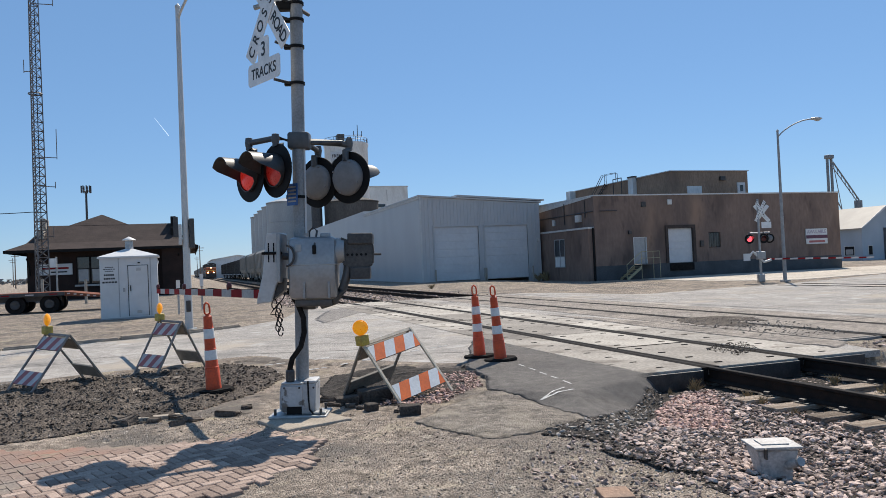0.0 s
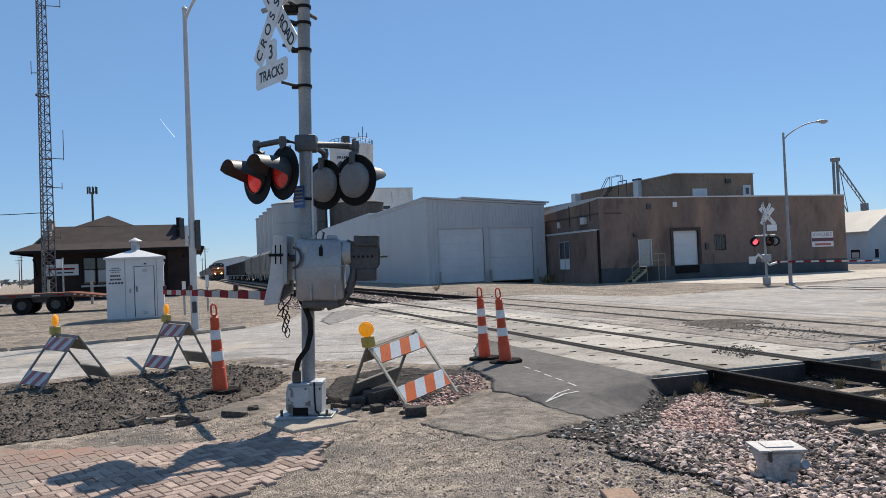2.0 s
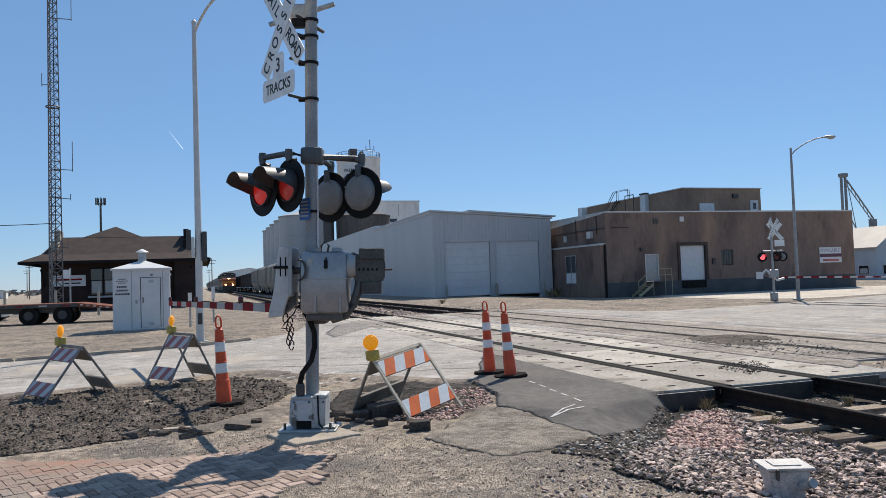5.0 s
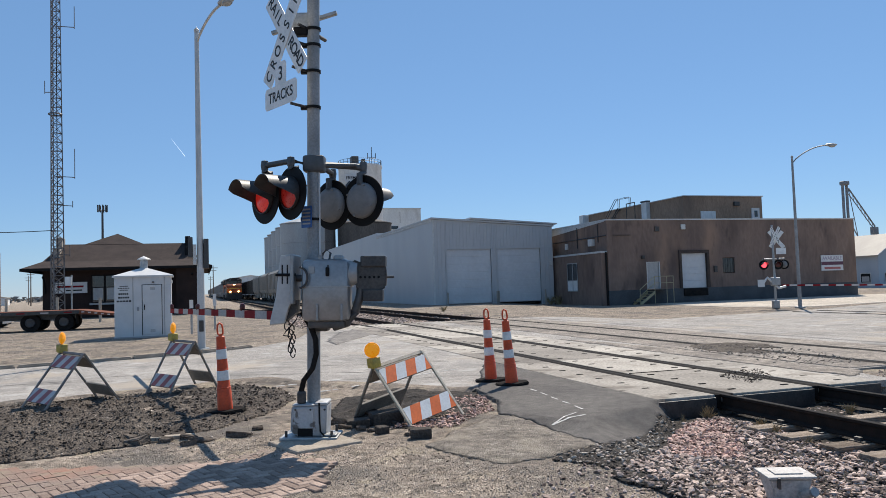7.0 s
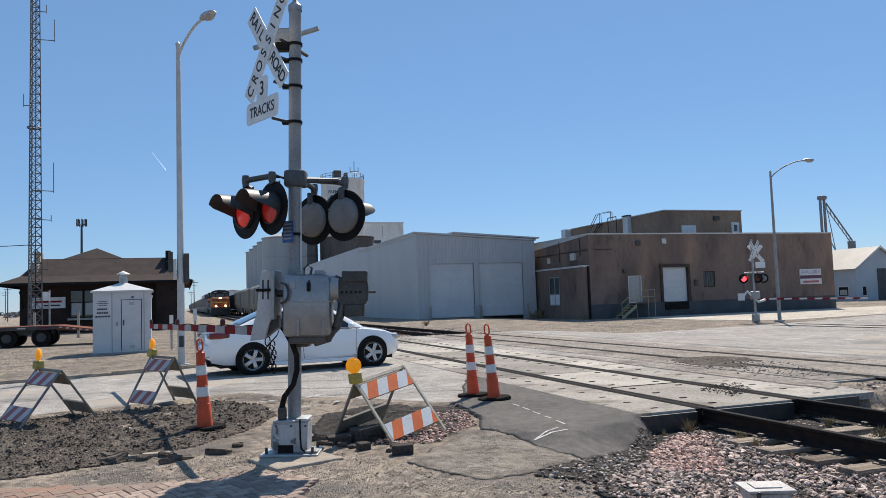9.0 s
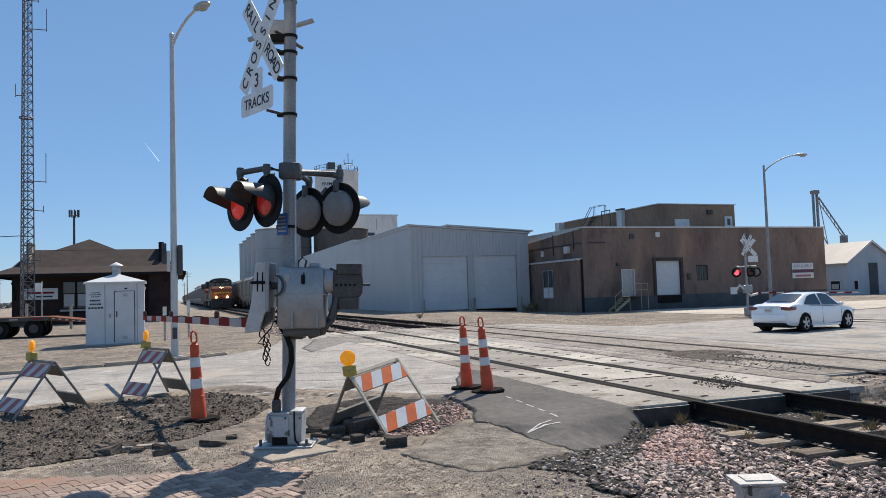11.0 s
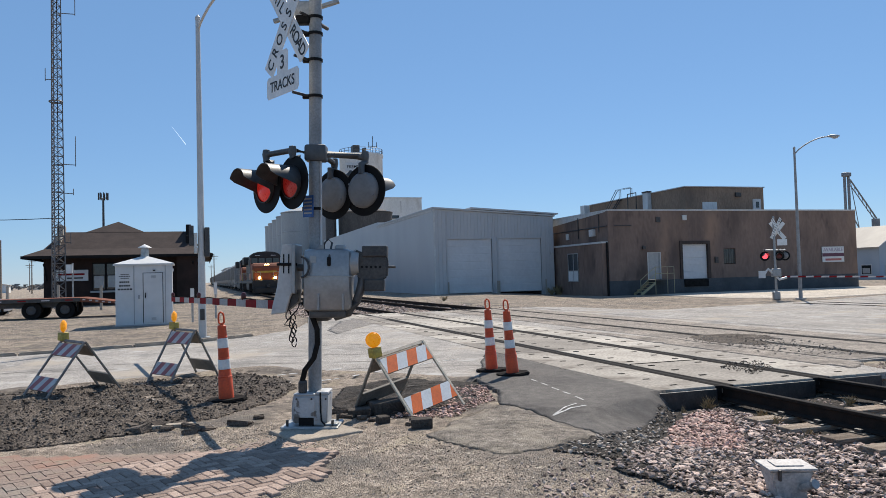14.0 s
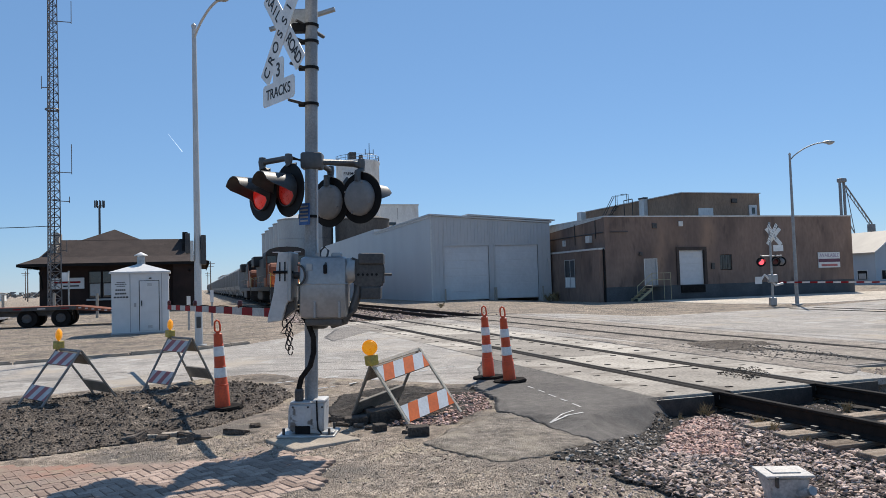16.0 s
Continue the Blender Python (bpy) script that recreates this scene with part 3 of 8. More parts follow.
# ---- tracks ----
def rail_profile(bm, x, y0, y1, top=0.008):
    pts = [(-0.07, -0.18), (0.07, -0.18), (0.07, -0.165), (0.012, -0.14), (0.012, -0.045), (0.036, -0.032), (0.036, -0.004), (0.028, 0.0), (-0.028, 0.0), (-0.036, -0.004), (-0.036, -0.032), (-0.012, -0.045), (-0.012, -0.14), (-0.07, -0.165)]
    a = [bm.verts.new((x + px, y0, top + pz)) for px, pz in pts]
    b = [bm.verts.new((x + px, y1, top + pz)) for px, pz in pts]
    for i in range(len(pts)):
        j = (i + 1) % len(pts)
        f = bm.faces.new((a[j], a[i], b[i], b[j]))
        f.material_index = 1 if 6 <= i <= 8 else 0
    bm.faces.new(a)
    bm.faces.new(b[::-1])
    return bm


def build_track(cx, y0, y1, label, y_cross, ties, z=0.0):
    track = thing("railway_track", Matrix.Translation((cx, 0, z)), label, "railway track", kind="structure")
    for s in (-0.755, 0.755):
        part("rail", rail_profile(bmesh.new(), s, y0, y1), (RAILM, RAILTOP), track, "rusty rail with shade blackened into its sides and a polished head")
    for near, (t0, t1) in ties:
        if near:
            me = None
            for k in range(int((t1 - t0) / 0.52)):
                y = t0 + k * 0.52 + 0.05 * nz(k, cx, 3.1)
                if me is None:
                    bm = box(bmesh.new(), -1.3, 1.3, -0.115, 0.115, -0.34, -0.172, 0.012)
                    ob = part("tie", bm, TIE, track)
                    me = ob.data
                else:
                    ob = new("tie", me)
                    ob.parent = track
                ob.matrix_local = pose(0.05 * nz(k, 2, 1.7), y, -0.005, 0, 0, 1.5 * nz(k, 5, 2.2))
        else:
            bm = bmesh.new()
            for k in range(int((t1 - t0) / 0.55)):
                box(bm, -1.3, 1.3, t0 + k * 0.55 - 0.11, t0 + k * 0.55 + 0.11, -0.34, -0.172)
            part("far_ties", bm, TIE, track)["kind"] = "stuff"
    # spikes and rail anchors along the near ties
    bm = bmesh.new()
    for near, (t0, t1) in ties:
        if near:
            for k in range(int((t1 - t0) / 0.52)):
                y = t0 + k * 0.52
                for s in (-0.755, 0.755):
                    for e in (-0.13, 0.13):
                        box(bm, s + e - 0.02, s + e + 0.02, y - 0.04, y + 0.04, -0.185, -0.13, 0.006)
                    box(bm, s - 0.17, s + 0.17, y - 0.09, y + 0.09, -0.18, -0.166)
    if bm.verts:
        part("tie_plates", bm, STEEL_D, track)["kind"] = "stuff"
    return track


T1, T2, T3 = 6.95, 11.2, 29.0
build_track(T1, -80.0, 700, "near railway track with rusty rails on old wooden ties", 8, [(False, (-80, 0.9)), (True, (1.2, 7.9)), (False, (31, 160))])
build_track(T2, -80.0, 700, "middle railway track set into the pavement", 9, [(False, (-80, 1.7)), (True, (2.0, 9.0)), (False, (31, 160))])
# no recess here: black strips give the siding grooves their shade
_bm = bmesh.new()
for _s in (-0.755, 0.755):
    box(_bm, T3 + _s - 0.075, T3 + _s + 0.075, 14.5, 31.0, -0.45, -0.352)
tagged(part("siding_groove", _bm, RUBBER), "black strips for the shaded grooves beside the siding rails", "groove", kind="structure")
build_track(T3, 14.5, 31.0, "far siding track buried in the pavement", 9, [], -0.358)


def build_panels(cx, y0, y1, seed, name_label, material, slotted):
    """Precast concrete crossing panels between and beside the rails, each with lifting slots."""
    crossing = thing("crossing_panels", Matrix.Translation((cx, 0, 0)), name_label, "crossing panel", kind="structure")
    n = round((y1 - y0) / 2.45)
    rng = random.Random(seed)
    slots = bmesh.new()
    meshes = {}
    for k in range(n):
        a = y0 + (y1 - y0) * k / n
        ln = (y1 - y0) / n - 0.02
        for kind, x0, x1 in (("gauge", -0.615, 0.615), ("near", -1.72, -0.895), ("far", 0.895, 1.72)):
            if kind not in meshes:
                bm = box(bmesh.new(), x0, x1, 0, ln, -0.26, 0.0, 0.015)
                ob = part("panel", bm, material, crossing)
                meshes[kind] = ob.data
            else:
                ob = new("panel", meshes[kind])
                ob.parent = crossing
            ob.matrix_local = Matrix.Translation((0, a, 0.010 + 0.006 * (rng.random() - 0.5)))
            cols = (-0.42, 0.42) if kind == "gauge" else ((x0 + x1) / 2,)
            for c in cols if slotted else ():
                for q in (0.12, 0.37, 0.63, 0.88):
                    # black inlay in place of the shade inside a lifting hole
                    box(slots, c - 0.05, c + 0.05, a + q * ln - 0.022, a + q * ln + 0.022, 0.0, 0.0165)
        if k % 3 == 1:
            box(slots, -0.61, 0.61, a - 0.02, a, 0.0, 0.0155)
    if slotted:
        part("lifting_slots", slots, RUBBER, crossing)["kind"] = "stuff"
    # flush black strips, widened to paint the shade of the open flangeways
    flange = bmesh.new()
    for s in (-0.755, 0.755):
        for e in (-0.086, 0.086):
            box(flange, s + e - 0.049, s + e + 0.049, y0 + 0.02, y1, -0.15, 0.004)
    part("rubber_flangeway", flange, RUBBER, crossing, "black rubber strips widened over the shaded gaps beside the rails")
    # dark plates added over the panel ends, which stand in shadow
    for x0, x1 in ((-1.72, -0.9), (-0.61, 0.61), (0.9, 1.72)):
        part("end_plate", box(bmesh.new(), x0, x1, y0 - 0.035, y0 - 0.003, -0.3, -0.022, 0.006), STEEL_D, crossing, "dark plate added over the shadowed panel end")


build_panels(T1, 8.02, 30.2, 1, "pale precast concrete crossing panels with lifting slots", CONC, True)
build_panels(T2, 9.3, 30.2, 2, "dusty concrete crossing panels on the middle track", DUSTY, False)

# mud and broken crumbs between the tracks
MUDA = [(8.75, 8.5), (9.42, 9.0), (9.44, 13.9), (9.2, 16.0), (8.8, 18.0), (8.72, 13.0)]
MUDB = [(7.1, 8.6), (7.8, 9.0), (8.3, 9.9), (7.7, 9.9), (7.2, 9.4)]
build_sheet("mud_strip", MUDA, lambda x, y: 0.006 + 0.02 * min(1, edge_gap(x, y, MUDA) / 0.2) * (0.6 + nz(x, y, 4)), DUSTY, "trampled dusty strip between the two tracks", "mud", 0.07)
MUDC = [(9.6, 12.9), (9.9, 13.9), (10.5, 14.3), (11.2, 14.2), (11.5, 13.5), (11.1, 12.6), (10.6, 12.9), (10.3, 11.9), (9.9, 11.8)]
build_sheet("mud_patch", MUDC, lambda x, y: 0.0125 + 0.012 * min(1, edge_gap(x, y, MUDC) / 0.2) * (0.7 + nz(x, y, 5)), MUD, "dried mud tracked over the middle track", "mud", 0.07)
stones("crumbs", "dark crumbs of asphalt on the crossing panels", scatter(500, MUDB, 0.004, 0.016, 12, 0.4, lambda x, y: 0.012), MUD)
stones("crumbs", "muddy crumbs and stones between the tracks", scatter(800, [(9.3, 12.3), (9.6, 13.9), (11.3, 13.7), (11.2, 11.7), (10.2, 9.7), (9.0, 10.0)], 0.004, 0.026, 13, 0.4, lambda x, y: 0.01), DUSTY)


DARKGRIT = [(5.35, 7.9), (4.82, 7.5), (4.2, 6.95), (3.6, 6.5), (3.3, 6.15), (2.8, 5.9), (3.1, 5.4), (3.4, 5.0), (3.5, 4.6), (3.8, 5.2), (3.95, 5.9), (4.2, 6.5), (4.9, 7.2)]
build_sheet("dark_grit", DARKGRIT, lambda x, y: ground_z(x, y) + 0.014 + 0.01 * nz(x, y, 5), GRIT, "dark spilt grit along the ramp edge", "grit", 0.05)
stones("grit_stones", "dark asphalt crumbs along the ramp edge", scatter(2600, DARKGRIT, 0.004, 0.016, 14, 0.7), GRIT)
stones("track_ballast", "stray pale stones on the dark grit", scatter(750, DARKGRIT, 0.008, 0.024, 24, 1.0), GREYSTONE)
stones("track_ballast", "thin spread of ballast over the shoulder", scatter(1500, [(1.6, 2.6), (3.4, 2.4), (4.2, 6.0), (3.0, 5.9), (2.2, 5.0)], 0.008, 0.024, 15, 0.4), STONE)


def build_edge_lines():
    """Worn pale paint lines on the pavement before the pit."""
    t = thing("worn_edge_line", Matrix(), "worn white paint line on the pavement", "road marking", kind="structure")
    rng = random.Random(4)
    for pts in ([(1.2, 10.9), (1.93, 11.2), (3.13, 12.1), (4.3, 12.75)], [(0.9, 12.0), (2.0, 12.3), (3.0, 12.8)]):
        for (x0, y0), (x1, y1) in zip(pts, pts[1:]):
            for k in range(6):
                if rng.random() < 0.25:
                    continue
                a, b = k / 6, (k + rng.uniform(0.6, 1.0)) / 6
                bm = bmesh.new()
                w = rng.uniform(0.015, 0.035)
                ax, ay, bx, by = x0 + (x1 - x0) * a, y0 + (y1 - y0) * a, x0 + (x1 - x0) * b, y0 + (y1 - y0) * b
                slab(bm, [(ax, ay - w), (bx, by - w), (bx, by + w), (ax, ay + w)], 0.0005, 0.005)
                part("paint_dash", bm, PAINTW, t)


build_edge_lines()
OILY = [(2.95, 5.15), (3.15, 5.45), (3.4, 5.2), (3.45, 4.75), (3.3, 4.3), (3.05, 4.5)]
build_sheet("oily_grit", OILY, lambda x, y: ground_z(x, y) + 0.022 + 0.012 * nz(x, y, 5), GRIT, "dark oily grit among the shoulder stones", "grit", 0.04)
stones("grit_stones", "black crumbs on the oily grit", scatter(500, OILY, 0.006, 0.02, 31, 1.2), GRIT)
stones("track_ballast", "ballast stones strewn over the oily grit", scatter(260, OILY, 0.01, 0.026, 32, 1.5), STONE)


def build_cracks():
    """Dark tarred cracks and joints wandering over the pavement."""
    rng = random.Random(17)
    bm = bmesh.new()
    lines = [((-2.5, 14.6), (3.4, 13.2)), ((0.8, 15.2), (4.6, 14.2)), ((1.2, 17.2), (5.0, 16.0)), ((-8, 13.6), (-1, 15.2)), ((2.2, 12.2), (4.6, 11.6)), ((14, 12), (15, 27)), ((18, 13), (19.5, 28)), ((13.6, 20), (30, 22)), ((13.6, 25), (28, 27)), ((22, 12), (26, 29)), ((2.6, 9.9), (4.9, 9.2)), ((8.7, 19), (9.6, 29)), ((1.5, 19.5), (5, 20.5)), ((13.6, 15), (24, 16.5))]
    for a, b in lines:
        a, b = Vector((*a, 0)), Vector((*b, 0))
        n = max(6, int((b - a).length / 0.25))
        d = (b - a).normalized()
        s = Vector((-d.y, d.x, 0))
        prev, off = None, 0.0
        for k in range(n + 1):
            off = off * 0.85 + rng.uniform(-0.09, 0.09)
            c = a.lerp(b, k / n) + s * off
            w = s * rng.uniform(0.006, 0.022)
            z = 0.006 + drop(c.x, c.y) + (0.01 if c.x > 13.3 else 0)
            cur = [bm.verts.new((p.x, p.y, z)) for p in (c + w, c - w)]
            if prev:
                bm.faces.new((prev[0], prev[1], cur[1], cur[0]))
            prev = cur
    tagged(part("pavement_cracks", bm, FRESH), "dark tarred cracks wandering over the pavement", "crack", kind="structure")


build_cracks()
SWEEP = [(3.5, 22.2), (4.5, 25.9), (5.8, 28.3), (6.9, 29.3), (6.7, 27.4), (5.5, 24.7), (4.5, 22.5), (3.4, 20.2)]
build_sheet("asphalt_patch", SWEEP, lambda x, y: 0.007, mat("grey_patched_asphalt", (0.21, 0.2, 0.19), (0.27, 0.255, 0.238), 0.8, 0.9, bump=0.4, fine=5, vary=0.25, pebble=80), "darker patched asphalt at the road corner", "road", 0.12)


# ---- walls and buildings ----
def building(name, x, y, label, category="building"):
    return thing(name, Matrix.Translation((x, y, 0)), label, category)


def ribs(bm, x0, x1, y, z0, z1f, step, out, along="x"):
    """Raised ribs of metal siding on a wall face."""
    n = max(1, int((x1 - x0) / step))
    for k in range(n + 1):
        c = x0 + (x1 - x0) * k / n
        zt = z1f(c)
        if along == "x":
            box(bm, c - 0.02, c + 0.02, y - out, y, z0, zt)
        else:
            box(bm, y - out, y, c - 0.02, c + 0.02, z0, zt)


def build_white_shed():
    sh = building("metal_shed", 18.15, 59.3, "white metal-sided shed with two sectional doors")
    W, D1, D2, HL, HR = 10.75, 20.6, 58.0, 6.97, 6.3
    top = lambda x: HL + (HR - HL) * x / W
    d1, d2, dh = (1.15, 5.05), (5.65, 9.55), 4.47
    # front wall in pieces round the two door openings
    for a, b in ((0, d1[0]), (d1[1], d2[0]), (d2[1], W)):
        bm = bmesh.new()
        prism(bm, [(a, -0.4), (b, -0.4), (b, top(b)), (a, top(a))], pose(0, 0.1, 0, 90, 0, 0), 0.2)
        part("front_wall", bm, WSIDING, sh)
    for a, b in (d1, d2):
        bm = bmesh.new()
        prism(bm, [(a, dh), (b, dh), (b, top(b)), (a, top(a))], pose(0, 0.1, 0, 90, 0, 0), 0.2)
        part("door_header", bm, WSIDING, sh)
    bm = bmesh.new()
    ribs(bm, 0.05, d1[0] - 0.1, 0.0, -0.3, lambda c: top(c) - 0.15, 0.3, 0.03)
    ribs(bm, d1[1] + 0.15, d2[0] - 0.15, 0.0, -0.3, lambda c: top(c) - 0.15, 0.3, 0.03)
    ribs(bm, d2[1] + 0.1, W - 0.05, 0.0, -0.3, lambda c: top(c) - 0.15, 0.3, 0.03)
    ribs(bm, d1[0], d2[1], 0.0, dh + 0.15, lambda c: top(c) - 0.15, 0.3, 0.03)
    part("siding_ribs", bm, WSIDING, sh)
    part("side_wall", box(bmesh.new(), 0, 0.2, 0.2, D1, -0.4, HL), WSIDING, sh)
    part("right_wall", box(bmesh.new(), W - 0.2, W, 0.2, D1, -0.4, HR), WSIDING, sh)
    bm = bmesh.new()
    prism(bm, [(-0.12, HL + 0.02), (W + 0.12, HR + 0.02), (W + 0.12, HR + 0.16), (-0.12, HL + 0.16)], pose(0, D1 / 2, 0, 90, 0, 0), D1 + 0.3)
    part("roof", bm, WSIDING, sh, "pale metal roof")
    bm = bmesh.new()
    prism(bm, [(3.2, 6.945), (W + 0.4, 6.49), (W + 0.4, 6.6), (3.2, 7.1)], pose(0, D1 / 2, 0, 90, 0, 0), D1 + 0.5)
    part("upper_roof", bm, WSIDING, sh)
    # lower wall section further along
    bm = box(bmesh.new(), 0, 8, D1, D2, -0.4, 7.42)
    part("rear_wing", bm, WSIDING, sh)
    part("eave_trim", box(bmesh.new(), -0.06, 0.0, 0.0, D1, HL - 0.16, HL + 0.04), TRIMW, sh)
    part("corner_trim", box(bmesh.new(), -0.03, 0.1, -0.045, -0.032, -0.3, HL), TRIMW, sh)
    for a, b in (d1, d2):
        door = part("garage_door", box(bmesh.new(), a, b, 0.10, 0.16, 0.0, dh), WDOOR, sh, "white sectional overhead door")
        for k in range(7):
            z = 0.02 + k * dh / 7
            part("door_section", box(bmesh.new(), a + 0.03, b - 0.03, 0.075, 0.1, z + 0.02, z + dh / 7 - 0.02, 0.008), WDOOR, door)
        bm = box(bmesh.new(), a - 0.12, a, -0.04, 0.07, 0, dh + 0.12)
        box(bm, b, b + 0.12, -0.04, 0.07, 0, dh + 0.12)
        box(bm, a, b, -0.04, 0.07, dh, dh + 0.12)
        part("door_frame", bm, WSIDING, sh, "pale steel door frame")
    for x in (1.0, 5.3, 5.45, 9.7):
        part("bollard", rod(bmesh.new(), (x, -0.5, -0.3), (x, -0.5, 0.95), 0.07), TANROOF, sh)
    part("lamp_box", box(bmesh.new(), W - 0.35, W - 0.15, -0.18, -0.03, 3.0, 3.3, 0.02), TRIMW, sh)


build_white_shed()


def build_brick_store():
    st = building("brick_warehouse", 29.6, 51.3, "brown brick warehouse with loading dock and stained walls")
    W, D, H = 24.0, 30.0, 6.1
    holes = [(3.35, 4.55, 0.75, 2.85), (6.4, 8.95, 0.72, 3.5), (10.4, 11.55, 1.8, 3.05)]
    xs = [0] + [v for h in holes for v in h[:2]] + [W]
    for i in range(0, len(xs), 2):
        part("front_wall", box(bmesh.new(), xs[i], xs[i + 1], 0, 0.3, 0.72, H), WBRICK, st)
    for a, b, z0, z1 in holes:
        part("wall_over_opening", box(bmesh.new(), a, b, 0, 0.3, z1, H), WBRICK, st)
        if z0 > 0.8:
            part("wall_under_opening", box(bmesh.new(), a, b, 0, 0.3, 0.72, z0), WBRICK, st)
    part("painted_base", box(bmesh.new(), -0.02, W + 0.02, -0.025, 0.3, -0.7, 0.72), BASEPAINT, st, "grey painted wall base")
    part("side_wall", box(bmesh.new(), 0, 0.3, 0.3, D, -0.7, H), WBRICK, st)
    part("end_wall", box(bmesh.new(), W - 0.3, W, 0.3, D, -0.7, H), WBRICK, st)
    part("roof", box(bmesh.new(), 0.3, W - 0.3, 0.3, D, H - 0.35, H - 0.2), BASEPAINT, st)
    bm = box(bmesh.new(), -0.05, W + 0.05, -0.05, 0.33, H, H + 0.1)
    box(bm, -0.05, 0.33, 0.33, D, H, H + 0.1)
    part("parapet_cap", bm, TRIMW, st, "pale metal parapet cap")
    # low annex on the side wall
    ax = part("annex", box(bmesh.new(), -0.5, -0.01, 0.12, 12, -0.7, 3.62), WBRICK, st, "brown brick annex wall")
    part("annex_cap", box(bmesh.new(), -0.56, 0.0, 0.06, 12, 3.62, 3.76), TRIMW, ax)
    win = part("window", box(bmesh.new(), -0.53, -0.49, 4.0, 5.7, 0.75, 2.95), TINT, st)
    bm = bmesh.new()
    for a, b, c, d in ((3.95, 5.75, 2.95, 3.02), (3.95, 5.75, 0.7, 0.77), (3.95, 4.02, 0.77, 2.95), (5.68, 5.75, 0.77, 2.95), (4.75, 4.83, 0.77, 2.95), (4.0, 5.7, 1.55, 1.62)):
        box(bm, -0.56, -0.535, a, b, c, d)
    part("window_frame", bm, GREYP, win)
    part("window_board", box(bmesh.new(), -0.545, -0.532, 4.02, 5.68, 0.77, 1.55), MILLW, win)
    # steel door with stairs and rail
    part("door", box(bmesh.new(), 3.42, 4.48, 0.08, 0.13, 0.75, 2.8), GREYP, st, "pale grey steel door")
    bm = box(bmesh.new(), 3.35, 3.42, -0.02, 0.2, 0.75, 2.85)
    box(bm, 4.48, 4.55, -0.02, 0.2, 0.75, 2.85)
    box(bm, 3.42, 4.48, -0.02, 0.2, 2.8, 2.85)
    part("door_frame", bm, TRIMW, st)
    bm = box(bmesh.new(), 3.3, 4.95, -1.1, -0.03, 0.66, 0.72)
    part("landing", bm, STEEL_D, st)
    for k in range(5):
        part("stair_step", box(bmesh.new(), 3.3 - 0.26 * (k + 1), 3.3 - 0.26 * k, -1.1, -0.15, 0.52 - 0.18 * k, 0.56 - 0.18 * k), PALEYEL, st)
    bm = bmesh.new()
    for x, z in ((3.3, 0.7), (4.95, 0.7), (4.35, 0.7)):
        rod(bm, (x, -1.1, -0.6), (x, -1.1, z + 1.0), 0.025, seg=6)
    for z in (1.2, 1.7):
        rod(bm, (3.3, -1.1, z), (4.95, -1.1, z), 0.025, seg=6)
        rod(bm, (3.3, -1.1, z), (2.0, -1.1, z - 0.95), 0.025, seg=6)
    rod(bm, (4.95, -1.1, 1.7), (4.95, -0.1, 1.7), 0.025, seg=6)
    rod(bm, (2.0, -1.1, -0.6), (2.0, -1.1, 0.75), 0.025, seg=6)
    part("stair_rail", bm, PALEYEL, st, "pale yellow pipe handrail")
    # loading door, bumpers
    door = part("loading_door", box(bmesh.new(), 6.5, 8.85, 0.12, 0.17, 0.72, 3.45), WDOOR, st, "white loading dock door")
    for k in range(5):
        part("door_section", box(bmesh.new(), 6.53, 8.82, 0.1, 0.12, 0.75 + k * 0.54, 0.75 + k * 0.54 + 0.5, 0.01), WDOOR, door)
    bm = box(bmesh.new(), 6.28, 6.5, -0.12, 0.1, 0.72, 3.7)
    box(bm, 8.85, 9.07, -0.12, 0.1, 0.72, 3.7)
    box(bm, 6.5, 8.85, -0.12, 0.1, 3.45, 3.7)
    part("dock_seal", bm, mat("stained_dock_frame", (0.085, 0.066, 0.058), (0.06, 0.048, 0.043), 2, 0.85), st)
    bm = box(bmesh.new(), 6.6, 8.8, -0.14, -0.03, 0.1, 0.68)
    part("dock_bumper", bm, RUBBER, st)
    part("window_pane", box(bmesh.new(), 10.45, 11.5, 0.1, 0.14, 1.85, 3.0), TINT, st)
    bm = bmesh.new()
    for k in range(5):
        rod(bm, (10.5 + k * 0.24, 0.04, 1.82), (10.5 + k * 0.24, 0.04, 3.03), 0.015, seg=6)
    part("window_bars", bm, STEEL_D, st)
    # small fixtures on the wall
    for x, z in ((4.2, 5.2), (6.6, 5.35), (15.8, 5.0)):
        part("wall_vent", box(bmesh.new(), x, x + 0.4, -0.1, -0.002, z, z + 0.4, 0.02), STEEL_D if x < 5 or x > 10 else TRIMW, st)
    part("meter_box", box(bmesh.new(), 9.5, 9.8, -0.14, -0.002, 1.9, 2.4, 0.02), STEEL_D, st)
    part("wall_lamp", box(bmesh.new(), 2.9, 3.15, -0.2, -0.002, 3.1, 3.35, 0.03), STEEL_D, st)
    bm = bmesh.new()
    rod(bm, (2.0, -0.06, 4.95), (0.5, -0.06, 4.95), 0.03, seg=6)
    part("side_fixture", box(bmesh.new(), -0.3, -0.002, 1.9, 2.5, 4.25, 4.8, 0.02), TRIMW, st)
    part("side_lamp", box(bmesh.new(), -0.2, -0.002, 6.4, 6.7, 4.2, 4.7, 0.03), TRIMW, st)
    part("conduit", bm, STEEL_D, st)
    # sale board
    sg = part("sale_sign", box(bmesh.new(), 20.2, 22.5, -0.09, -0.03, 1.75, 3.05), WPAINT, st, "white sale board with a dark red band")
    part("sign_band", box(bmesh.new(), 20.2, 22.5, -0.1, -0.092, 2.22, 2.5), mat("dark_plum_band", (0.1, 0.035, 0.06), (0.13, 0.05, 0.08), 4, 0.7), sg)
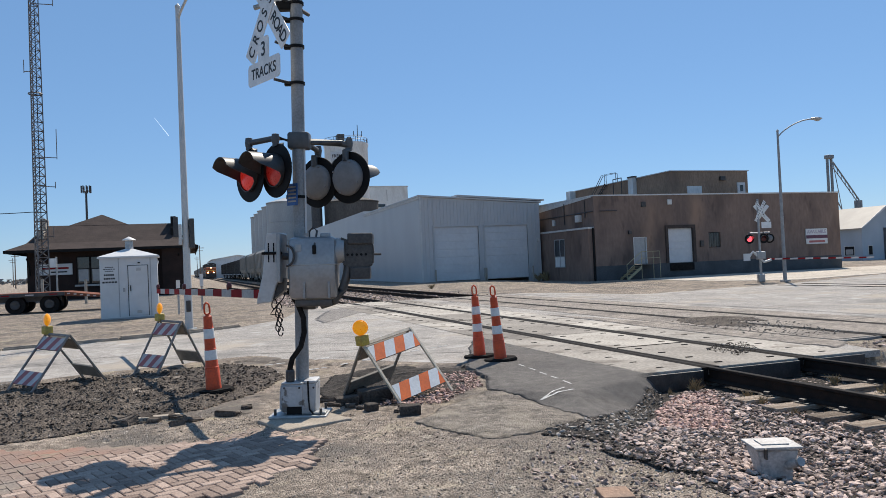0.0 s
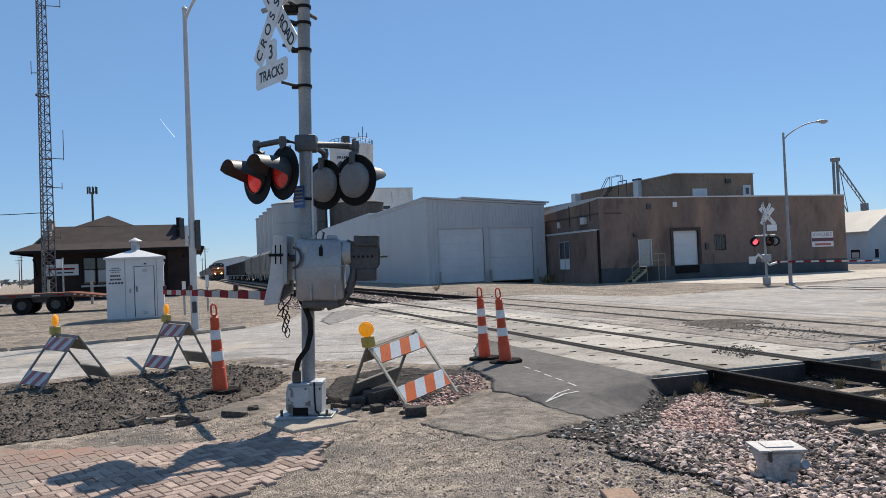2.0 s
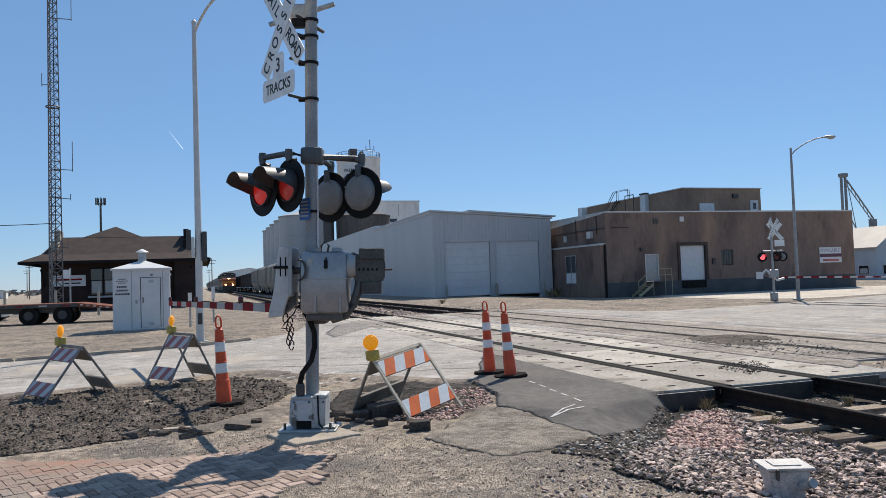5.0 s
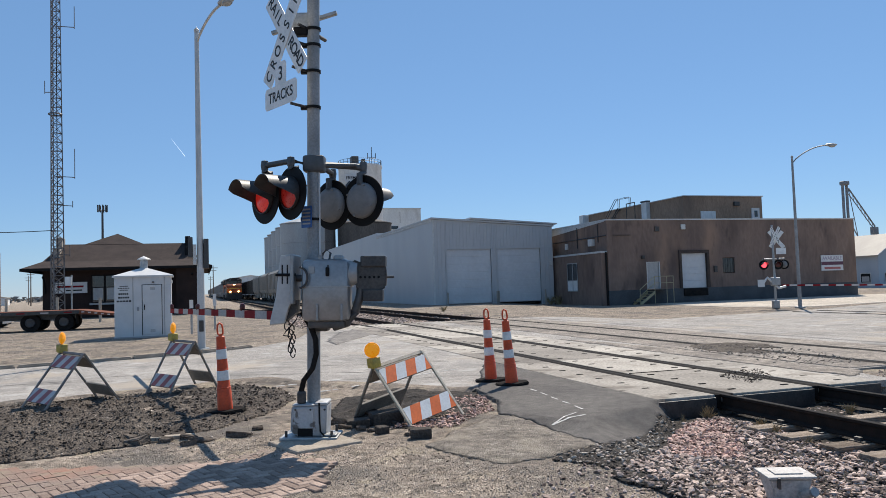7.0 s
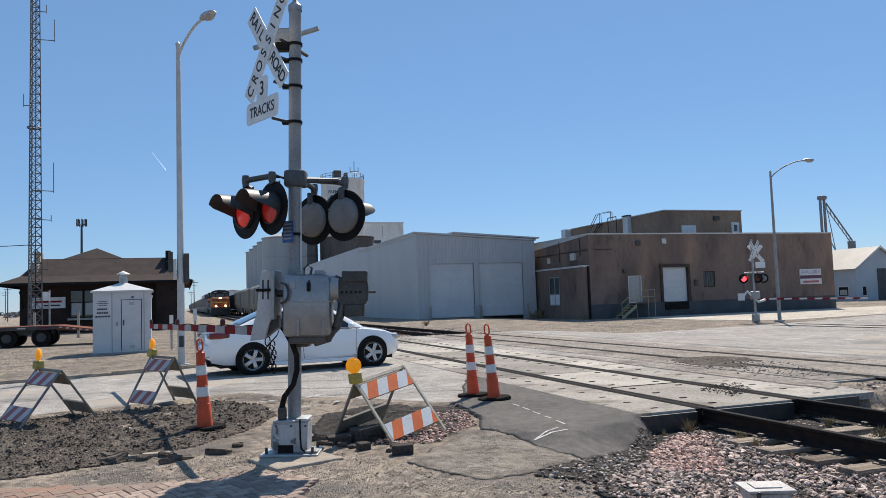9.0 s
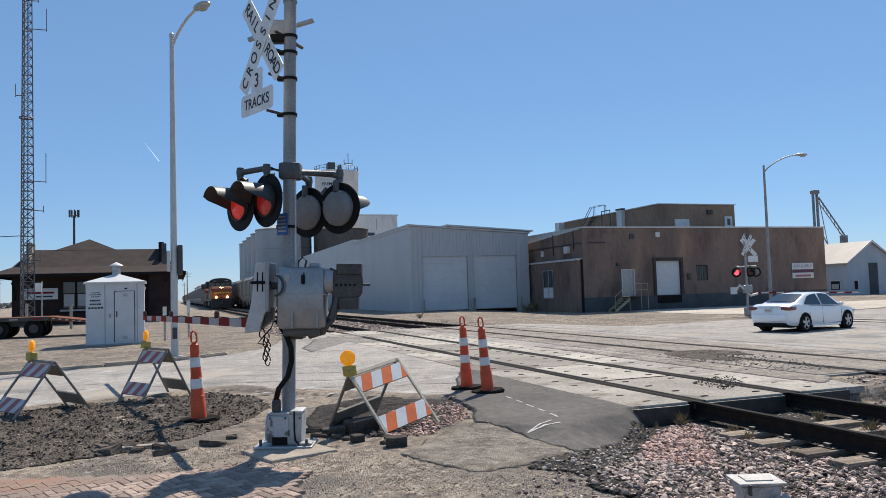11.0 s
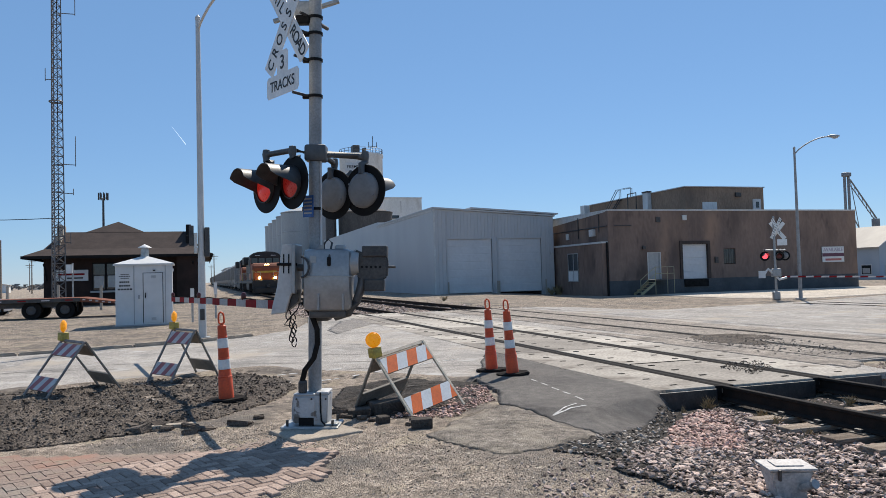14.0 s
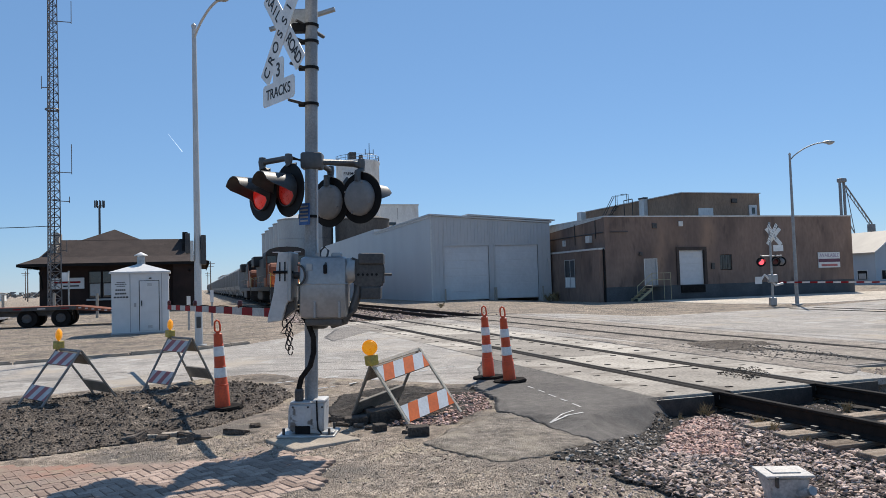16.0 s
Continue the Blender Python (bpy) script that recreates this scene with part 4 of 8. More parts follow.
    words("sign_word", "AVAILABLE", 0.42, pose(21.35, -0.1, 2.78, 90, 0, 0), mat("faded_violet_print", (0.3, 0.25, 0.33), (0.36, 0.31, 0.38), 4, 0.7), sg)
    part("sign_line", box(bmesh.new(), 20.5, 22.2, -0.1, -0.092, 1.87, 2.05), MUTEDR, sg)
    # rooftop storey, its side wall running back, with a duct, a stair and doors
    bm = box(bmesh.new(), 13.2, 22.0, 8.7, 9.0, H - 0.3, 9.1)
    box(bm, 13.2, 13.5, 9.0, 26.8, H - 0.3, 9.1)
    box(bm, 21.7, 22.0, 9.0, 26.8, H - 0.3, 9.1)
    box(bm, 13.5, 21.7, 9.0, 26.8, 8.9, 9.0)
    up = part("roof_storey", bm, WBRICK2, st, "tan brick rooftop storey")
    bm = box(bmesh.new(), 13.1, 22.1, 8.6, 9.02, 9.1, 9.18)
    box(bm, 13.1, 13.52, 9.02, 26.8, 9.1, 9.18)
    part("storey_cap", bm, TRIMW, up)
    part("roof_door", box(bmesh.new(), 15.0, 16.6, 8.6, 8.698, 5.9, 7.7), MILLW, up, "pale grey roof door")
    part("roof_window", box(bmesh.new(), 20.7, 21.6, 8.6, 8.698, 6.9, 8.0), WPAINT, up)
    part("roof_window_pane", box(bmesh.new(), 21.0, 21.35, 8.58, 8.598, 7.15, 7.75), TINT, up)
    part("wall_fixture", box(bmesh.new(), 18.7, 19.3, 8.5, 8.698, 8.2, 8.6, 0.03), STEEL_D, up)
    duct = part("vent_duct", box(bmesh.new(), 12.75, 13.19, 14.2, 15.1, 5.8, 9.2, 0.02), MILLW, st, "pale sheet-metal vent duct")
    part("duct_cap", box(bmesh.new(), 12.7, 13.19, 14.12, 15.18, 9.2, 9.35, 0.02), BASEPAINT, duct)
    part("vent_box", box(bmesh.new(), 12.5, 13.3, 26.85, 27.8, 5.8, 9.15, 0.03), MILLW, st, "pale vent box on the roof")
    foot, head = Vector((11.9, 22.2, 5.8)), Vector((12.9, 19.6, 9.15))
    bm = bmesh.new()
    for e in (-0.35, 0.35):
        side = Vector((0.3, 0.3, 0)).normalized() * e
        rod(bm, foot + side, head + side, 0.05, seg=6)
        hose(bm, [foot + side + Vector((0, 0, 0.9)), head + side + Vector((-0.2, 0.3, 0.9)), head + side + Vector((0.3, -0.8, 1.0)), head + side + Vector((0.5, -1.4, 1.0)), head + side + Vector((0.5, -1.4, 0.0))], 0.035, 6)
        rod(bm, head + side, head + side + Vector((0, 0, 1.0)), 0.03, seg=6)
    for k in range(9):
        c = foot.lerp(head, (k + 0.5) / 9)
        box(bm, c.x - 0.3, c.x + 0.3, c.y - 0.12, c.y + 0.12, c.z - 0.02, c.z + 0.02)
    part("roof_stair", bm, STEEL_D, st, "dark steel roof stair with hooped rails")
    bm = bmesh.new()
    for q in (16.2, 17.8):
        rod(bm, (12.7, q, 5.8), (12.7, q, 9.4), 0.05, seg=6)
    rod(bm, (12.7, 16.2, 9.4), (12.7, 17.8, 9.4), 0.05, seg=6)
    part("roof_pipe", bm, STEEL_D, st)
    # pale wedge standing in for a roof behind; dark pipes on the side wall
    bm = bmesh.new()
    prism(bm, [(0.34, H - 0.01), (16, H - 0.01), (16, H - 0.95), (0.34, H - 0.06)], pose(-0.02, 0, 0, 90, 0, 90), 0.03)
    part("side_flashing", bm, TRIMW, st, "pale wedge standing in for the roof of a building behind")
    bm = bmesh.new()
    rod(bm, (-0.06, 0.1, 4.95), (-0.06, 9.5, 4.9), 0.04, seg=6)
    for q in (1.3, 4.7):
        rod(bm, (-0.06, q, 4.5 if q < 3 else 4.2), (-0.06, q, H - 0.2), 0.04, seg=6)
    part("side_pipe", bm, STEEL_D, st)
    part("downpipe", rod(bmesh.new(), (-0.12, 0.05, -0.6), (-0.12, 0.05, 3.7), 0.07, seg=8), DARK, st)
    for q in (0.12, 1.1):
        bm = bmesh.new()
        prism(bm, [(3.3, 0.62), (3.3, 0.4), (2.0, -0.5), (2.0, -0.28)], pose(0, -q, 0, 90, 0, 0), 0.05)
        part("stair_stringer", bm, PALEYEL, st)


build_brick_store()


def gable_house(name, x, y, yaw, w, d, h, ridge, wall, roofm, label):
    """A hall with a pitched roof; ridge along its own y."""
    b = thing(name, pose(x, y, 0, 0, 0, yaw), label, "building")
    bm = bmesh.new()
    prism(bm, [(0, -1), (w, -1), (w, h), (w / 2, ridge), (0, h)], pose(0, d / 2, 0, 90, 0, 0), d)
    part("wall", bm, wall, b)
    for s in (0, 1):
        bm = bmesh.new()
        e = 0.35
        x0 = -e if s == 0 else w + e
        sl = (ridge - h) / (w / 2)
        prism(bm, [(x0, h - sl * e + 0.02), (w / 2, ridge + 0.02), (w / 2, ridge + 0.17), (x0, h - sl * e + 0.17)], pose(0, d / 2, 0, 90, 0, 0), d + 0.6)
        part("roof_slope", bm, roofm, b)
    return b


shop = gable_house("pale_blue_shop", 78.64, 72.0, 0, 7.93, 40, 3.62, 6.15, mat("pale_blue_siding", (0.4, 0.455, 0.5), (0.33, 0.385, 0.43), 0.5, 0.6, vary=0.1, stretch=(1, 1, 0.4)), TANROOF, "pale blue shop with a tan metal roof")
for x0, x1, z0, z1 in ((0.95, 1.53, 0.26, 1.33),):
    f = part("window", box(bmesh.new(), x0, x1, -0.06, -0.01, z0, z1), DARK, shop)
    part("window_frame", box(bmesh.new(), x0 - 0.1, x1 + 0.1, -0.05, -0.005, z0 - 0.1, z1 + 0.1), TRIMW, f)
f = part("window", box(bmesh.new(), -0.06, -0.01, 1.21, 2.62, 0.25, 1.35), DARK, shop)
part("window_frame", box(bmesh.new(), -0.05, -0.005, 1.11, 2.72, 0.15, 1.45), TRIMW, f)
part("window_blind", box(bmesh.new(), -0.07, -0.062, 1.36, 2.47, 0.35, 1.00), GREYP, f)
part("shop_door", box(bmesh.new(), 3.51, 4.91, -0.08, -0.01, -0.5, 3.53), BASEPAINT, shop, "dark grey sliding door")
for q in (0.3, 0.6):
    bm = bmesh.new()
    prism(bm, [(0, 0), (0.16, 0), (4.34, 2.54), (4.34, 2.84)], pose(-0.38 if q < 0.5 else 8.31, -0.32, 3.62 - 0.05, 90, 0, 0) @ Matrix.Diagonal((1 if q < 0.5 else -1, 1, 1, 1)), 0.06)
    bmesh.ops.recalc_face_normals(bm, faces=bm.faces)
    part("rake_trim", bm, WPAINT, shop)
tagged(gable_house("distant_hall", 8.0, 262, 0, 16, 60, 6.0, 7.2, MILLW, MILLW, "long low pale hall far along the tracks"))


def build_depot():
    d = building("railway_depot", -11.2, 63.0, "dark brick railway depot with hipped brown shingle roof")
    W, D, E = 10.8, 22.0, 3.3
    part("wall", box(bmesh.new(), 0, W, 0, D, -0.3, E + 0.4), DEPOTW, d)
    o = 1.25
    bm = bmesh.new()
    # flared hip roof; its front slope runs up to a raised middle peak
    rings = [(-o, -o, W + o, D + o, E + 0.42), (-0.1, 0.5, W + 0.1, D - 0.5, E + 0.98), (0.85, 3.4, W - 0.75, D - 3.4, E + 2.45)]
    vs = [[bm.verts.new(p) for p in ((a, b, z), (c, b, z), (c, e, z), (a, e, z))] for a, b, c, e, z in rings]
    for r0, r1 in zip(vs, vs[1:]):
        for i in range(4):
            bm.faces.new((r0[i], r0[(i + 1) % 4], r1[(i + 1) % 4], r1[i]))
    bm.faces.new(vs[0][::-1])
    bm.faces.new(vs[-1])
    part("roof", bm, ROOFB, d)
    bm = bmesh.new()
    p = [bm.verts.new(q) for q in ((2.4, 3.3, E + 2.42), (6.85, 3.3, E + 2.42), (4.7, 5.3, E + 3.42), (2.4, 15, E + 2.42), (6.85, 15, E + 2.42), (4.7, 14, E + 3.42))]
    for q in ((0, 1, 2), (0, 2, 5, 3), (1, 4, 5, 2), (3, 5, 4), (0, 3, 4, 1)):
        bm.faces.new([p[i] for i in q])
    bmesh.ops.recalc_face_normals(bm, faces=bm.faces)
    part("roof_peak", bm, ROOFB, d)
    bm = box(bmesh.new(), -o, W + o, -o - 0.04, -o, E + 0.22, E + 0.43)
    box(bm, -o - 0.04, -o, -o, D + o, E + 0.22, E + 0.43)
    box(bm, W + o, W + o + 0.04, -o, D + o, E + 0.22, E + 0.43)
    part("eave_board", bm, DARK, d)
    for x in (0.2, W - 0.2):
        bm = bmesh.new()
        hose(bm, [(x, -0.05, 1.9), (x, -0.3, 2.4), (x, -0.7, 2.9), (x, -1.1, 3.1)], 0.07, 6)
        part("eave_bracket", bm, DARK, d)
    for x0 in (3.4, 4.35):
        w = part("window", box(bmesh.new(), x0, x0 + 0.8, -0.06, -0.01, 1.15, 3.1), TINT, d)
        bm = bmesh.new()
        for a, b, c, e in ((x0 - 0.06, x0 + 0.86, 3.1, 3.18), (x0 - 0.06, x0 + 0.86, 1.07, 1.15), (x0 - 0.06, x0, 1.15, 3.1), (x0 + 0.8, x0 + 0.86, 1.15, 3.1), (x0, x0 + 0.8, 2.2, 2.27)):
            box(bm, a, b, -0.1, -0.05, c, e)
        part("window_frame", bm, DARK, w)
        part("window_blind", box(bmesh.new(), x0 + 0.06, x0 + 0.74, -0.075, -0.062, 1.3, 2.2), GREYP, w)
    part("window_sill", box(bmesh.new(), 3.2, 5.4, -0.16, 0.0, 0.92, 1.06), GREYP, d)
    sg = part("depot_sign", box(bmesh.new(), 0.8, 3.05, -0.12, -0.03, 1.85, 2.68), WPAINT, d, "white board with a red and dark emblem")
    part("emblem", box(bmesh.new(), 1.0, 2.8, -0.13, -0.122, 2.28, 2.42), REDSHEET, sg)
    part("emblem_letters", box(bmesh.new(), 1.6, 2.7, -0.13, -0.122, 2.02, 2.12), LETTER, sg)
    for x, h in ((4.9, 0.7), (9.5, 1.2), (9.8, 0.9)):
        part("chimney", box(bmesh.new(), x, x + 0.45, 9, 9.5, E + 1.6, E + 2.3 + h * 0.3), DARK, d)
    for x, mm in ((0.55, TANROOF), (W - 0.75, DARK)):
        bm = box(bmesh.new(), x, x + 0.42, 1.2, 2.3, E + 1.0, E + 2.0, 0.05)
        box(bm, x, x + 0.42, 2.3, 3.9, E + 1.3, E + 2.95, 0.05)
        part("stepped_parapet", bm, mm, d)
    # lean-to in shade at the near corner
    part("side_bay", box(bmesh.new(), 9.4, W + 0.3, -0.9, 0.0, -0.3, 3.6), DEPOTW, d)


build_depot()


# ---- crossing signal beside the camera ----
ARMM = mat("dark_grey_casting", (0.11, 0.11, 0.11), (0.08, 0.08, 0.08), 5, 0.5, 0.35, 0.05, 30, 0.15)


ARMHOUSE = mat("weathered_grey_housing", (0.24, 0.24, 0.24), (0.19, 0.19, 0.19), 5, 0.55, 0.15, 0.05, 30, 0.1)


def facing(az):
    """A frame whose -y looks along the heading az (degrees clockwise from ahead)."""
    return pose(0, 0, 0, 0, 0, 180 - az)


def signal_light(parent, x, y, z, az, lens, arm_z):
    """Flashing-light unit hung from the cross arm: background disc, hood, lens, rear housing."""
    m = Matrix.Translation((x, y, z)) @ facing(az)
    tilt = m @ pose(0, 0, 0, 90, 0, 0)
    bm = lathe(bmesh.new(), [(0.0, 0.0), (0.268, 0.0), (0.272, -0.008), (0.268, -0.016), (0.0, -0.016)], 36, tilt)
    unit = part("signal_light", bm, DARK, parent, "round black light unit", smooth=True)
    bm = lathe(bmesh.new(), [(0.0, -0.095), (0.12, -0.09), (0.17, -0.075), (0.188, -0.05), (0.19, -0.017)], 28, tilt)
    for a in (0.4, 1.97, 3.54, 5.11):
        p = tilt @ Vector((0.17 * math.cos(a), 0.17 * math.sin(a), -0.075))
        bmesh.ops.create_icosphere(bm, subdivisions=1, radius=0.014, matrix=Matrix.Translation(p))
    part("housing", bm, ARMHOUSE, unit, "grey rear housing", smooth=True)
    bm = lathe(bmesh.new(), [(0.155, 0.004), (0.15, 0.02), (0.1, 0.04), (0.0, 0.05)], 24, tilt)
    part("lens", bm, lens, unit, "red lens", smooth=True)
    # hood: a tube cut short underneath
    bm = bmesh.new()
    seg, rows_ = 28, []
    for r, out in ((0.166, 0), (0.166, 1), (0.158, 1), (0.158, 0)):
        ring = []
        for i in range(seg):
            a = 2 * math.pi * i / seg
            ln = 0.03 + 0.3 * smooth(math.sin(a), -0.35, 0.45)
            ring.append(bm.verts.new(m @ Vector((r * math.cos(a), -0.004 - ln * out, r * math.sin(a)))))
        rows_.append(ring)
    for p, q in zip(rows_, rows_[1:] + rows_[:1]):
        for i in range(seg):
            j = (i + 1) % seg
            bm.faces.new((p[i], p[j], q[j], q[i]))
    bmesh.ops.recalc_face_normals(bm, faces=bm.faces)
    part("hood", bm, HOODM, unit, "black tubular hood, a lighter black than the disc", smooth=True)
    bm = bmesh.new()
    back = m @ Vector((0, 0.06, 0))
    hose(bm, [back + Vector((0, 0, 0.17)), back + Vector((0, 0, 0.27)), (x, y, arm_z - 0.06), (x, y, arm_z + 0.05)], 0.036, 10)
    lathe(bm, [(0.0, 0.06), (0.036, 0.045), (0.042, 0.0), (0.036, -0.04), (0.0, -0.05)], 14, Matrix.Translation((x, y, arm_z)))
    part("hanger", bm, ARMM, unit, "cast hanger elbow", smooth=True)
    return unit


def crossbuck(parent, m, lettered):
    """Two crossed white boards; m carries a frame whose -y is the face."""
    up = m @ pose(0, 0, 0, 90, 0, 0)
    for k, (turn, text, hl) in enumerate(((-52, "RAILROAD", 0.55), (52, "CROSSING", 0.61))):
        mm = up @ pose(0, 0, 0.008 * (k + 1), 0, 0, turn)
        bm = bmesh.new()
        c = 0.012
        prism(bm, [(-hl + c, -0.105), (hl - c, -0.105), (hl, -0.105 + c), (hl, 0.105 - c), (hl - c, 0.105), (-hl + c, 0.105), (-hl, 0.105 - c), (-hl, -0.105 + c)], mm, 0.006)
        b = part("crossbuck_board", bm, WREFL, parent, "white reflective board")
        if lettered:
            for i, ch in enumerate(text):
                xc = (i - 3.5) * 0.148 if k else (0.185 + 0.098 * (i % 4)) if i > 3 else -(0.185 + 0.098 * (3 - i))
                words("lettering", ch, 0.165, mm @ pose(xc, 0, 0.0045), LETTER, b, 0.001, 0.95)


LAMPRED = mat("dark_red_lamp", (0.1, 0.012, 0.012), (0.07, 0.01, 0.01), 6, 0.3)


def build_signal():
    cx, cy = at(-1.48, 7.72)
    s = thing("crossing_signal", pose(cx, cy, -0.03, 0, 1.3, -TURN), "railway crossing signal on a grey steel mast with lowered gate", "crossing signal")
    part("mast", rod(bmesh.new(), (0, 0, 0.25), (0, 0, 4.6), 0.067, 0.064, 24), POLEM, s, "weathered grey steel pipe mast", smooth=True)
    part("mast_cap", lathe(bmesh.new(), [(0.072, 4.56), (0.074, 4.61), (0.03, 4.655), (0.018, 4.7), (0, 4.71)], 20), ALU, s, smooth=True)
    # cast base box and its bolted feet
    bm = bmesh.new()
    prism(bm, [(-0.205, 0.09), (-0.12, 0.05), (0.15, 0.04), (0.16, 0.36), (0.05, 0.36), (-0.18, 0.355), (-0.2, 0.3)], pose(0, -0.02, 0, 90, 0, 0), 0.3)
    bmesh.ops.bevel(bm, geom=list(bm.edges), offset=0.016, segments=2, affect="EDGES")
    base = part("base_box", bm, PEEL, s, "white-painted cast base box, paint peeling", smooth=True)
    part("base_lid", box(bmesh.new(), 0.04, 0.165, -0.178, 0.1, 0.355, 0.385, 0.014), PEEL, base, smooth=True)
    part("base_lid", box(bmesh.new(), -0.185, 0.03, -0.178, 0.1, 0.345, 0.366, 0.012), PEEL, base, smooth=True)
    part("base_cover", box(bmesh.new(), -0.175, 0.03, -0.184, -0.171, 0.13, 0.33, 0.005), PEEL, base)
    # black plate on the face, painting the shade of an opening
    part("cable_opening", box(bmesh.new(), -0.13, 0.02, -0.176, -0.165, 0.045, 0.135, 0.004), DARK, base)
    bm = bmesh.new()
    hose(bm, [(0.085, -0.18, 0.38), (0.09, -0.185, 0.2), (0.1, -0.19, 0.1), (0.14, -0.2, 0.06)], 0.009, 6)
    part("ground_strap", bm, DARK, base)
    for x in (-0.15, 0.0, 0.14):
        part("cover_bolt", rod(bmesh.new(), (x, -0.19, 0.315), (x, -0.18, 0.315), 0.011, seg=6), STEEL_D, base)
    bm = box(bmesh.new(), -0.3, 0.27, -0.24, 0.18, 0.015, 0.05, 0.012)
    box(bm, 0.1, 0.26, -0.2, -0.1, 0.05, 0.075, 0.01)
    part("foot_flange", bm, GALV, s)
    for x in (-0.24, 0.21):
        for y in (-0.19, 0.13):
            part("anchor_bolt", rod(bmesh.new(), (x, y, 0.02), (x, y, 0.11), 0.014, seg=6), STEEL_D, s)
    # collars with bolts
    for z in (2.22, 3.38, 3.755, 4.03, 4.2):
        bm = lathe(bmesh.new(), [(0.066, z - 0.014), (0.077, z - 0.014), (0.077, z + 0.014), (0.066, z + 0.014)], 20)
        box(bm, -0.13, -0.06, -0.025, 0.025, z - 0.022, z + 0.022, 0.004)
        part("collar", bm, DARK, s, smooth=True)
    # light cross arm
    A = 2.79
    bm = box(bmesh.new(), -0.1, 0.12, -0.09, 0.09, A - 0.085, A + 0.085, 0.025)
    part("junction_hub", bm, ARMM, s, "grey cast junction box", smooth=True)
    L1, L2, R1, R2 = (-0.52, 0.06), (-0.2, -0.16), (0.13, 0.42), (0.49, 0.2)
    bm = bmesh.new()
    hose(bm, [(-0.05, 0.0, A), (L2[0], L2[1] + 0.05, A + 0.02), (L1[0], L1[1], A)], 0.03, 10)
    part("light_arm", bm, ARMM, s, smooth=True)
    bm = bmesh.new()
    hose(bm, [(0.05, 0.02, A), (R2[0] - 0.08, R2[1], A), (R2[0], R2[1], A - 0.02)], 0.034, 10)
    hose(bm, [(0.05, 0.08, A), (R1[0], R1[1], A - 0.04)], 0.03, 10)
    part("light_arm", bm, ARMM, s, smooth=True)
    signal_light(s, *L1, 2.455, 226, LENS, A)
    signal_light(s, *L2, 2.475, 226, LENS_DIM, A)
    signal_light(s, *R1, 2.41, 34, LENS_DIM, A - 0.04)
    signal_light(s, *R2, 2.43, 32, LENS_DIM, A)
    # crossbucks and track count
    f = Matrix.Translation((-0.255, -0.12, 4.14)) @ facing(228)
    crossbuck(s, f, True)
    # pale mounting bar and clamp box behind the mast
    bm = box(bmesh.new(), -0.48, 0.24, 0.075, 0.13, -0.02, 0.02, 0.008, turn=pose(0, 0, 4.34, 0, -17, 0))
    part("mounting_bar", bm, GALV, s, "pale bar of the sign mount")
    part("clamp_box", box(bmesh.new(), -0.24, 0.0, 0.03, 0.12, 4.2, 4.4, 0.02), GALV, s)
    part("clamp", box(bmesh.new(), -0.2, -0.05, -0.05, 0.05, 4.13, 4.22, 0.015), DARK, s)
    f = Matrix.Translation((-0.305, -0.155, 3.49)) @ facing(230) @ pose(0, 0, 0, 90, 0, 0)
    bm = bmesh.new()
    r = 0.03
    prism(bm, [(-0.34 + r, -0.125), (0.34 - r, -0.125), (0.34, -0.125 + r), (0.34, 0.1 - r), (0.34 - r, 0.1), (0.115, 0.1), (0.115, 0.33 - r), (0.115 - r, 0.33), (-0.115 + r, 0.33), (-0.115, 0.33 - r), (-0.115, 0.1), (-0.34 + r, 0.1), (-0.34, 0.1 - r), (-0.34, -0.125 + r)], f, 0.006)
    plate = part("track_count_sign", bm, WREFL, s, "white plate telling three tracks")
    words("lettering", "TRACKS", 0.15, f @ pose(0, -0.015, 0.0045), LETTER, plate, 0.001, 0.95)
    words("lettering", "3", 0.2, f @ pose(0, 0.205, 0.0045), LETTER, plate, 0.001)
    for z, x, y in ((4.03, -0.2, -0.09), (3.755, -0.2, -0.1), (3.38, -0.22, -0.09), (4.2, -0.14, -0.09)):
        part("sign_bracket", rod(bmesh.new(), (-0.05, 0, z), (x, y, z + 0.03), 0.016, seg=8), STEEL_D, s)
    part("sign_bracket", rod(bmesh.new(), (0.05, 0, 4.13), (0.1, 0.14, 4.13), 0.02, seg=8), STEEL_D, s)
    bm = bmesh.new()
    prism(bm, [(-0.07, -0.11), (0.07, -0.11), (0.07, 0.11), (-0.07, 0.11)], Matrix.Translation((-0.055, -0.085, 2.24)) @ facing(212) @ pose(0, 0, 0, 90, 0, 0), 0.005)
    info = part("information_sign", bm, BLUE, s, "small blue information plate")
    for k in range(5):
        bm = bmesh.new()
        prism(bm, [(-0.052, -0.008), (0.052, -0.008), (0.052, 0.008), (-0.052, 0.008)], Matrix.Translation((-0.0572, -0.0892, 2.315 - 0.036 * k)) @ facing(212) @ pose(0, 0, 0, 90, 0, 0), 0.003)
        part("text_bar", bm, GREYP, info)
    part("rain_pipe", rod(bmesh.new(), (0.068, -0.03, 1.85), (0.062, -0.03, 2.72), 0.011, seg=8), WPAINT, s)
    # gate mechanism
    bm = box(bmesh.new(), -0.13, 0.34, -0.36, -0.065, 1.19, 1.80, 0.055)
    mech = part("gate_mechanism", bm, ALU, s, "silver cast gate mechanism case", smooth=True)
    part("case_lid_seam", box(bmesh.new(), -0.136, 0.346, -0.366, -0.06, 1.525, 1.537, 0.003), GREYP, mech)
    for x in (0.03, 0.27):
        bm = box(bmesh.new(), x - 0.012, x + 0.012, -0.378, -0.34, 1.2, 1.36, 0.006)
        part("cast_rib", bm, ALU, mech)
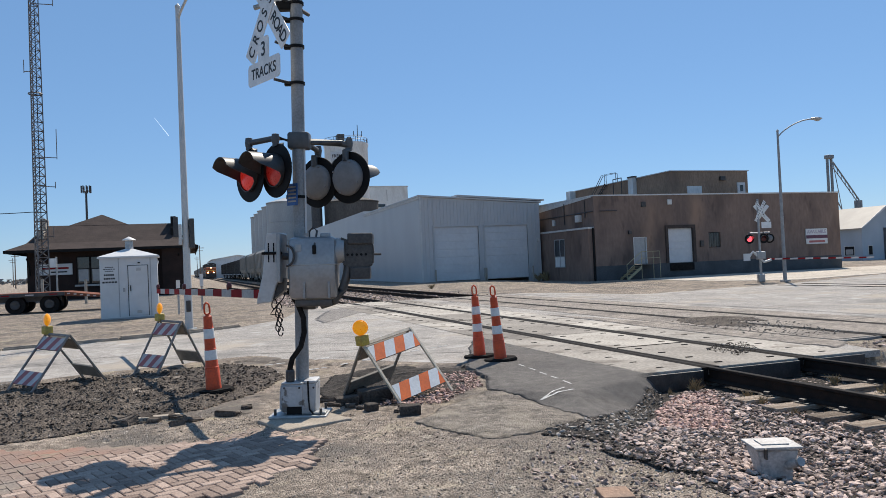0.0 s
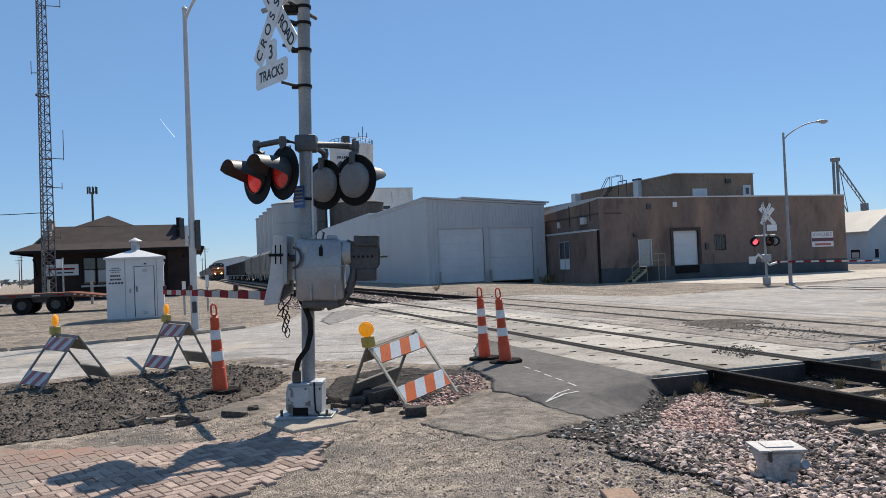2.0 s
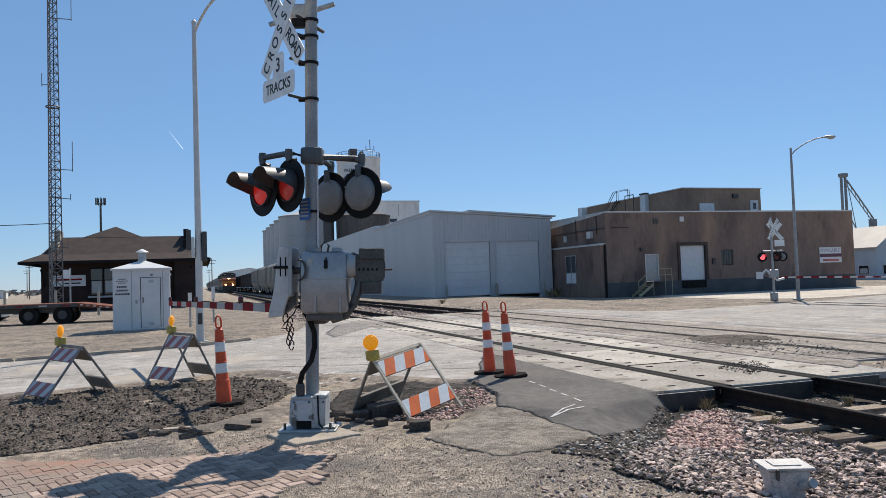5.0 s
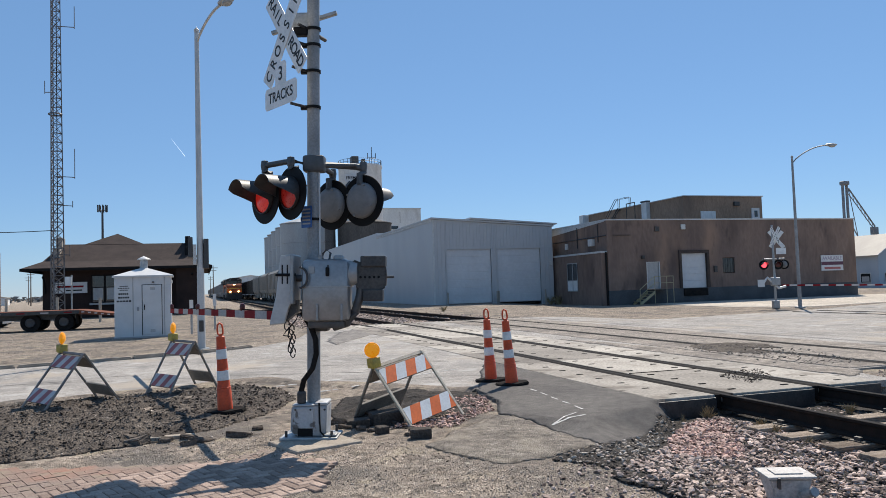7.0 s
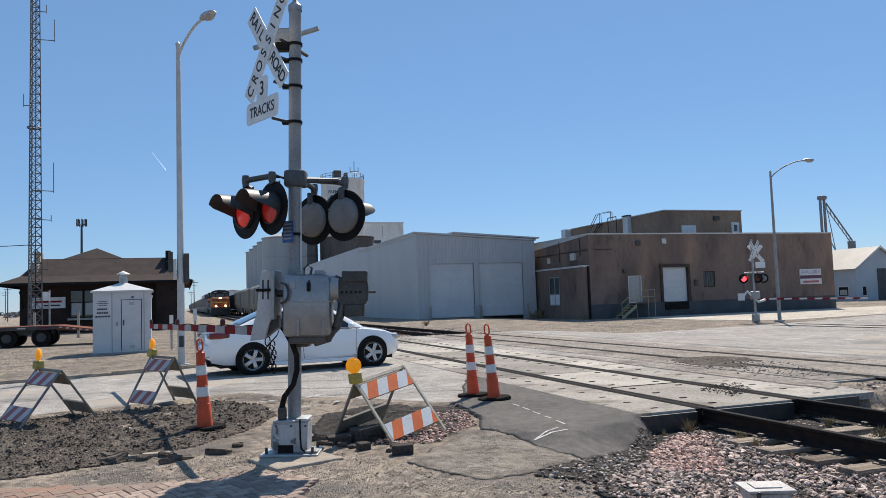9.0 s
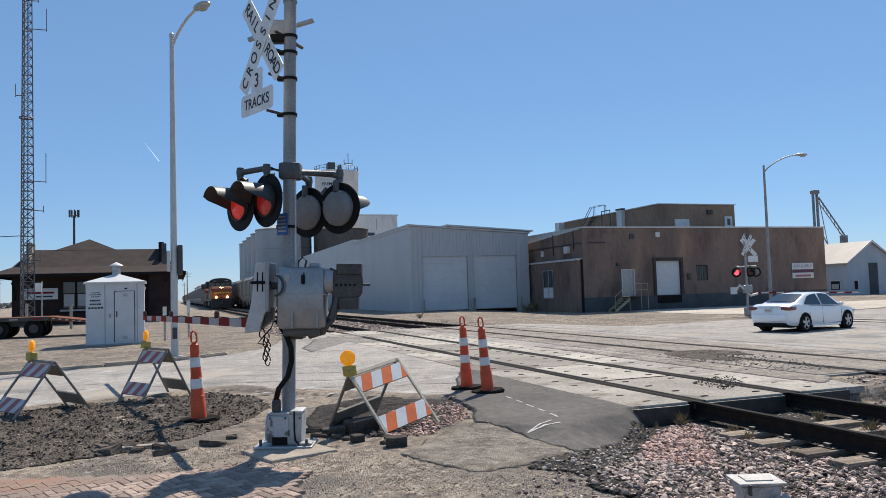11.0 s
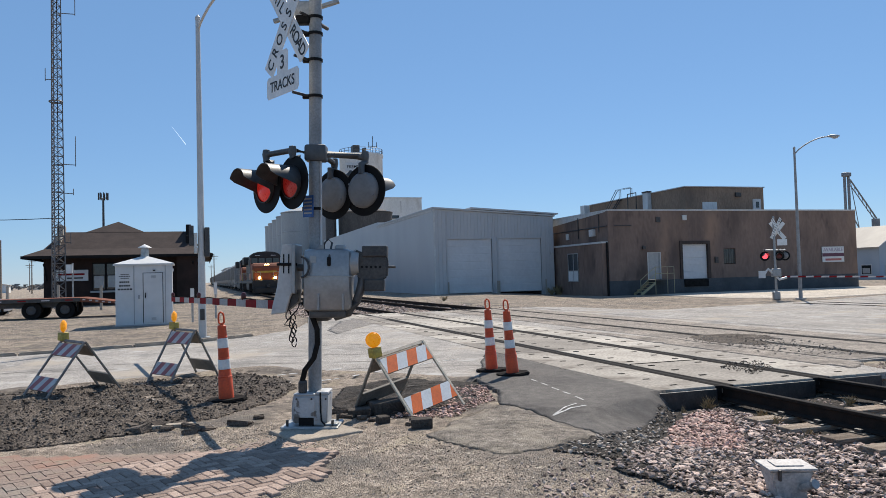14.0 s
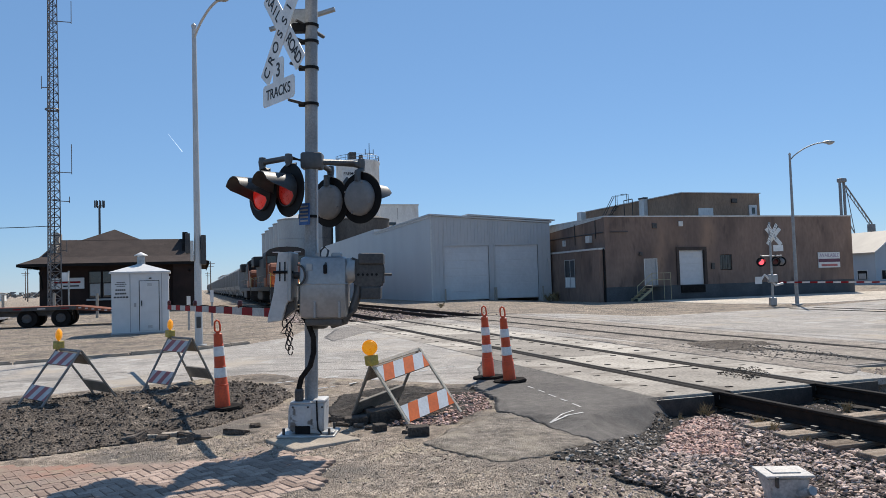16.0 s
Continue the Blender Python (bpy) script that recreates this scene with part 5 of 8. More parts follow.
    part("name_plate", box(bmesh.new(), -0.055, 0.005, -0.366, -0.358, 1.66, 1.73, 0.002), GREYP, mech)
    part("latch", box(bmesh.new(), 0.115, 0.15, -0.39, -0.35, 1.63, 1.72, 0.01), DARK, mech, "dark padlock")
    bm = bmesh.new()
    hose(bm, [(0.06, -0.2, 1.79), (0.06, -0.2, 1.86), (0.10, -0.2, 1.9), (0.14, -0.22, 1.86), (0.14, -0.3, 1.8), (0.135, -0.375, 1.71)], 0.011, 8)
    part("latch_cable", bm, STEEL_D, mech)
    part("lid_knob", box(bmesh.new(), 0.17, 0.27, -0.25, -0.15, 1.79, 1.84, 0.015), GREYP, mech)
    # bracket under the case clamping the mast
    bm = box(bmesh.new(), -0.08, 0.28, -0.28, 0.02, 1.12, 1.2, 0.02)
    box(bm, -0.09, 0.09, -0.1, 0.1, 1.08, 1.72, 0.02)
    part("case_bracket", bm, ARMM, s, smooth=True)
    # pivot, arm support and breakaway bracket
    part("pivot_shaft", rod(bmesh.new(), (-0.28, -0.2, 1.62), (0.52, -0.2, 1.6), 0.035, seg=12), STEEL_D, s)
    bm = box(bmesh.new(), -0.245, -0.205, -0.33, 0.02, 1.36, 1.85, 0.012)
    part("support_channel", bm, ALU, s, "white-silver channel plate")
    bm = bmesh.new()
    prism(bm, [(-0.375, 1.845), (-0.25, 1.85), (-0.25, 1.4), (-0.29, 1.33), (-0.335, 1.17), (-0.48, 1.155), (-0.47, 1.23), (-0.42, 1.44)], pose(0, -0.25, 0, 90, 0, 0), 0.05)
    bmesh.ops.bevel(bm, geom=list(bm.edges), offset=0.008, segments=1, affect="EDGES")
    arm_plate = part("arm_support", bm, LAMPP, s, "white arm support plate")
    # uncut slots: black strips carry their inner shade
    for x in (-0.355, -0.305):
        part("slot", box(bmesh.new(), x - 0.006, x + 0.006, -0.28, -0.272, 1.56, 1.75), DARK, arm_plate)
    part("adjust_bolt", rod(bmesh.new(), (-0.42, -0.285, 1.65), (-0.22, -0.285, 1.65), 0.014, seg=8), DARK, arm_plate)
    bm = bmesh.new()
    prism(bm, [(-0.3, 1.33), (-0.2, 1.4), (-0.2, 1.28), (-0.27, 1.22), (-0.335, 1.17)], pose(0, -0.14, 0, 90, 0, 0), 0.16)
    part("support_gusset", bm, STEEL_D, s)
    bm = bmesh.new()
    hose(bm, [(-0.135 + 0.075 * math.sin(q), -0.39, 1.62 + 0.1 * math.cos(q)) for q in np.linspace(0.0, 3.14, 12)], 0.011, 8)
    part("case_handle", bm, STEEL_D, mech)
    # counterweight side
    bm = bmesh.new()
    prism(bm, [(0.36, 1.8), (0.46, 1.76), (0.6, 1.76), (0.685, 1.74), (0.7, 1.66), (0.69, 1.52), (0.6, 1.46), (0.47, 1.46), (0.38, 1.53)], pose(0, -0.2, 0, 90, 0, 0), 0.09)
    bmesh.ops.bevel(bm, geom=list(bm.edges), offset=0.015, segments=2, affect="EDGES")
    cw = part("counterweight_arm", bm, STEEL_D, s, "dark counterweight arm", smooth=True)
    bm = box(bmesh.new(), 0.44, 0.69, -0.27, -0.12, 1.72, 1.83, 0.012)
    part("weight", bm, STEEL_D, cw)
    bm = box(bmesh.new(), 0.46, 0.66, -0.26, -0.12, 1.38, 1.5, 0.012)
    part("weight", bm, STEEL_D, cw)
    # flat black discs paint the shade of holes in the arm
    for k in range(5):
        part("hole", rod(bmesh.new(), (0.44 + 0.045 * k, -0.248, 1.62), (0.44 + 0.045 * k, -0.244, 1.62), 0.013, seg=10), DARK, cw)
    part("weight_bolt", rod(bmesh.new(), (0.68, -0.22, 1.62), (0.77, -0.22, 1.62), 0.012, seg=8), STEEL_D, cw)
    bm = bmesh.new()
    hose(bm, [(0.44, -0.2, 1.6), (0.43, -0.2, 1.44), (0.38, -0.2, 1.28), (0.3, -0.2, 1.17), (0.16, -0.16, 1.13)], 0.045, 10)
    part("curved_strut", bm, ARMM, s, smooth=True)
    part("pivot_drum", rod(bmesh.new(), (0.33, -0.2, 1.66), (0.41, -0.2, 1.66), 0.13, 0.11, 24), GREYP, s, smooth=True)
    # gate arm across the road
    a, b = Vector((-0.36, 0.10, 1.235)), Vector((-4.17, 7.2, 1.09))
    n = 15
    arm = part("gate_arm", hose(bmesh.new(), [a, a.lerp(b, 0.5), b], 0.008, 6), GREYP, s, "red and white striped gate arm")
    dull = mat("dull_white_sheeting", (0.4, 0.38, 0.365), (0.32, 0.305, 0.29), 6, 0.6)
    for k in range(n):
        p, q = a.lerp(b, k / n), a.lerp(b, (k + 1) / n)
        h = 0.047 - 0.004 * k / n
        d = (q - p).normalized()
        side = Vector((-d.y, d.x, 0)).normalized() * 0.012
        bm = bmesh.new()
        vs = []
        for pt in (p, q):
            for sx in (-1, 1):
                for sz in (-1, 1):
                    vs.append(bm.verts.new(pt + side * sx + Vector((0, 0, h * sz))))
        for qd in ((0, 1, 3, 2), (4, 6, 7, 5), (0, 4, 5, 1), (2, 3, 7, 6), (1, 5, 7, 3), (0, 2, 6, 4)):
            bm.faces.new([vs[i] for i in qd])
        bmesh.ops.recalc_face_normals(bm, faces=bm.faces)
        part("stripe", bm, dull if k % 2 else REDSHEET, arm)
    for t in (0.985, 0.62, 0.22):
        p = a.lerp(b, t) + Vector((0, 0, 0.036))
        bm = lathe(bmesh.new(), [(0.02, 0), (0.03, 0.015), (0.034, 0.06), (0.025, 0.09), (0, 0.1)], 14, Matrix.Translation(p))
        part("arm_lamp", bm, LAMPRED, arm, "small red gate lamp", smooth=True)
    bm = bmesh.new()
    hose(bm, [a.lerp(b, t) + Vector((0, 0, 0.05 + 0.008 * math.sin(40 * t))) for t in np.linspace(0, 0.98, 30)], 0.008, 5)
    part("arm_cable", bm, RUBBER, arm)
    # conduit hose and dangling chain
    bm = bmesh.new()
    hose(bm, [(-0.1, -0.12, 0.38), (-0.1, -0.13, 0.5), (-0.07, -0.16, 0.6), (0.02, -0.17, 0.72), (0.055, -0.17, 0.86), (0.05, -0.16, 1.0), (0.0, -0.14, 1.12), (-0.06, -0.12, 1.22), (-0.1, -0.12, 1.28)], 0.027, 12)
    part("cable_hose", bm, RUBBER, s, "black corrugated cable hose", smooth=True)
    part("hose_collar", lathe(bmesh.new(), [(0.04, 0.37), (0.045, 0.38), (0.045, 0.47), (0.036, 0.49)], 14, Matrix.Translation((-0.1, -0.12, 0))), STEEL_D, s)
    bm = bmesh.new()
    rng = random.Random(5)
    for k in range(7):
        x, z = -0.17 - 0.012 * (k % 3), 1.15 - 0.045 * k
        pts = [(x + 0.024 * math.cos(t) + (0.0 if k else -0.06), -0.2 + 0.01 * math.sin(3 * t), z + 0.05 * math.sin(t)) for t in np.linspace(0, 6.0, 12)]
        hose(bm, pts, 0.0065, 5)
    hose(bm, [(-0.12, -0.2, 1.25), (-0.14, -0.2, 1.2), (-0.24, -0.2, 1.09), (-0.27, -0.2, 1.05), (-0.2, -0.2, 1.04)], 0.0065, 5)
    part("chain", bm, DARK, s, "dangling dark chain")
    # the mechanism sits a little off the mast's centre line
    for ob in s.children:
        kind = ob.name.split(".")[0]
        if kind in ("gate_mechanism", "case_bracket", "pivot_shaft", "support_channel", "support_gusset", "counterweight_arm", "curved_strut", "pivot_drum"):
            ob.location.x += 0.07
        elif kind == "arm_support":
            ob.location.x += 0.095
    # concrete footing
    foot = thing("signal_footing", pose(0.98, 7.64, -0.06, 0, 0, 18.7), "weathered concrete footing slab under the signal mast", "footing")
    bm = box(bmesh.new(), -0.34, 0.36, -0.46, 0.2, -0.1, 0.055, 0.02)
    part("slab", bm, SLABC, foot)


build_signal()


# ---- cones and barricades ----
def build_channelizer(x, y, z, lean_x, lean_y, label):
    c = thing("traffic_channelizer", pose(x, y, z, lean_y, lean_x, -TURN), label, "traffic cone", "orange channelizers by the works")
    bm = bmesh.new()
    pts = [(0.26 * math.cos(math.pi / 4 * k + 0.39) * (1.0 if k % 2 else 0.95), 0.23 * math.sin(math.pi / 4 * k + 0.39)) for k in range(8)]
    slab(bm, pts, 0.0, 0.045)
    bmesh.ops.bevel(bm, geom=list(bm.edges), offset=0.012, segments=2, affect="EDGES")
    part("rubber_base", bm, RUBBER, c, "black rubber base")
    prof = [(0.092, 0.045), (0.084, 0.30), (0.08, 0.31), (0.071, 0.40), (0.066, 0.55), (0.061, 0.68), (0.056, 0.80), (0.051, 0.93)]

    def rad(z):
        for (r0, z0), (r1, z1) in zip(prof, prof[1:]):
            if z0 <= z <= z1:
                return r0 + (r1 - r0) * (z - z0) / (z1 - z0)
        return prof[-1][0]

    bm = lathe(bmesh.new(), prof + [(0.03, 0.945), (0, 0.945)], 24)
    body = part("body", bm, ORPLAST, c, "orange plastic tube", smooth=True)
    for a, b in ((0.40, 0.52), (0.66, 0.78)):
        part("white_band", lathe(bmesh.new(), [(rad(a) + 0.001, a), (rad(a) + 0.005, a + 0.004), (rad(b) + 0.005, b - 0.004), (rad(b) + 0.001, b)], 24), WREFL, body, "white reflective band", smooth=True)
    for a in (0.31, 0.53, 0.79):
        part("rib", lathe(bmesh.new(), [(rad(a), a - 0.008), (rad(a) + 0.006, a), (rad(a), a + 0.008)], 24), ORPLAST, body, smooth=True)
    bm = bmesh.new()
    lathe(bm, [(0.03, 0.93), (0.024, 0.95), (0.024, 0.965), (0.0, 0.966)], 12)
    hose(bm, [(-0.014, 0, 0.955), (-0.032, 0, 0.972), (-0.034, 0, 1.03), (-0.026, 0, 1.08), (0, 0, 1.1), (0.026, 0, 1.08), (0.034, 0, 1.03), (0.032, 0, 0.972), (0.014, 0, 0.955)], 0.012, 8)
    part("handle_loop", bm, ORPLAST, c, smooth=True)


build_channelizer(0.26, 9.76, 0.0, -2.6, 1, "orange and white channelizer standing on dug soil")
build_channelizer(4.16, 10.80, 0.0, -2.4, 0, "orange and white channelizer leaning beside the ramp")
build_channelizer(4.27, 10.25, 0.0, -4.2, 1, "orange and white channelizer on a black rubber base")


def build_barricade(x, y, z, yaw, roll, wide, height, spread, front_mats, legs, label, boards, lens_turn):
    """A-frame barricade: two hinged panels, each two legs and striped boards; a flasher on one end of the hinge."""
    b = thing("barricade", pose(x, y, z, 0, 0, yaw) @ pose(0, 0, 0, 0, roll, 0), label, "barricade", "striped barricades round the works")
    ln = math.hypot(height, spread / 2)
    for s, name in ((-1, "front_panel"), (1, "back_panel")):
        tilt = math.degrees(math.atan2(spread / 2, height)) * -s
        m = Matrix.Translation((0, 0, height)) @ pose(0, 0, 0, -tilt, 0, 0)
        bm = bmesh.new()
        for e in (-1, 1):
            box(bm, e * (wide / 2) - 0.016, e * (wide / 2) + 0.016, s * 0.004 - 0.012, s * 0.004 + 0.012, -ln - 0.06, 0.0, 0.004)
        box(bm, -wide / 2, wide / 2, -0.01, 0.01, -0.03, 0.0)
        me_legs = part(name, bm, legs if s < 0 else BARWOOD, b, "A-frame legs")
        me_legs.data.transform(m)
        for z0, z1 in boards:
            bm = box(bmesh.new(), -wide / 2 + 0.0165, wide / 2 - 0.0165, -0.014, 0.014, -z1, -z0, 0.004)
            bd = part("board", bm, BARWOOD, me_legs)
            bd.data.transform(m)
            if s < 0:
                h = z1 - z0
                n = 5
                for k in range(-1, n + 1):
                    # slanted stripes clipped to the board
                    w = (wide - 0.035) / (n - 0.4)
                    sl = h * 0.55
                    x0 = -wide / 2 + 0.018 + k * w
                    poly = [(x0 + 0, -z1), (x0 + w, -z1), (x0 + w + sl, -z0), (x0 + sl, -z0)]
                    lim = wide / 2 - 0.018
                    out = clip_x(poly, -lim, lim)
                    if len(out) > 2:
                        bm = bmesh.new()
                        prism(bm, out, m @ pose(0, s * 0.0155, 0, 90, 0, 0), 0.002)
                        part("stripe", bm, front_mats[k % 2], bd)
    f = part("flasher", box(bmesh.new(), -wide / 2 - 0.05, -wide / 2 + 0.07, -0.055, 0.055, height - 0.015, height + 0.1, 0.014), YELBOX, b, "yellow battery case with amber lens", smooth=True)
    lens = lathe(bmesh.new(), [(0.0, -0.045), (0.045, -0.04), (0.074, -0.022), (0.08, 0.0), (0.074, 0.022), (0.045, 0.04), (0.0, 0.045)], 24, Matrix.Translation((-wide / 2 + 0.01, 0, height + 0.185)) @ pose(0, 0, 0, 90, 0, lens_turn))
    part("amber_lens", lens, AMBER_GLOW, f, "round amber lens", smooth=True)
    part("lens_ring", lathe(bmesh.new(), [(0.076, -0.01), (0.086, -0.01), (0.086, 0.01), (0.076, 0.01)], 24, Matrix.Translation((-wide / 2 + 0.01, 0, height + 0.185)) @ pose(0, 0, 0, 90, 0, lens_turn)), AMBER_GLOW, f, smooth=True)
    return b


def clip_x(poly, lo, hi):
    for side, lim in ((1, lo), (-1, hi)):
        out = []
        for (px, pz), (qx, qz) in zip(poly, poly[1:] + poly[:1]):
            pin, qin = side * (px - lim) >= 0, side * (qx - lim) >= 0
            if pin:
                out.append((px, pz))
            if pin != qin:
                t = (lim - px) / (qx - px)
                out.append((lim, pz + t * (qz - pz)))
        poly = out
        if len(poly) < 3:
            return []
    return poly


LEGGREY = mat("worn_leg_paint", (0.3, 0.26, 0.23), (0.2, 0.17, 0.15), 6, 0.7)
CREAM = mat("cream_painted_leg", (0.62, 0.54, 0.42), (0.5, 0.43, 0.33), 6, 0.6)
BOARDS = [(0.06, 0.25), (0.58, 0.78)]
# yaw turns the hinge line; -y of the barricade is its front
build_barricade(*at(-0.61, 8.82), -0.02, -TURN + 46, -9, 0.74, 0.68, 1.02, (ORANGE, WREFL), CREAM, "orange and white A-frame barricade with amber flasher over a pit", BOARDS, -42)
build_barricade(*at(-5.3, 10.38), -0.03, -TURN - 34, 2, 0.56, 0.75, 1.12, (MUTEDR, MUTEDW), LEGGREY, "faded red and white A-frame barricade standing in dug soil", BOARDS, -34)
build_barricade(*at(-4.3, 11.85), -0.03, -TURN - 32, 2, 0.52, 0.78, 0.92, (MUTEDR, MUTEDW), LEGGREY, "faded red and white A-frame barricade at the roadside", BOARDS, -43)


# ---- relay cabinet, street lamps ----
def build_cabinet():
    b = thing("signal_cabinet", pose(-1.98, 29.4, -0.04, 0, 0, 1.5), "white sheet-metal signal cabinet with hipped roof and vent", "signal cabinet")
    h, w = 2.22, 0.96
    part("body", box(bmesh.new(), -w, w, 0, 1.9, 0, h, 0.015), WPAINT, b)
    part("plinth", box(bmesh.new(), -w - 0.02, w + 0.02, -0.02, 1.92, -0.05, 0.06), GREYP, b)
    bm = bmesh.new()
    e = 0.07
    lo = [bm.verts.new(p) for p in ((-w - e, -e, h - 0.03), (w + e, -e, h - 0.03), (w + e, 1.9 + e, h - 0.03), (-w - e, 1.9 + e, h - 0.03))]
    mid = [bm.verts.new((v.co.x, v.co.y, h + 0.03)) for v in lo]
    top = bm.verts.new((0, 0.95, h + 0.36))
    bm.faces.new(lo[::-1])
    for i in range(4):
        j = (i + 1) % 4
        bm.faces.new((lo[i], lo[j], mid[j], mid[i]))
        bm.faces.new((mid[i], mid[j], top))
    part("roof", bm, WPAINT, b)
    v = part("vent_pipe", rod(bmesh.new(), (0, 0.95, h + 0.25), (0, 0.95, h + 0.62), 0.15, 0.13, 20), GALV, b, smooth=True)
    part("vent_cap", lathe(bmesh.new(), [(0.24, h + 0.64), (0.23, h + 0.66), (0.0, h + 0.78)], 20, Matrix.Translation((0, 0.95, 0))), WPAINT, v, smooth=True)
    for x in (-0.34, 0.72):
        part("panel_seam", box(bmesh.new(), x - 0.012, x + 0.012, -0.012, 0.0, 0.08, h - 0.04), GREYP, b)
    d = part("cabinet_door", box(bmesh.new(), -0.02, 0.62, -0.025, 0.0, 0.12, 1.9, 0.006), WPAINT, b, "white steel door")
    bm = box(bmesh.new(), -0.045, -0.024, -0.008, 0.0, 0.1, 1.92)
    box(bm, 0.624, 0.645, -0.008, 0.0, 0.1, 1.92)
    box(bm, -0.024, 0.624, -0.008, 0.0, 1.904, 1.92)
    part("door_gap", bm, DARK, b)
    part("door_handle", box(bmesh.new(), 0.03, 0.06, -0.06, -0.026, 1.0, 1.2, 0.006), DARK, d)
    for z in (0.2, 1.72):
        bm = bmesh.new()
        for k in range(4):
            box(bm, 0.24, 0.4, -0.034, -0.026, z + 0.028 * k, z + 0.028 * k + 0.014)
        part("louvre", bm, GREYP, d)
    part("lock_box", box(bmesh.new(), -0.21, -0.14, -0.05, -0.001, 0.98, 1.12, 0.01), GREYP, b)
    for k, (x0, x1, z, t) in enumerate(((-0.78, -0.5, 1.86, 0.03), (-0.84, -0.44, 1.79, 0.03), (-0.78, -0.5, 1.72, 0.03), (-0.82, -0.48, 1.57, 0.06), (-0.83, -0.45, 1.44, 0.06), (-0.88, -0.38, 1.31, 0.06))):
        n = 5
        for q in range(n):
            a, c = x0 + (x1 - x0) * q / n, x0 + (x1 - x0) * (q + 0.75) / n
            part("text_bar", box(bmesh.new(), a, c, -0.004, 0.0, z, z + t), LETTER, b)
    part("light_sensor", box(bmesh.new(), 0.3, 0.38, -0.04, 0, 1.98, 2.02), DARK, b)
    part("corner_fitting", box(bmesh.new(), w, w + 0.05, 0.1, 0.2, 1.95, 2.05), WPAINT, b)


build_cabinet()


def build_street_lamp(x, y, z, h, armdir, reach, rise, r0, label, mount, material):
    s = thing("street_lamp", Matrix.Translation((x, y, z)), label, "street lamp", "cobra-head street lamps")
    part("pole", rod(bmesh.new(), (0, 0, 0), (0, 0, h), r0, r0 * 0.55, 16), material, s, "tapered pole", smooth=True)
    part("base_plate", box(bmesh.new(), -0.2, 0.2, -0.2, 0.2, -0.05, 0.05, 0.01), GALV, s)
    part("pole_cap", lathe(bmesh.new(), [(r0 * 0.6, h - 0.05), (r0 * 0.7, h + 0.02), (0.0, h + 0.1)], 14), material, s)
    d = Vector((*armdir, 0)).normalized()
    bm = bmesh.new()
    pts = []
    for t in np.linspace(0, 1, 10):
        pts.append(d * (reach * t) + Vector((0, 0, h - 0.35 + (rise + 0.35) * math.sin(t * math.pi / 2) ** 0.8)))
    hose(bm, pts, 0.035, 8)
    part("arm", bm, material, s, "curved bracket arm", smooth=True)
    tip = pts[-1]
    m = Matrix.Translation(tip) @ d.to_track_quat("X", "Z").to_matrix().to_4x4()
    bm = bmesh.new()
    bmesh.ops.create_uvsphere(bm, u_segments=16, v_segments=8, radius=1, matrix=m @ Matrix.Translation((0.25, 0, 0.02)) @ Matrix.Diagonal((0.36, 0.15, 0.09, 1)))
    head = part("lamp_head", bm, GALV, s, "grey cobra-head luminaire", smooth=True)
    bm = bmesh.new()
    bmesh.ops.create_uvsphere(bm, u_segments=14, v_segments=8, radius=1, matrix=m @ Matrix.Translation((0.32, 0, -0.03)) @ Matrix.Diagonal((0.2, 0.12, 0.1, 1)))
    part("lamp_glass", bm, GREYP, head, smooth=True)
    if mount:
        part("hand_hole_cover", box(bmesh.new(), -0.06, 0.06, -r0 - 0.02, -r0 + 0.02, 0.5, 0.8, 0.01), STEEL_D, s)
        for a, b, z0, z1, mm in ((-0.31, -0.19, 2.5, 3.05, STEEL_D), (-0.188, -0.1, 2.3, 2.85, TRIMW), (0.09, 0.22, 2.2, 3.0, STEEL_D)):
            part("control_box", box(bmesh.new(), a, b, -0.12, 0.14, z0, z1, 0.015), mm, s)
        bm = box(bmesh.new(), -0.2, 0.2, -0.03, 0.03, 2.5, 2.56)
        part("mount_bar", bm, STEEL_D, s)
    return s


build_street_lamp(0.0, 21.58, -0.04, 8.75, (0.45, -0.9), 1.4, 0.32, 0.105, "tall grey street lamp with grey boxes on its pole", True, LAMPP)
build_street_lamp(32.0, 34.6, -0.36, 8.5, (0.95, -0.3), 2.0, 0.6, 0.105, "dark weathered street lamp across the tracks", False, POLEM)


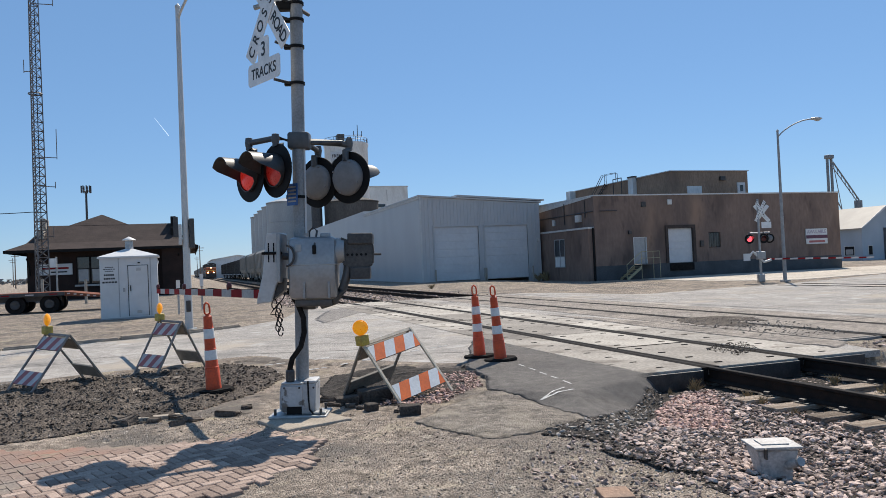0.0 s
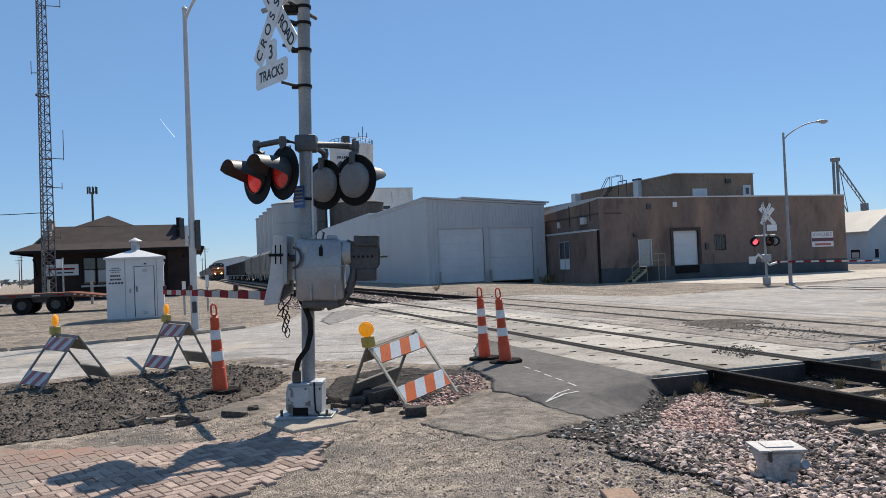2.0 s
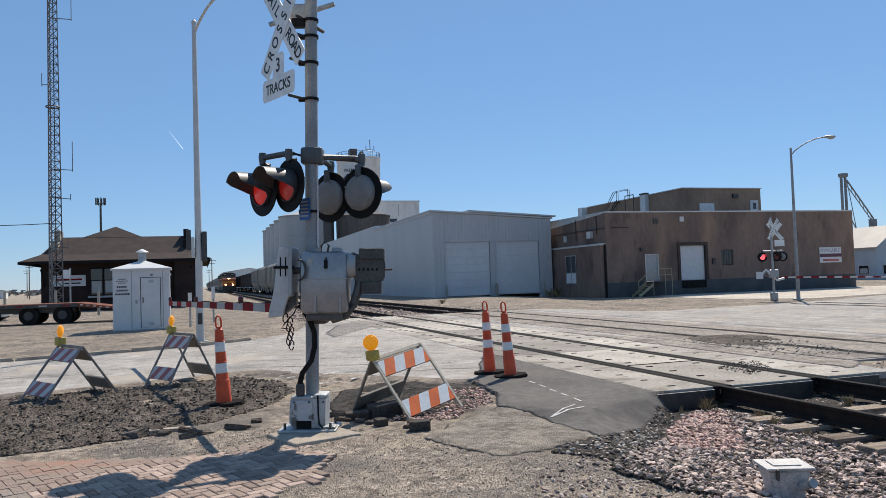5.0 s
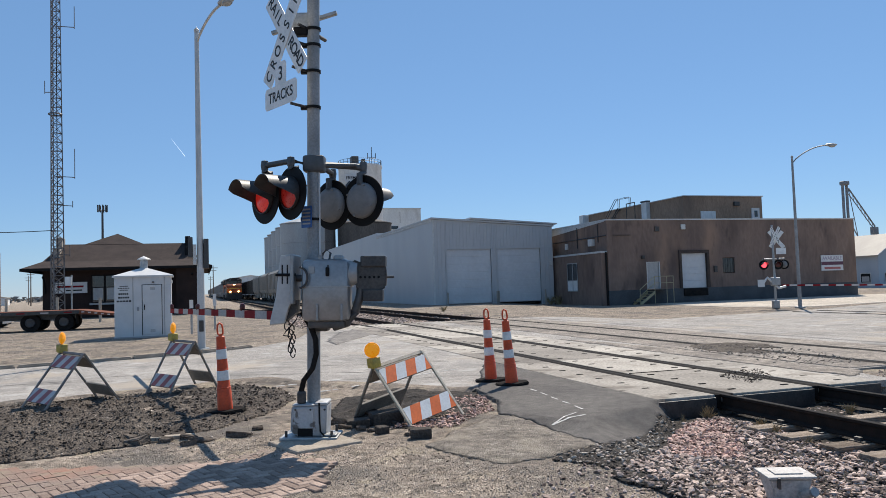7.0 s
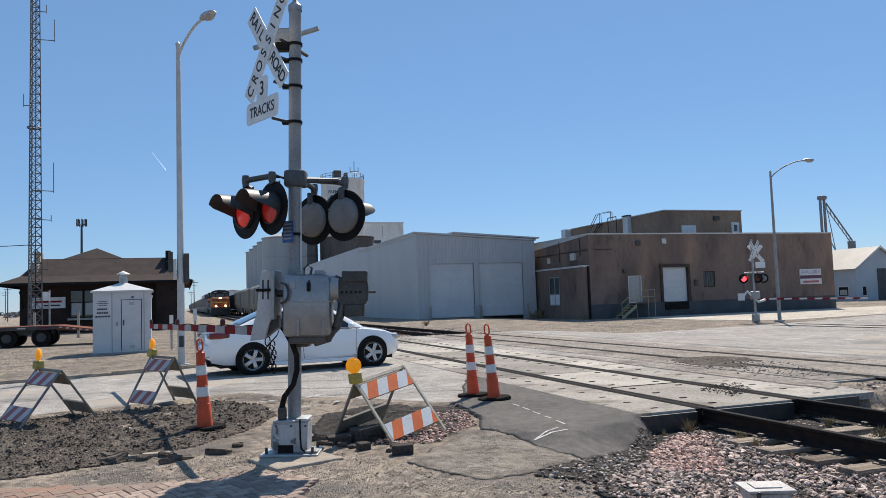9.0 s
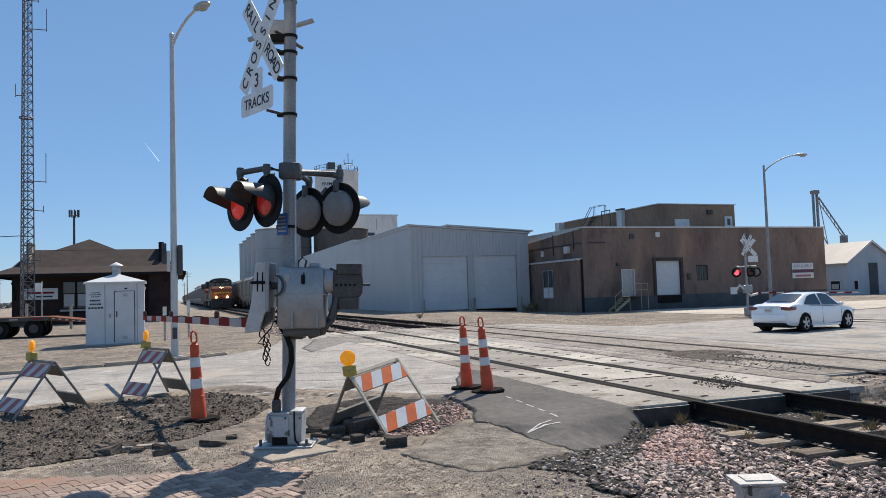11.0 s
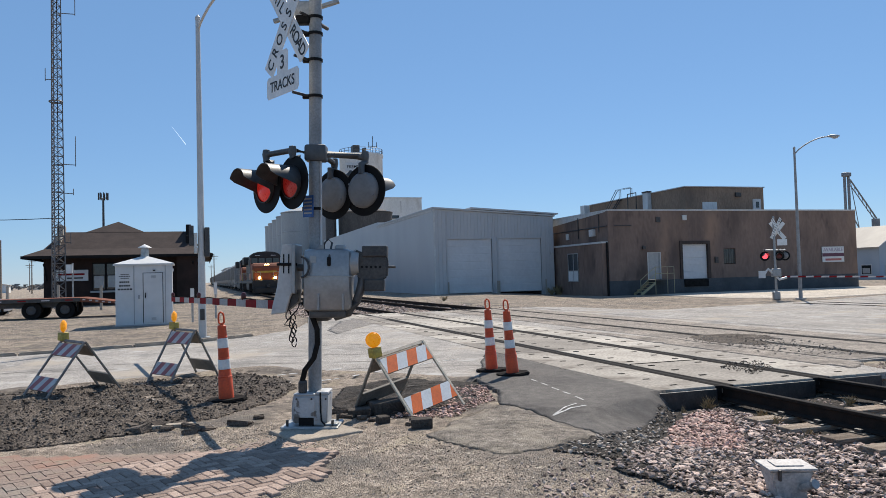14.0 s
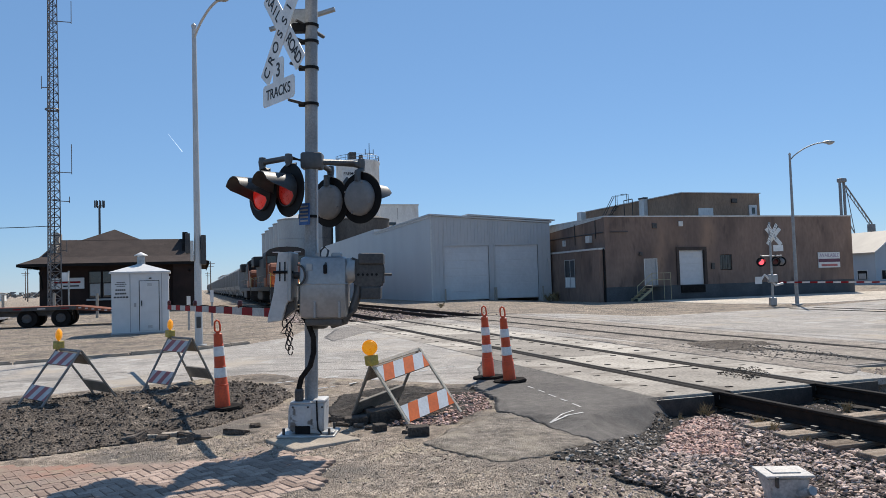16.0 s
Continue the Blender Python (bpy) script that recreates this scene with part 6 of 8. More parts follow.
def build_far_signal():
    s = thing("crossing_signal", pose(30.7, 35.0, -0.34, 0, 0, -TURN), "silver crossing signal across the tracks with lowered gate", "crossing signal")
    part("mast", rod(bmesh.new(), (0, 0, 0), (0, 0, 4.65), 0.07, 0.06, 14), ALU, s, smooth=True)
    part("base_box", box(bmesh.new(), -0.18, 0.18, -0.16, 0.16, -0.05, 0.42, 0.05), ALU, s)
    part("light_arm", rod(bmesh.new(), (-0.6, 0, 2.75), (0.6, 0, 2.75), 0.04, seg=8), GREYP, s)
    for x, az, ln in ((-0.58, 180, LENS_FAR), (0.22, 195, LAMPRED), (0.62, 40, LAMPRED)):
        signal_light(s, x, -0.06 if az > 90 else 0.1, 2.42, az, ln, 2.75)
    crossbuck(s, Matrix.Translation((0.1, -0.12, 4.05)) @ facing(150), True)
    crossbuck(s, Matrix.Translation((0.25, 0.1, 3.85)) @ facing(35), False)
    part("track_count_sign", box(bmesh.new(), 0.1, 0.65, -0.16, -0.15, 3.0, 3.35), WREFL, s)
    part("gate_mechanism", box(bmesh.new(), -0.3, 0.2, -0.35, -0.06, 1.25, 1.7, 0.05), ALU, s)
    part("arm_support", box(bmesh.new(), -1.05, -0.68, -0.3, -0.26, 1.2, 1.6), WPAINT, s)
    bm = bmesh.new()
    hose(bm, [(-0.7, -0.25, 1.45), (-0.5, -0.25, 1.7), (-0.2, -0.25, 1.4), (0.1, -0.25, 1.1), (0.5, -0.25, 1.2)], 0.07, 8)
    part("counterweight_arm", bm, WPAINT, s)
    arm = part("gate_arm", rod(bmesh.new(), (0.3, -0.185, 1.25), (6.3, -0.185, 1.09), 0.01, seg=6), GREYP, s, "red and white striped gate arm")
    for k in range(14):
        x0, x1 = 0.3 + k * 0.43, 0.3 + (k + 1) * 0.43
        part("stripe", box(bmesh.new(), x0, x1, -0.2, -0.17, 1.205 - 0.012 * k, 1.295 - 0.012 * k), MUTEDW if k % 2 else REDSHEET, arm)


build_far_signal()


# ---- tower, masts, trailer ----
def build_lattice_tower():
    t = thing("radio_tower", Matrix.Translation((-9.45, 58.0, -0.04)), "tall grey triangular lattice radio tower with antennas", "radio tower")
    H = 31.0

    def leg(k, z):
        r = 0.52 - 0.24 * z / H
        a = 2.1 * k + 0.35
        return Vector((r * math.cos(a), r * math.sin(a), z))

    for k in range(3):
        part("leg", rod(bmesh.new(), leg(k, 0), leg(k, H), 0.045, 0.03, 6), TOWERM, t)
    bm = bmesh.new()
    step = 0.62
    for i in range(int(H / step)):
        z = i * step
        for k in range(3):
            rod(bm, leg(k, z), leg((k + 1) % 3, z), 0.024, seg=4, cap=False)
            rod(bm, leg(k, z), leg((k + 1) % 3, z + step), 0.022, seg=4, cap=False)
            rod(bm, leg((k + 1) % 3, z), leg(k, z + step), 0.018, seg=4, cap=False)
    part("bracing", bm, TOWERM, t)["kind"] = "stuff"
    for z, ln, h in ((4.6, 0.9, 0.6), (8.0, 1.1, 0.25), (10.0, 1.25, 1.9), (15.9, -0.6, 0.7), (20.6, 1.3, 1.4), (22.6, 0.8, 0.4)):
        bm = bmesh.new()
        rod(bm, (0, 0, z), (ln, -0.3, z - 0.1), 0.03, seg=6)
        rod(bm, (ln, -0.3, z - 0.2), (ln, -0.3, z + h), 0.025, seg=6)
        part("antenna", bm, TOWERM, t)
    bm = bmesh.new()
    rod(bm, (0.1, 0, 0), (0.1, 0, H - 1), 0.03, seg=6)
    part("feed_cable", bm, DARK, t)
    part("clamp_band", lathe(bmesh.new(), [(0.44, 14.3), (0.47, 14.35), (0.44, 14.4)], 16), TOWERM, t)
    part("equipment_box", box(bmesh.new(), 0.6, 1.0, -0.5, -0.1, 2.4, 3.0), MILLW, t)
    part("side_post", rod(bmesh.new(), (1.0, -0.3, 0), (1.0, -0.3, 3.1), 0.06, seg=8), GALV, t)


build_lattice_tower()


def build_cell_mast():
    t = thing("cell_mast", Matrix.Translation((-20.8, 186, 0)), "slim dark cell mast with a crown of antennas", "mast")
    part("pole", rod(bmesh.new(), (0, 0, 0), (0, 0, 21), 0.34, 0.22, 10), STEEL_D, t)
    bm = bmesh.new()
    for k in range(9):
        a = 2 * math.pi * k / 9
        x, y = 1.0 * math.cos(a), 1.0 * math.sin(a)
        box(bm, x - 0.12, x + 0.12, y - 0.08, y + 0.08, 20.7, 22.3)
        rod(bm, (0, 0, 21), (x, y, 21.2), 0.06, seg=5)
    part("antenna_crown", bm, STEEL_D, t)


build_cell_mast()


def build_utility_pole(x, y, h, arm, label="weathered wooden utility pole with a crossarm"):
    t = thing("utility_pole", Matrix.Translation((x, y, -0.2)), label, "utility pole", "utility poles along the tracks")
    part("pole", rod(bmesh.new(), (0, 0, 0), (0, 0, h), 0.15, 0.1, 8), TIE, t)
    if arm:
        part("crossarm", box(bmesh.new(), -1.1, 1.1, -0.06, 0.06, h - 0.7, h - 0.55), TIE, t)
        part("crossarm", box(bmesh.new(), -0.8, 0.8, -0.06, 0.06, h - 1.4, h - 1.28), TIE, t)


build_utility_pole(3.2, 205, 9.0, True)
build_utility_pole(-20.5, 92, 6.8, False, "bare wooden pole on the lot")
build_utility_pole(-38, 200, 9.0, True)
build_utility_pole(-50, 260, 9.0, True)
build_utility_pole(4.0, 330, 9.0, True)


def build_wire(a, b, sag, label):
    a, b = Vector(a), Vector(b)
    bm = hose(bmesh.new(), [a.lerp(b, t) - Vector((0, 0, sag * 4 * t * (1 - t))) for t in np.linspace(0, 1, 14)], 0.025, 4)
    w = thing("overhead_wire", Matrix(), label, "wire")
    part("wire", bm, DARK, w)


build_wire((-9.5, 58, 6.2), (-30, 60, 7.6), 0.6, "thin dark overhead wire running to the tower")
build_wire((-20.5, 92, 6.5), (-60, 100, 7.5), 0.6, "thin dark overhead wire over the lot")


def build_trailer():
    t = thing("flatbed_trailer", pose(-5.5, 39.3, 0, 0, 0, -2), "low flatbed trailer with red-brown deck and ramps", "trailer")
    part("deck", box(bmesh.new(), -11, 0, 0, 2.4, 0.78, 0.92, 0.01), WOODR, t, "red-brown plank deck")
    part("side_rail", box(bmesh.new(), -11, 0.05, -0.06, 0.0, 0.74, 0.9, 0.008), STEEL_D, t)
    for k in range(11):
        part("reflector", box(bmesh.new(), -10.6 + k, -10.25 + k, -0.07, -0.061, 0.8, 0.85), MUTEDW if k % 2 else REDSHEET, t)
    bm = bmesh.new()
    for y in (0.5, 1.9):
        box(bm, -11, -0.2, y - 0.08, y + 0.08, 0.5, 0.78)
    part("frame", bm, STEEL_D, t)
    bm = bmesh.new()
    prism(bm, [(0.0, 0.92), (2.1, 0.62), (2.1, 0.55), (0.0, 0.72)], pose(0, 1.2, 0, 90, 0, 0), 2.4)
    rp = part("ramp", bm, WOODR, t, "sloping rear ramp")
    for k in range(7):
        part("ramp_cleat", box(bmesh.new(), 0.15 + 0.28 * k, 0.27 + 0.28 * k, -0.03, -0.001, 0.79 - 0.04 * k, 0.85 - 0.04 * k), MUTEDW, rp)
    for x in (-2.05, -0.62):
        for y in (0.08, 1.75):
            w = part("wheel", rod(bmesh.new(), (x, y, 0.38), (x, y + 0.5, 0.38), 0.42, seg=24), RUBBER, t, "dark trailer tyre", smooth=True)
            part("rim", lathe(bmesh.new(), [(0.22, 0.0), (0.2, 0.05), (0.08, 0.06), (0.0, 0.02)], 18, Matrix.Translation((x, y - 0.01, 0.38)) @ pose(0, 0, 0, 90, 0, 0)), STEEL_D, w, smooth=True)
    part("landing_leg", box(bmesh.new(), -8.0, -7.8, 0.3, 0.5, -0.02, 0.8), STEEL_D, t)
    part("mud_flap", box(bmesh.new(), -0.12, -0.08, 0.1, 0.6, 0.25, 0.75), RUBBER, t)


build_trailer()
for i, (x, y, h) in enumerate(((-10.8, 50, 1.6), (-8.2, 50.5, 1.6), (-5.9, 51, 1.5), (-15.2, 52, 1.6), (-14.6, 52, 1.6), (-12.9, 53, 1.7))):
    p = thing("bollard_post", Matrix.Translation((x, y, -0.04)), "tan steel guard post on the lot", "post", "guard posts by the depot")
    part("post", rod(bmesh.new(), (0, 0, 0), (0, 0, h), 0.08, seg=10), TANROOF, p)
for x, y, h in ((-0.35, 30.6, 1.3), (0.55, 33.5, 1.5)):
    p = thing("marker_post", Matrix.Translation((x, y, -0.04)), "slim pale marker post beside the cabinet", "post", "marker posts")
    part("post", box(bmesh.new(), -0.04, 0.04, -0.02, 0.02, 0, h), GALV, p)
    part("plate", box(bmesh.new(), -0.07, 0.07, -0.03, -0.021, h - 0.5, h), WPAINT, p)


# ---- elevator, bins, mill ----
def build_bin(x, y, r, h, label, material, ring):
    b = thing("grain_bin", Matrix.Translation((x, y, 0)), label, "grain bin", "row of grain bins")
    prof = [(r, -0.3)]
    n = int(h / ring)
    for k in range(1, n + 1):
        z = h * k / n
        prof += [(r, z - 0.12), (r + 0.05, z - 0.06), (r, z)]
    part("wall", lathe(bmesh.new(), prof, 40), material, b, smooth=True)
    part("roof", lathe(bmesh.new(), [(r + 0.1, h), (r + 0.1, h + 0.15), (r * 0.12, h + r * 0.28), (0, h + r * 0.3)], 40), material, b, smooth=True)
    return b


for k in range(5):
    build_bin(18.3, 140 + 9.0 * k, 4.35, 13.6, "pale grey banded grain bin beside the tracks", BIN, 3.4)
_b = bmesh.new()
hose(_b, [(20.5, 136, 13.8), (24, 138, 18.0), (27, 140, 21.5)], 0.35, 8)
tagged(part("grain_spout", _b, STEEL_D), "dark sloping grain spout over the bins", "grain spout")


def build_elevator():
    e = building("grain_elevator", 30.2, 146.0, "tall pale round grain elevator tank with roof gear")
    part("tank", lathe(bmesh.new(), [(4.2, -0.3), (4.2, 24.8), (4.35, 25.0), (4.35, 25.5), (0, 25.8)], 48), MILLW, e, smooth=True)
    bm = bmesh.new()
    for z in (26.0, 26.5):
        for k in range(24):
            a, b = 2 * math.pi * k / 24, 2 * math.pi * (k + 1) / 24
            rod(bm, (4.2 * math.cos(a), 4.2 * math.sin(a), z), (4.2 * math.cos(b), 4.2 * math.sin(b), z), 0.04, seg=4)
    for k in range(24):
        a = 2 * math.pi * k / 24
        rod(bm, (4.2 * math.cos(a), 4.2 * math.sin(a), 25.4), (4.2 * math.cos(a), 4.2 * math.sin(a), 26.5), 0.04, seg=4)
    part("roof_railing", bm, STEEL_D, e)
    part("head_house", box(bmesh.new(), -1.8, -0.4, -1, 1, 25.5, 27.4, 0.1), STEEL_D, e)
    part("motor", box(bmesh.new(), 0.2, 0.9, -1, 0, 25.5, 26.9, 0.1), STEEL_D, e)
    bm = bmesh.new()
    rod(bm, (2.4, 0, 25.5), (2.4, 0, 29.4), 0.07, seg=5)
    for x, z in ((1.6, 27.6), (3.2, 27.6)):
        rod(bm, (x, 0, z - 0.5), (x, 0, z + 0.6), 0.07, seg=5)
    rod(bm, (1.6, 0, 27.4), (3.2, 0, 27.4), 0.06, seg=5)
    part("antenna", bm, STEEL_D, e)
    a = radians(-112)
    m = pose(4.32 * math.cos(a), 4.32 * math.sin(a), 22.7, 90, 0, math.degrees(a) + 90)
    bm = bmesh.new()
    prism(bm, [(-2.2, -0.8), (2.0, -0.8), (2.0, 0.8), (-2.2, 0.8)], m, 0.1)
    sg = part("name_board", bm, WPAINT, e, "white name board")
    words("lettering", "FREMONT", 0.82, m @ pose(-0.1, 0.0, 0.07), LETTER, sg, 0.02)


build_elevator()
build_bin(27.0, 128, 4.6, 12.5, "brownish round storage tank below the elevator", TANKT, 4.2)
build_bin(20.8, 126.5, 0.9, 14.5, "dark slim leg beside the storage tank", STEEL_D, 4.2)


def build_mill():
    m = building("mill_building", 34.0, 160.0, "pale flat-roofed mill building with slit windows")
    bm = box(bmesh.new(), 0, 12.4, 0, 14, -0.3, 18.6)
    part("wall", bm, MILLW, m)
    part("roof_edge", box(bmesh.new(), -0.1, 12.5, -0.1, 14.1, 18.6, 18.85), TRIMW, m)
    for x in (1.8, 5.0):
        part("window", box(bmesh.new(), x, x + 2.2, -0.06, -0.01, 14.2, 14.9), TINT, m)
    part("roof_crack", box(bmesh.new(), 7.6, 7.75, -0.03, -0.005, 15.5, 18.0), GREYP, m)


build_mill()


FARSTEEL = mat("hazy_grey_steel", (0.24, 0.25, 0.26), (0.18, 0.19, 0.2), 1, 0.6, 0.3)


def build_far_leg():
    e = building("bucket_elevator", 105.0, 102.0, "distant bucket elevator leg with sloping spouts")
    for x in (-0.4, 0.45):
        part("leg_casing", box(bmesh.new(), x - 0.12, x + 0.12, -0.2, 0.2, -0.3, 16.6), FARSTEEL, e)
    part("leg_head", box(bmesh.new(), -0.62, 0.7, -0.5, 0.5, 16.5, 17.2, 0.15), FARSTEEL, e)
    bm = bmesh.new()
    rod(bm, (0.8, 0, 16), (6.2, 0, 9.4), 0.13, seg=6)
    rod(bm, (0.8, 0, 15.0), (6.2, 0, 8.6), 0.08, seg=6)
    rod(bm, (0.8, 0, 16), (3.2, 0, 3.0), 0.07, seg=6)
    rod(bm, (0.9, 0, 10), (2.6, 0, 7.2), 0.1, seg=6)
    part("spout", bm, FARSTEEL, e)
    bm = bmesh.new()
    for k in range(6):
        rod(bm, (1.6 + 0.8 * k, 0, 15.0 - 1.0 * k), (1.9 + 0.8 * k, 0, 13.6 - 1.0 * k), 0.06, seg=4)
    box(bm, 5.5, 6.5, -0.4, 0.4, 8.0, 9.3)
    part("spout_bracing", bm, FARSTEEL, e)


build_far_leg()


# ---- far distance: low trees, sheds ----
def build_far_trees():
    rng = random.Random(11)
    vs, fs = [], []
    for k in range(700):
        x = rng.uniform(-420, -70)
        y = rng.uniform(420, 520)
        s = rng.uniform(0.6, 1.6)
        z = rng.uniform(0.3, 2.6)
        o = len(vs)
        for q in range(8):
            vs.append((x + rng.uniform(-s, s) * 1.5, y + rng.uniform(-s, s), max(-0.1, z + rng.uniform(-s, s))))
        for q in range(8):
            fs.append((o + q, o + (q + 1) % 8, o + (q + 3) % 8))
    me = bpy.data.meshes.new("far_trees")
    me.from_pydata(vs, [], fs)
    me.materials.append(mat("bare_far_trees", (0.24, 0.235, 0.225), (0.2, 0.195, 0.19), 0.1, 0.95))
    tagged(new("far_trees", me), "hazy line of bare trees on the plain", "trees", kind="stuff")


build_far_trees()
for x, y, w, h in ((-70, 260, 14, 2.2), (-95, 300, 22, 2.6)):
    gable_house("far_shed", x, y, 8, w, 8, h, h + 1.2, MILLW, TANROOF, "small pale shed on the far lot")


# thin white trail of an aeroplane high over the plain; a glow imitates its sunlit white
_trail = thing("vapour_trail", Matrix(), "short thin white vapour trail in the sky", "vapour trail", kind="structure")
part("trail", rod(bmesh.new(), (-94.4, 2942.5, 578.1), (-46.4, 2955.4, 514.8), 0.3, 1.3, 8), glow("glowing_vapour", (0.62, 0.76, 0.95), 0.8), _trail)


# ---- junction box, paver plate, rubble, pavers ----
BOXGREY = mat("weathered_box_paint", (0.52, 0.49, 0.46), (0.42, 0.39, 0.365), 8, 0.65, bump=0.15, vary=0.3, spots=((0.28, 0.25, 0.22), 9, 0.58, 0.75))


def build_junction_box():
    j = thing("junction_box", pose(3.81, 4.33, -0.1, 0, 0, -TURN - 2) @ Matrix.Diagonal((0.86, 0.86, 0.86, 1)), "grey cast junction box standing in ballast", "junction box")
    bm = bmesh.new()
    rings = []
    for w, d, z in ((0.115, 0.10, -0.16), (0.125, 0.11, 0.06), (0.16, 0.14, 0.19), (0.16, 0.14, 0.215)):
        rings.append([bm.verts.new(p) for p in ((-w, -d, z), (w, -d, z), (w, d, z), (-w, d, z))])
    for a, b in zip(rings, rings[1:]):
        for i in range(4):
            bm.faces.new((a[i], a[(i + 1) % 4], b[(i + 1) % 4], b[i]))
    bm.faces.new(rings[0][::-1])
    bm.faces.new(rings[-1])
    bmesh.ops.bevel(bm, geom=list(bm.edges), offset=0.012, segments=2, affect="EDGES")
    part("case", bm, BOXGREY, j, smooth=True)
    bm = box(bmesh.new(), -0.19, 0.19, -0.165, 0.165, 0.218, 0.24, 0.009)
    lid = part("lid", bm, BOXGREY, j, "flat pale lid", smooth=True)
    part("lid_ridge", box(bmesh.new(), -0.11, 0.11, -0.09, 0.09, 0.2405, 0.25, 0.004), BOXGREY, lid)
    part("clasp", box(bmesh.new(), -0.12, -0.1, -0.19, -0.15, 0.15, 0.235, 0.004), STEEL_D, j)
    part("pipe_stub", rod(bmesh.new(), (0.08, -0.11, 0.08), (0.125, -0.24, 0.14), 0.033, seg=14), BOXGREY, j, smooth=True)
    part("pipe_plug", rod(bmesh.new(), (0.12, -0.225, 0.134), (0.128, -0.25, 0.145), 0.036, seg=12), GALV, j)


build_junction_box()
_t = thing("loose_paver", pose(2.45, 4.15, -0.035, 2, 1, -14), "loose square pinkish paver lying on gravel", "paver")
part("paver", box(bmesh.new(), -0.1, 0.1, -0.1, 0.1, -0.02, 0.035, 0.008), mat("pinkish_paver", (0.36, 0.24, 0.17), (0.3, 0.21, 0.16), 6, 0.9, bump=0.4), _t)


def build_rubble():
    """Broken paving blocks round the pit and at the edge of the dug strip."""
    rng = random.Random(21)
    spots = [(-1.36, 8.55, 0.22), (-1.22, 8.2, 0.2), (-1.05, 8.1, 0.13), (-0.95, 8.42, 0.14), (-0.93, 8.0, 0.11), (-0.72, 8.4, 0.14), (-0.44, 7.85, 0.2), (-0.52, 7.7, 0.1), (-1.0, 8.95, 0.3), (-0.7, 9.05, 0.26), (-1.55, 8.35, 0.15), (-0.8, 8.75, 0.24),
             (-3.45, 8.0, 0.26), (-3.15, 7.9, 0.24), (-2.8, 7.85, 0.2), (-2.6, 7.75, 0.22), (-2.32, 8.0, 0.3), (-2.7, 7.55, 0.18), (-3.0, 7.75, 0.16), (-2.2, 8.3, 0.14), (-3.3, 7.75, 0.3)]
    spots = [(x, y, s * 0.78) for x, y, s in spots]
    dark = mat("broken_block", (0.09, 0.077, 0.067), (0.16, 0.135, 0.115), 5, 0.95, bump=0.8, fine=50, vary=0.4, island="object")
    for x, y, s in spots:
        px_, py_ = at(x, y)
        t = thing("rubble_block", pose(px_, py_, ground_z(px_, py_) + 0.018, rng.uniform(-14, 14), rng.uniform(-14, 14), rng.uniform(-70, 40)), "broken dark paving block lying by the works", "rubble", "broken blocks by the works")
        bm = box(bmesh.new(), -s / 2, s / 2, -s * 0.32, s * 0.32, -0.03, 0.015 + 0.1 * s * rng.random(), 0.01)
        for v in bm.verts:
            v.co += Vector((rng.uniform(-1, 1), rng.uniform(-1, 1), rng.uniform(-1, 1))) * 0.01
        part("block", bm, dark, t)


build_rubble()
_t = thing("edging_strip", pose(-0.31, 8.44, ground_z(-0.31, 8.44), 0, 1, 4), "pale broken concrete edging strip beside the dug soil", "edging")
_bm = box(bmesh.new(), -0.22, 0.22, -0.05, 0.05, -0.03, 0.035, 0.012)
part("strip", _bm, SLABC, _t)
for _x, _y, _w, _d, _h, _turn in ((1.93, 8.28, 0.36, 0.2, 0.15, 4), (1.6, 8.2, 0.24, 0.16, 0.09, -12), (1.75, 7.72, 0.12, 0.12, 0.08, 8), (2.05, 7.3, 0.21, 0.12, 0.1, -14)):
    _t = thing("rubble_block", pose(_x, _y, ground_z(_x, _y), 3, -2, _turn), "dark broken kerb piece lying by the pit", "rubble", "broken blocks by the works")
    _bm = box(bmesh.new(), -_w / 2, _w / 2, -_d / 2, _d / 2, -0.03, _h, 0.014)
    for _v in _bm.verts:
        _v.co += 0.012 * noise.noise_vector(_v.co * 9 + Vector((_x, _y, 0)))
    part("block", _bm, mat("dark_kerb_piece", (0.1, 0.085, 0.073), (0.06, 0.052, 0.046), 5, 0.95, bump=0.8, fine=40, vary=0.4), _t)


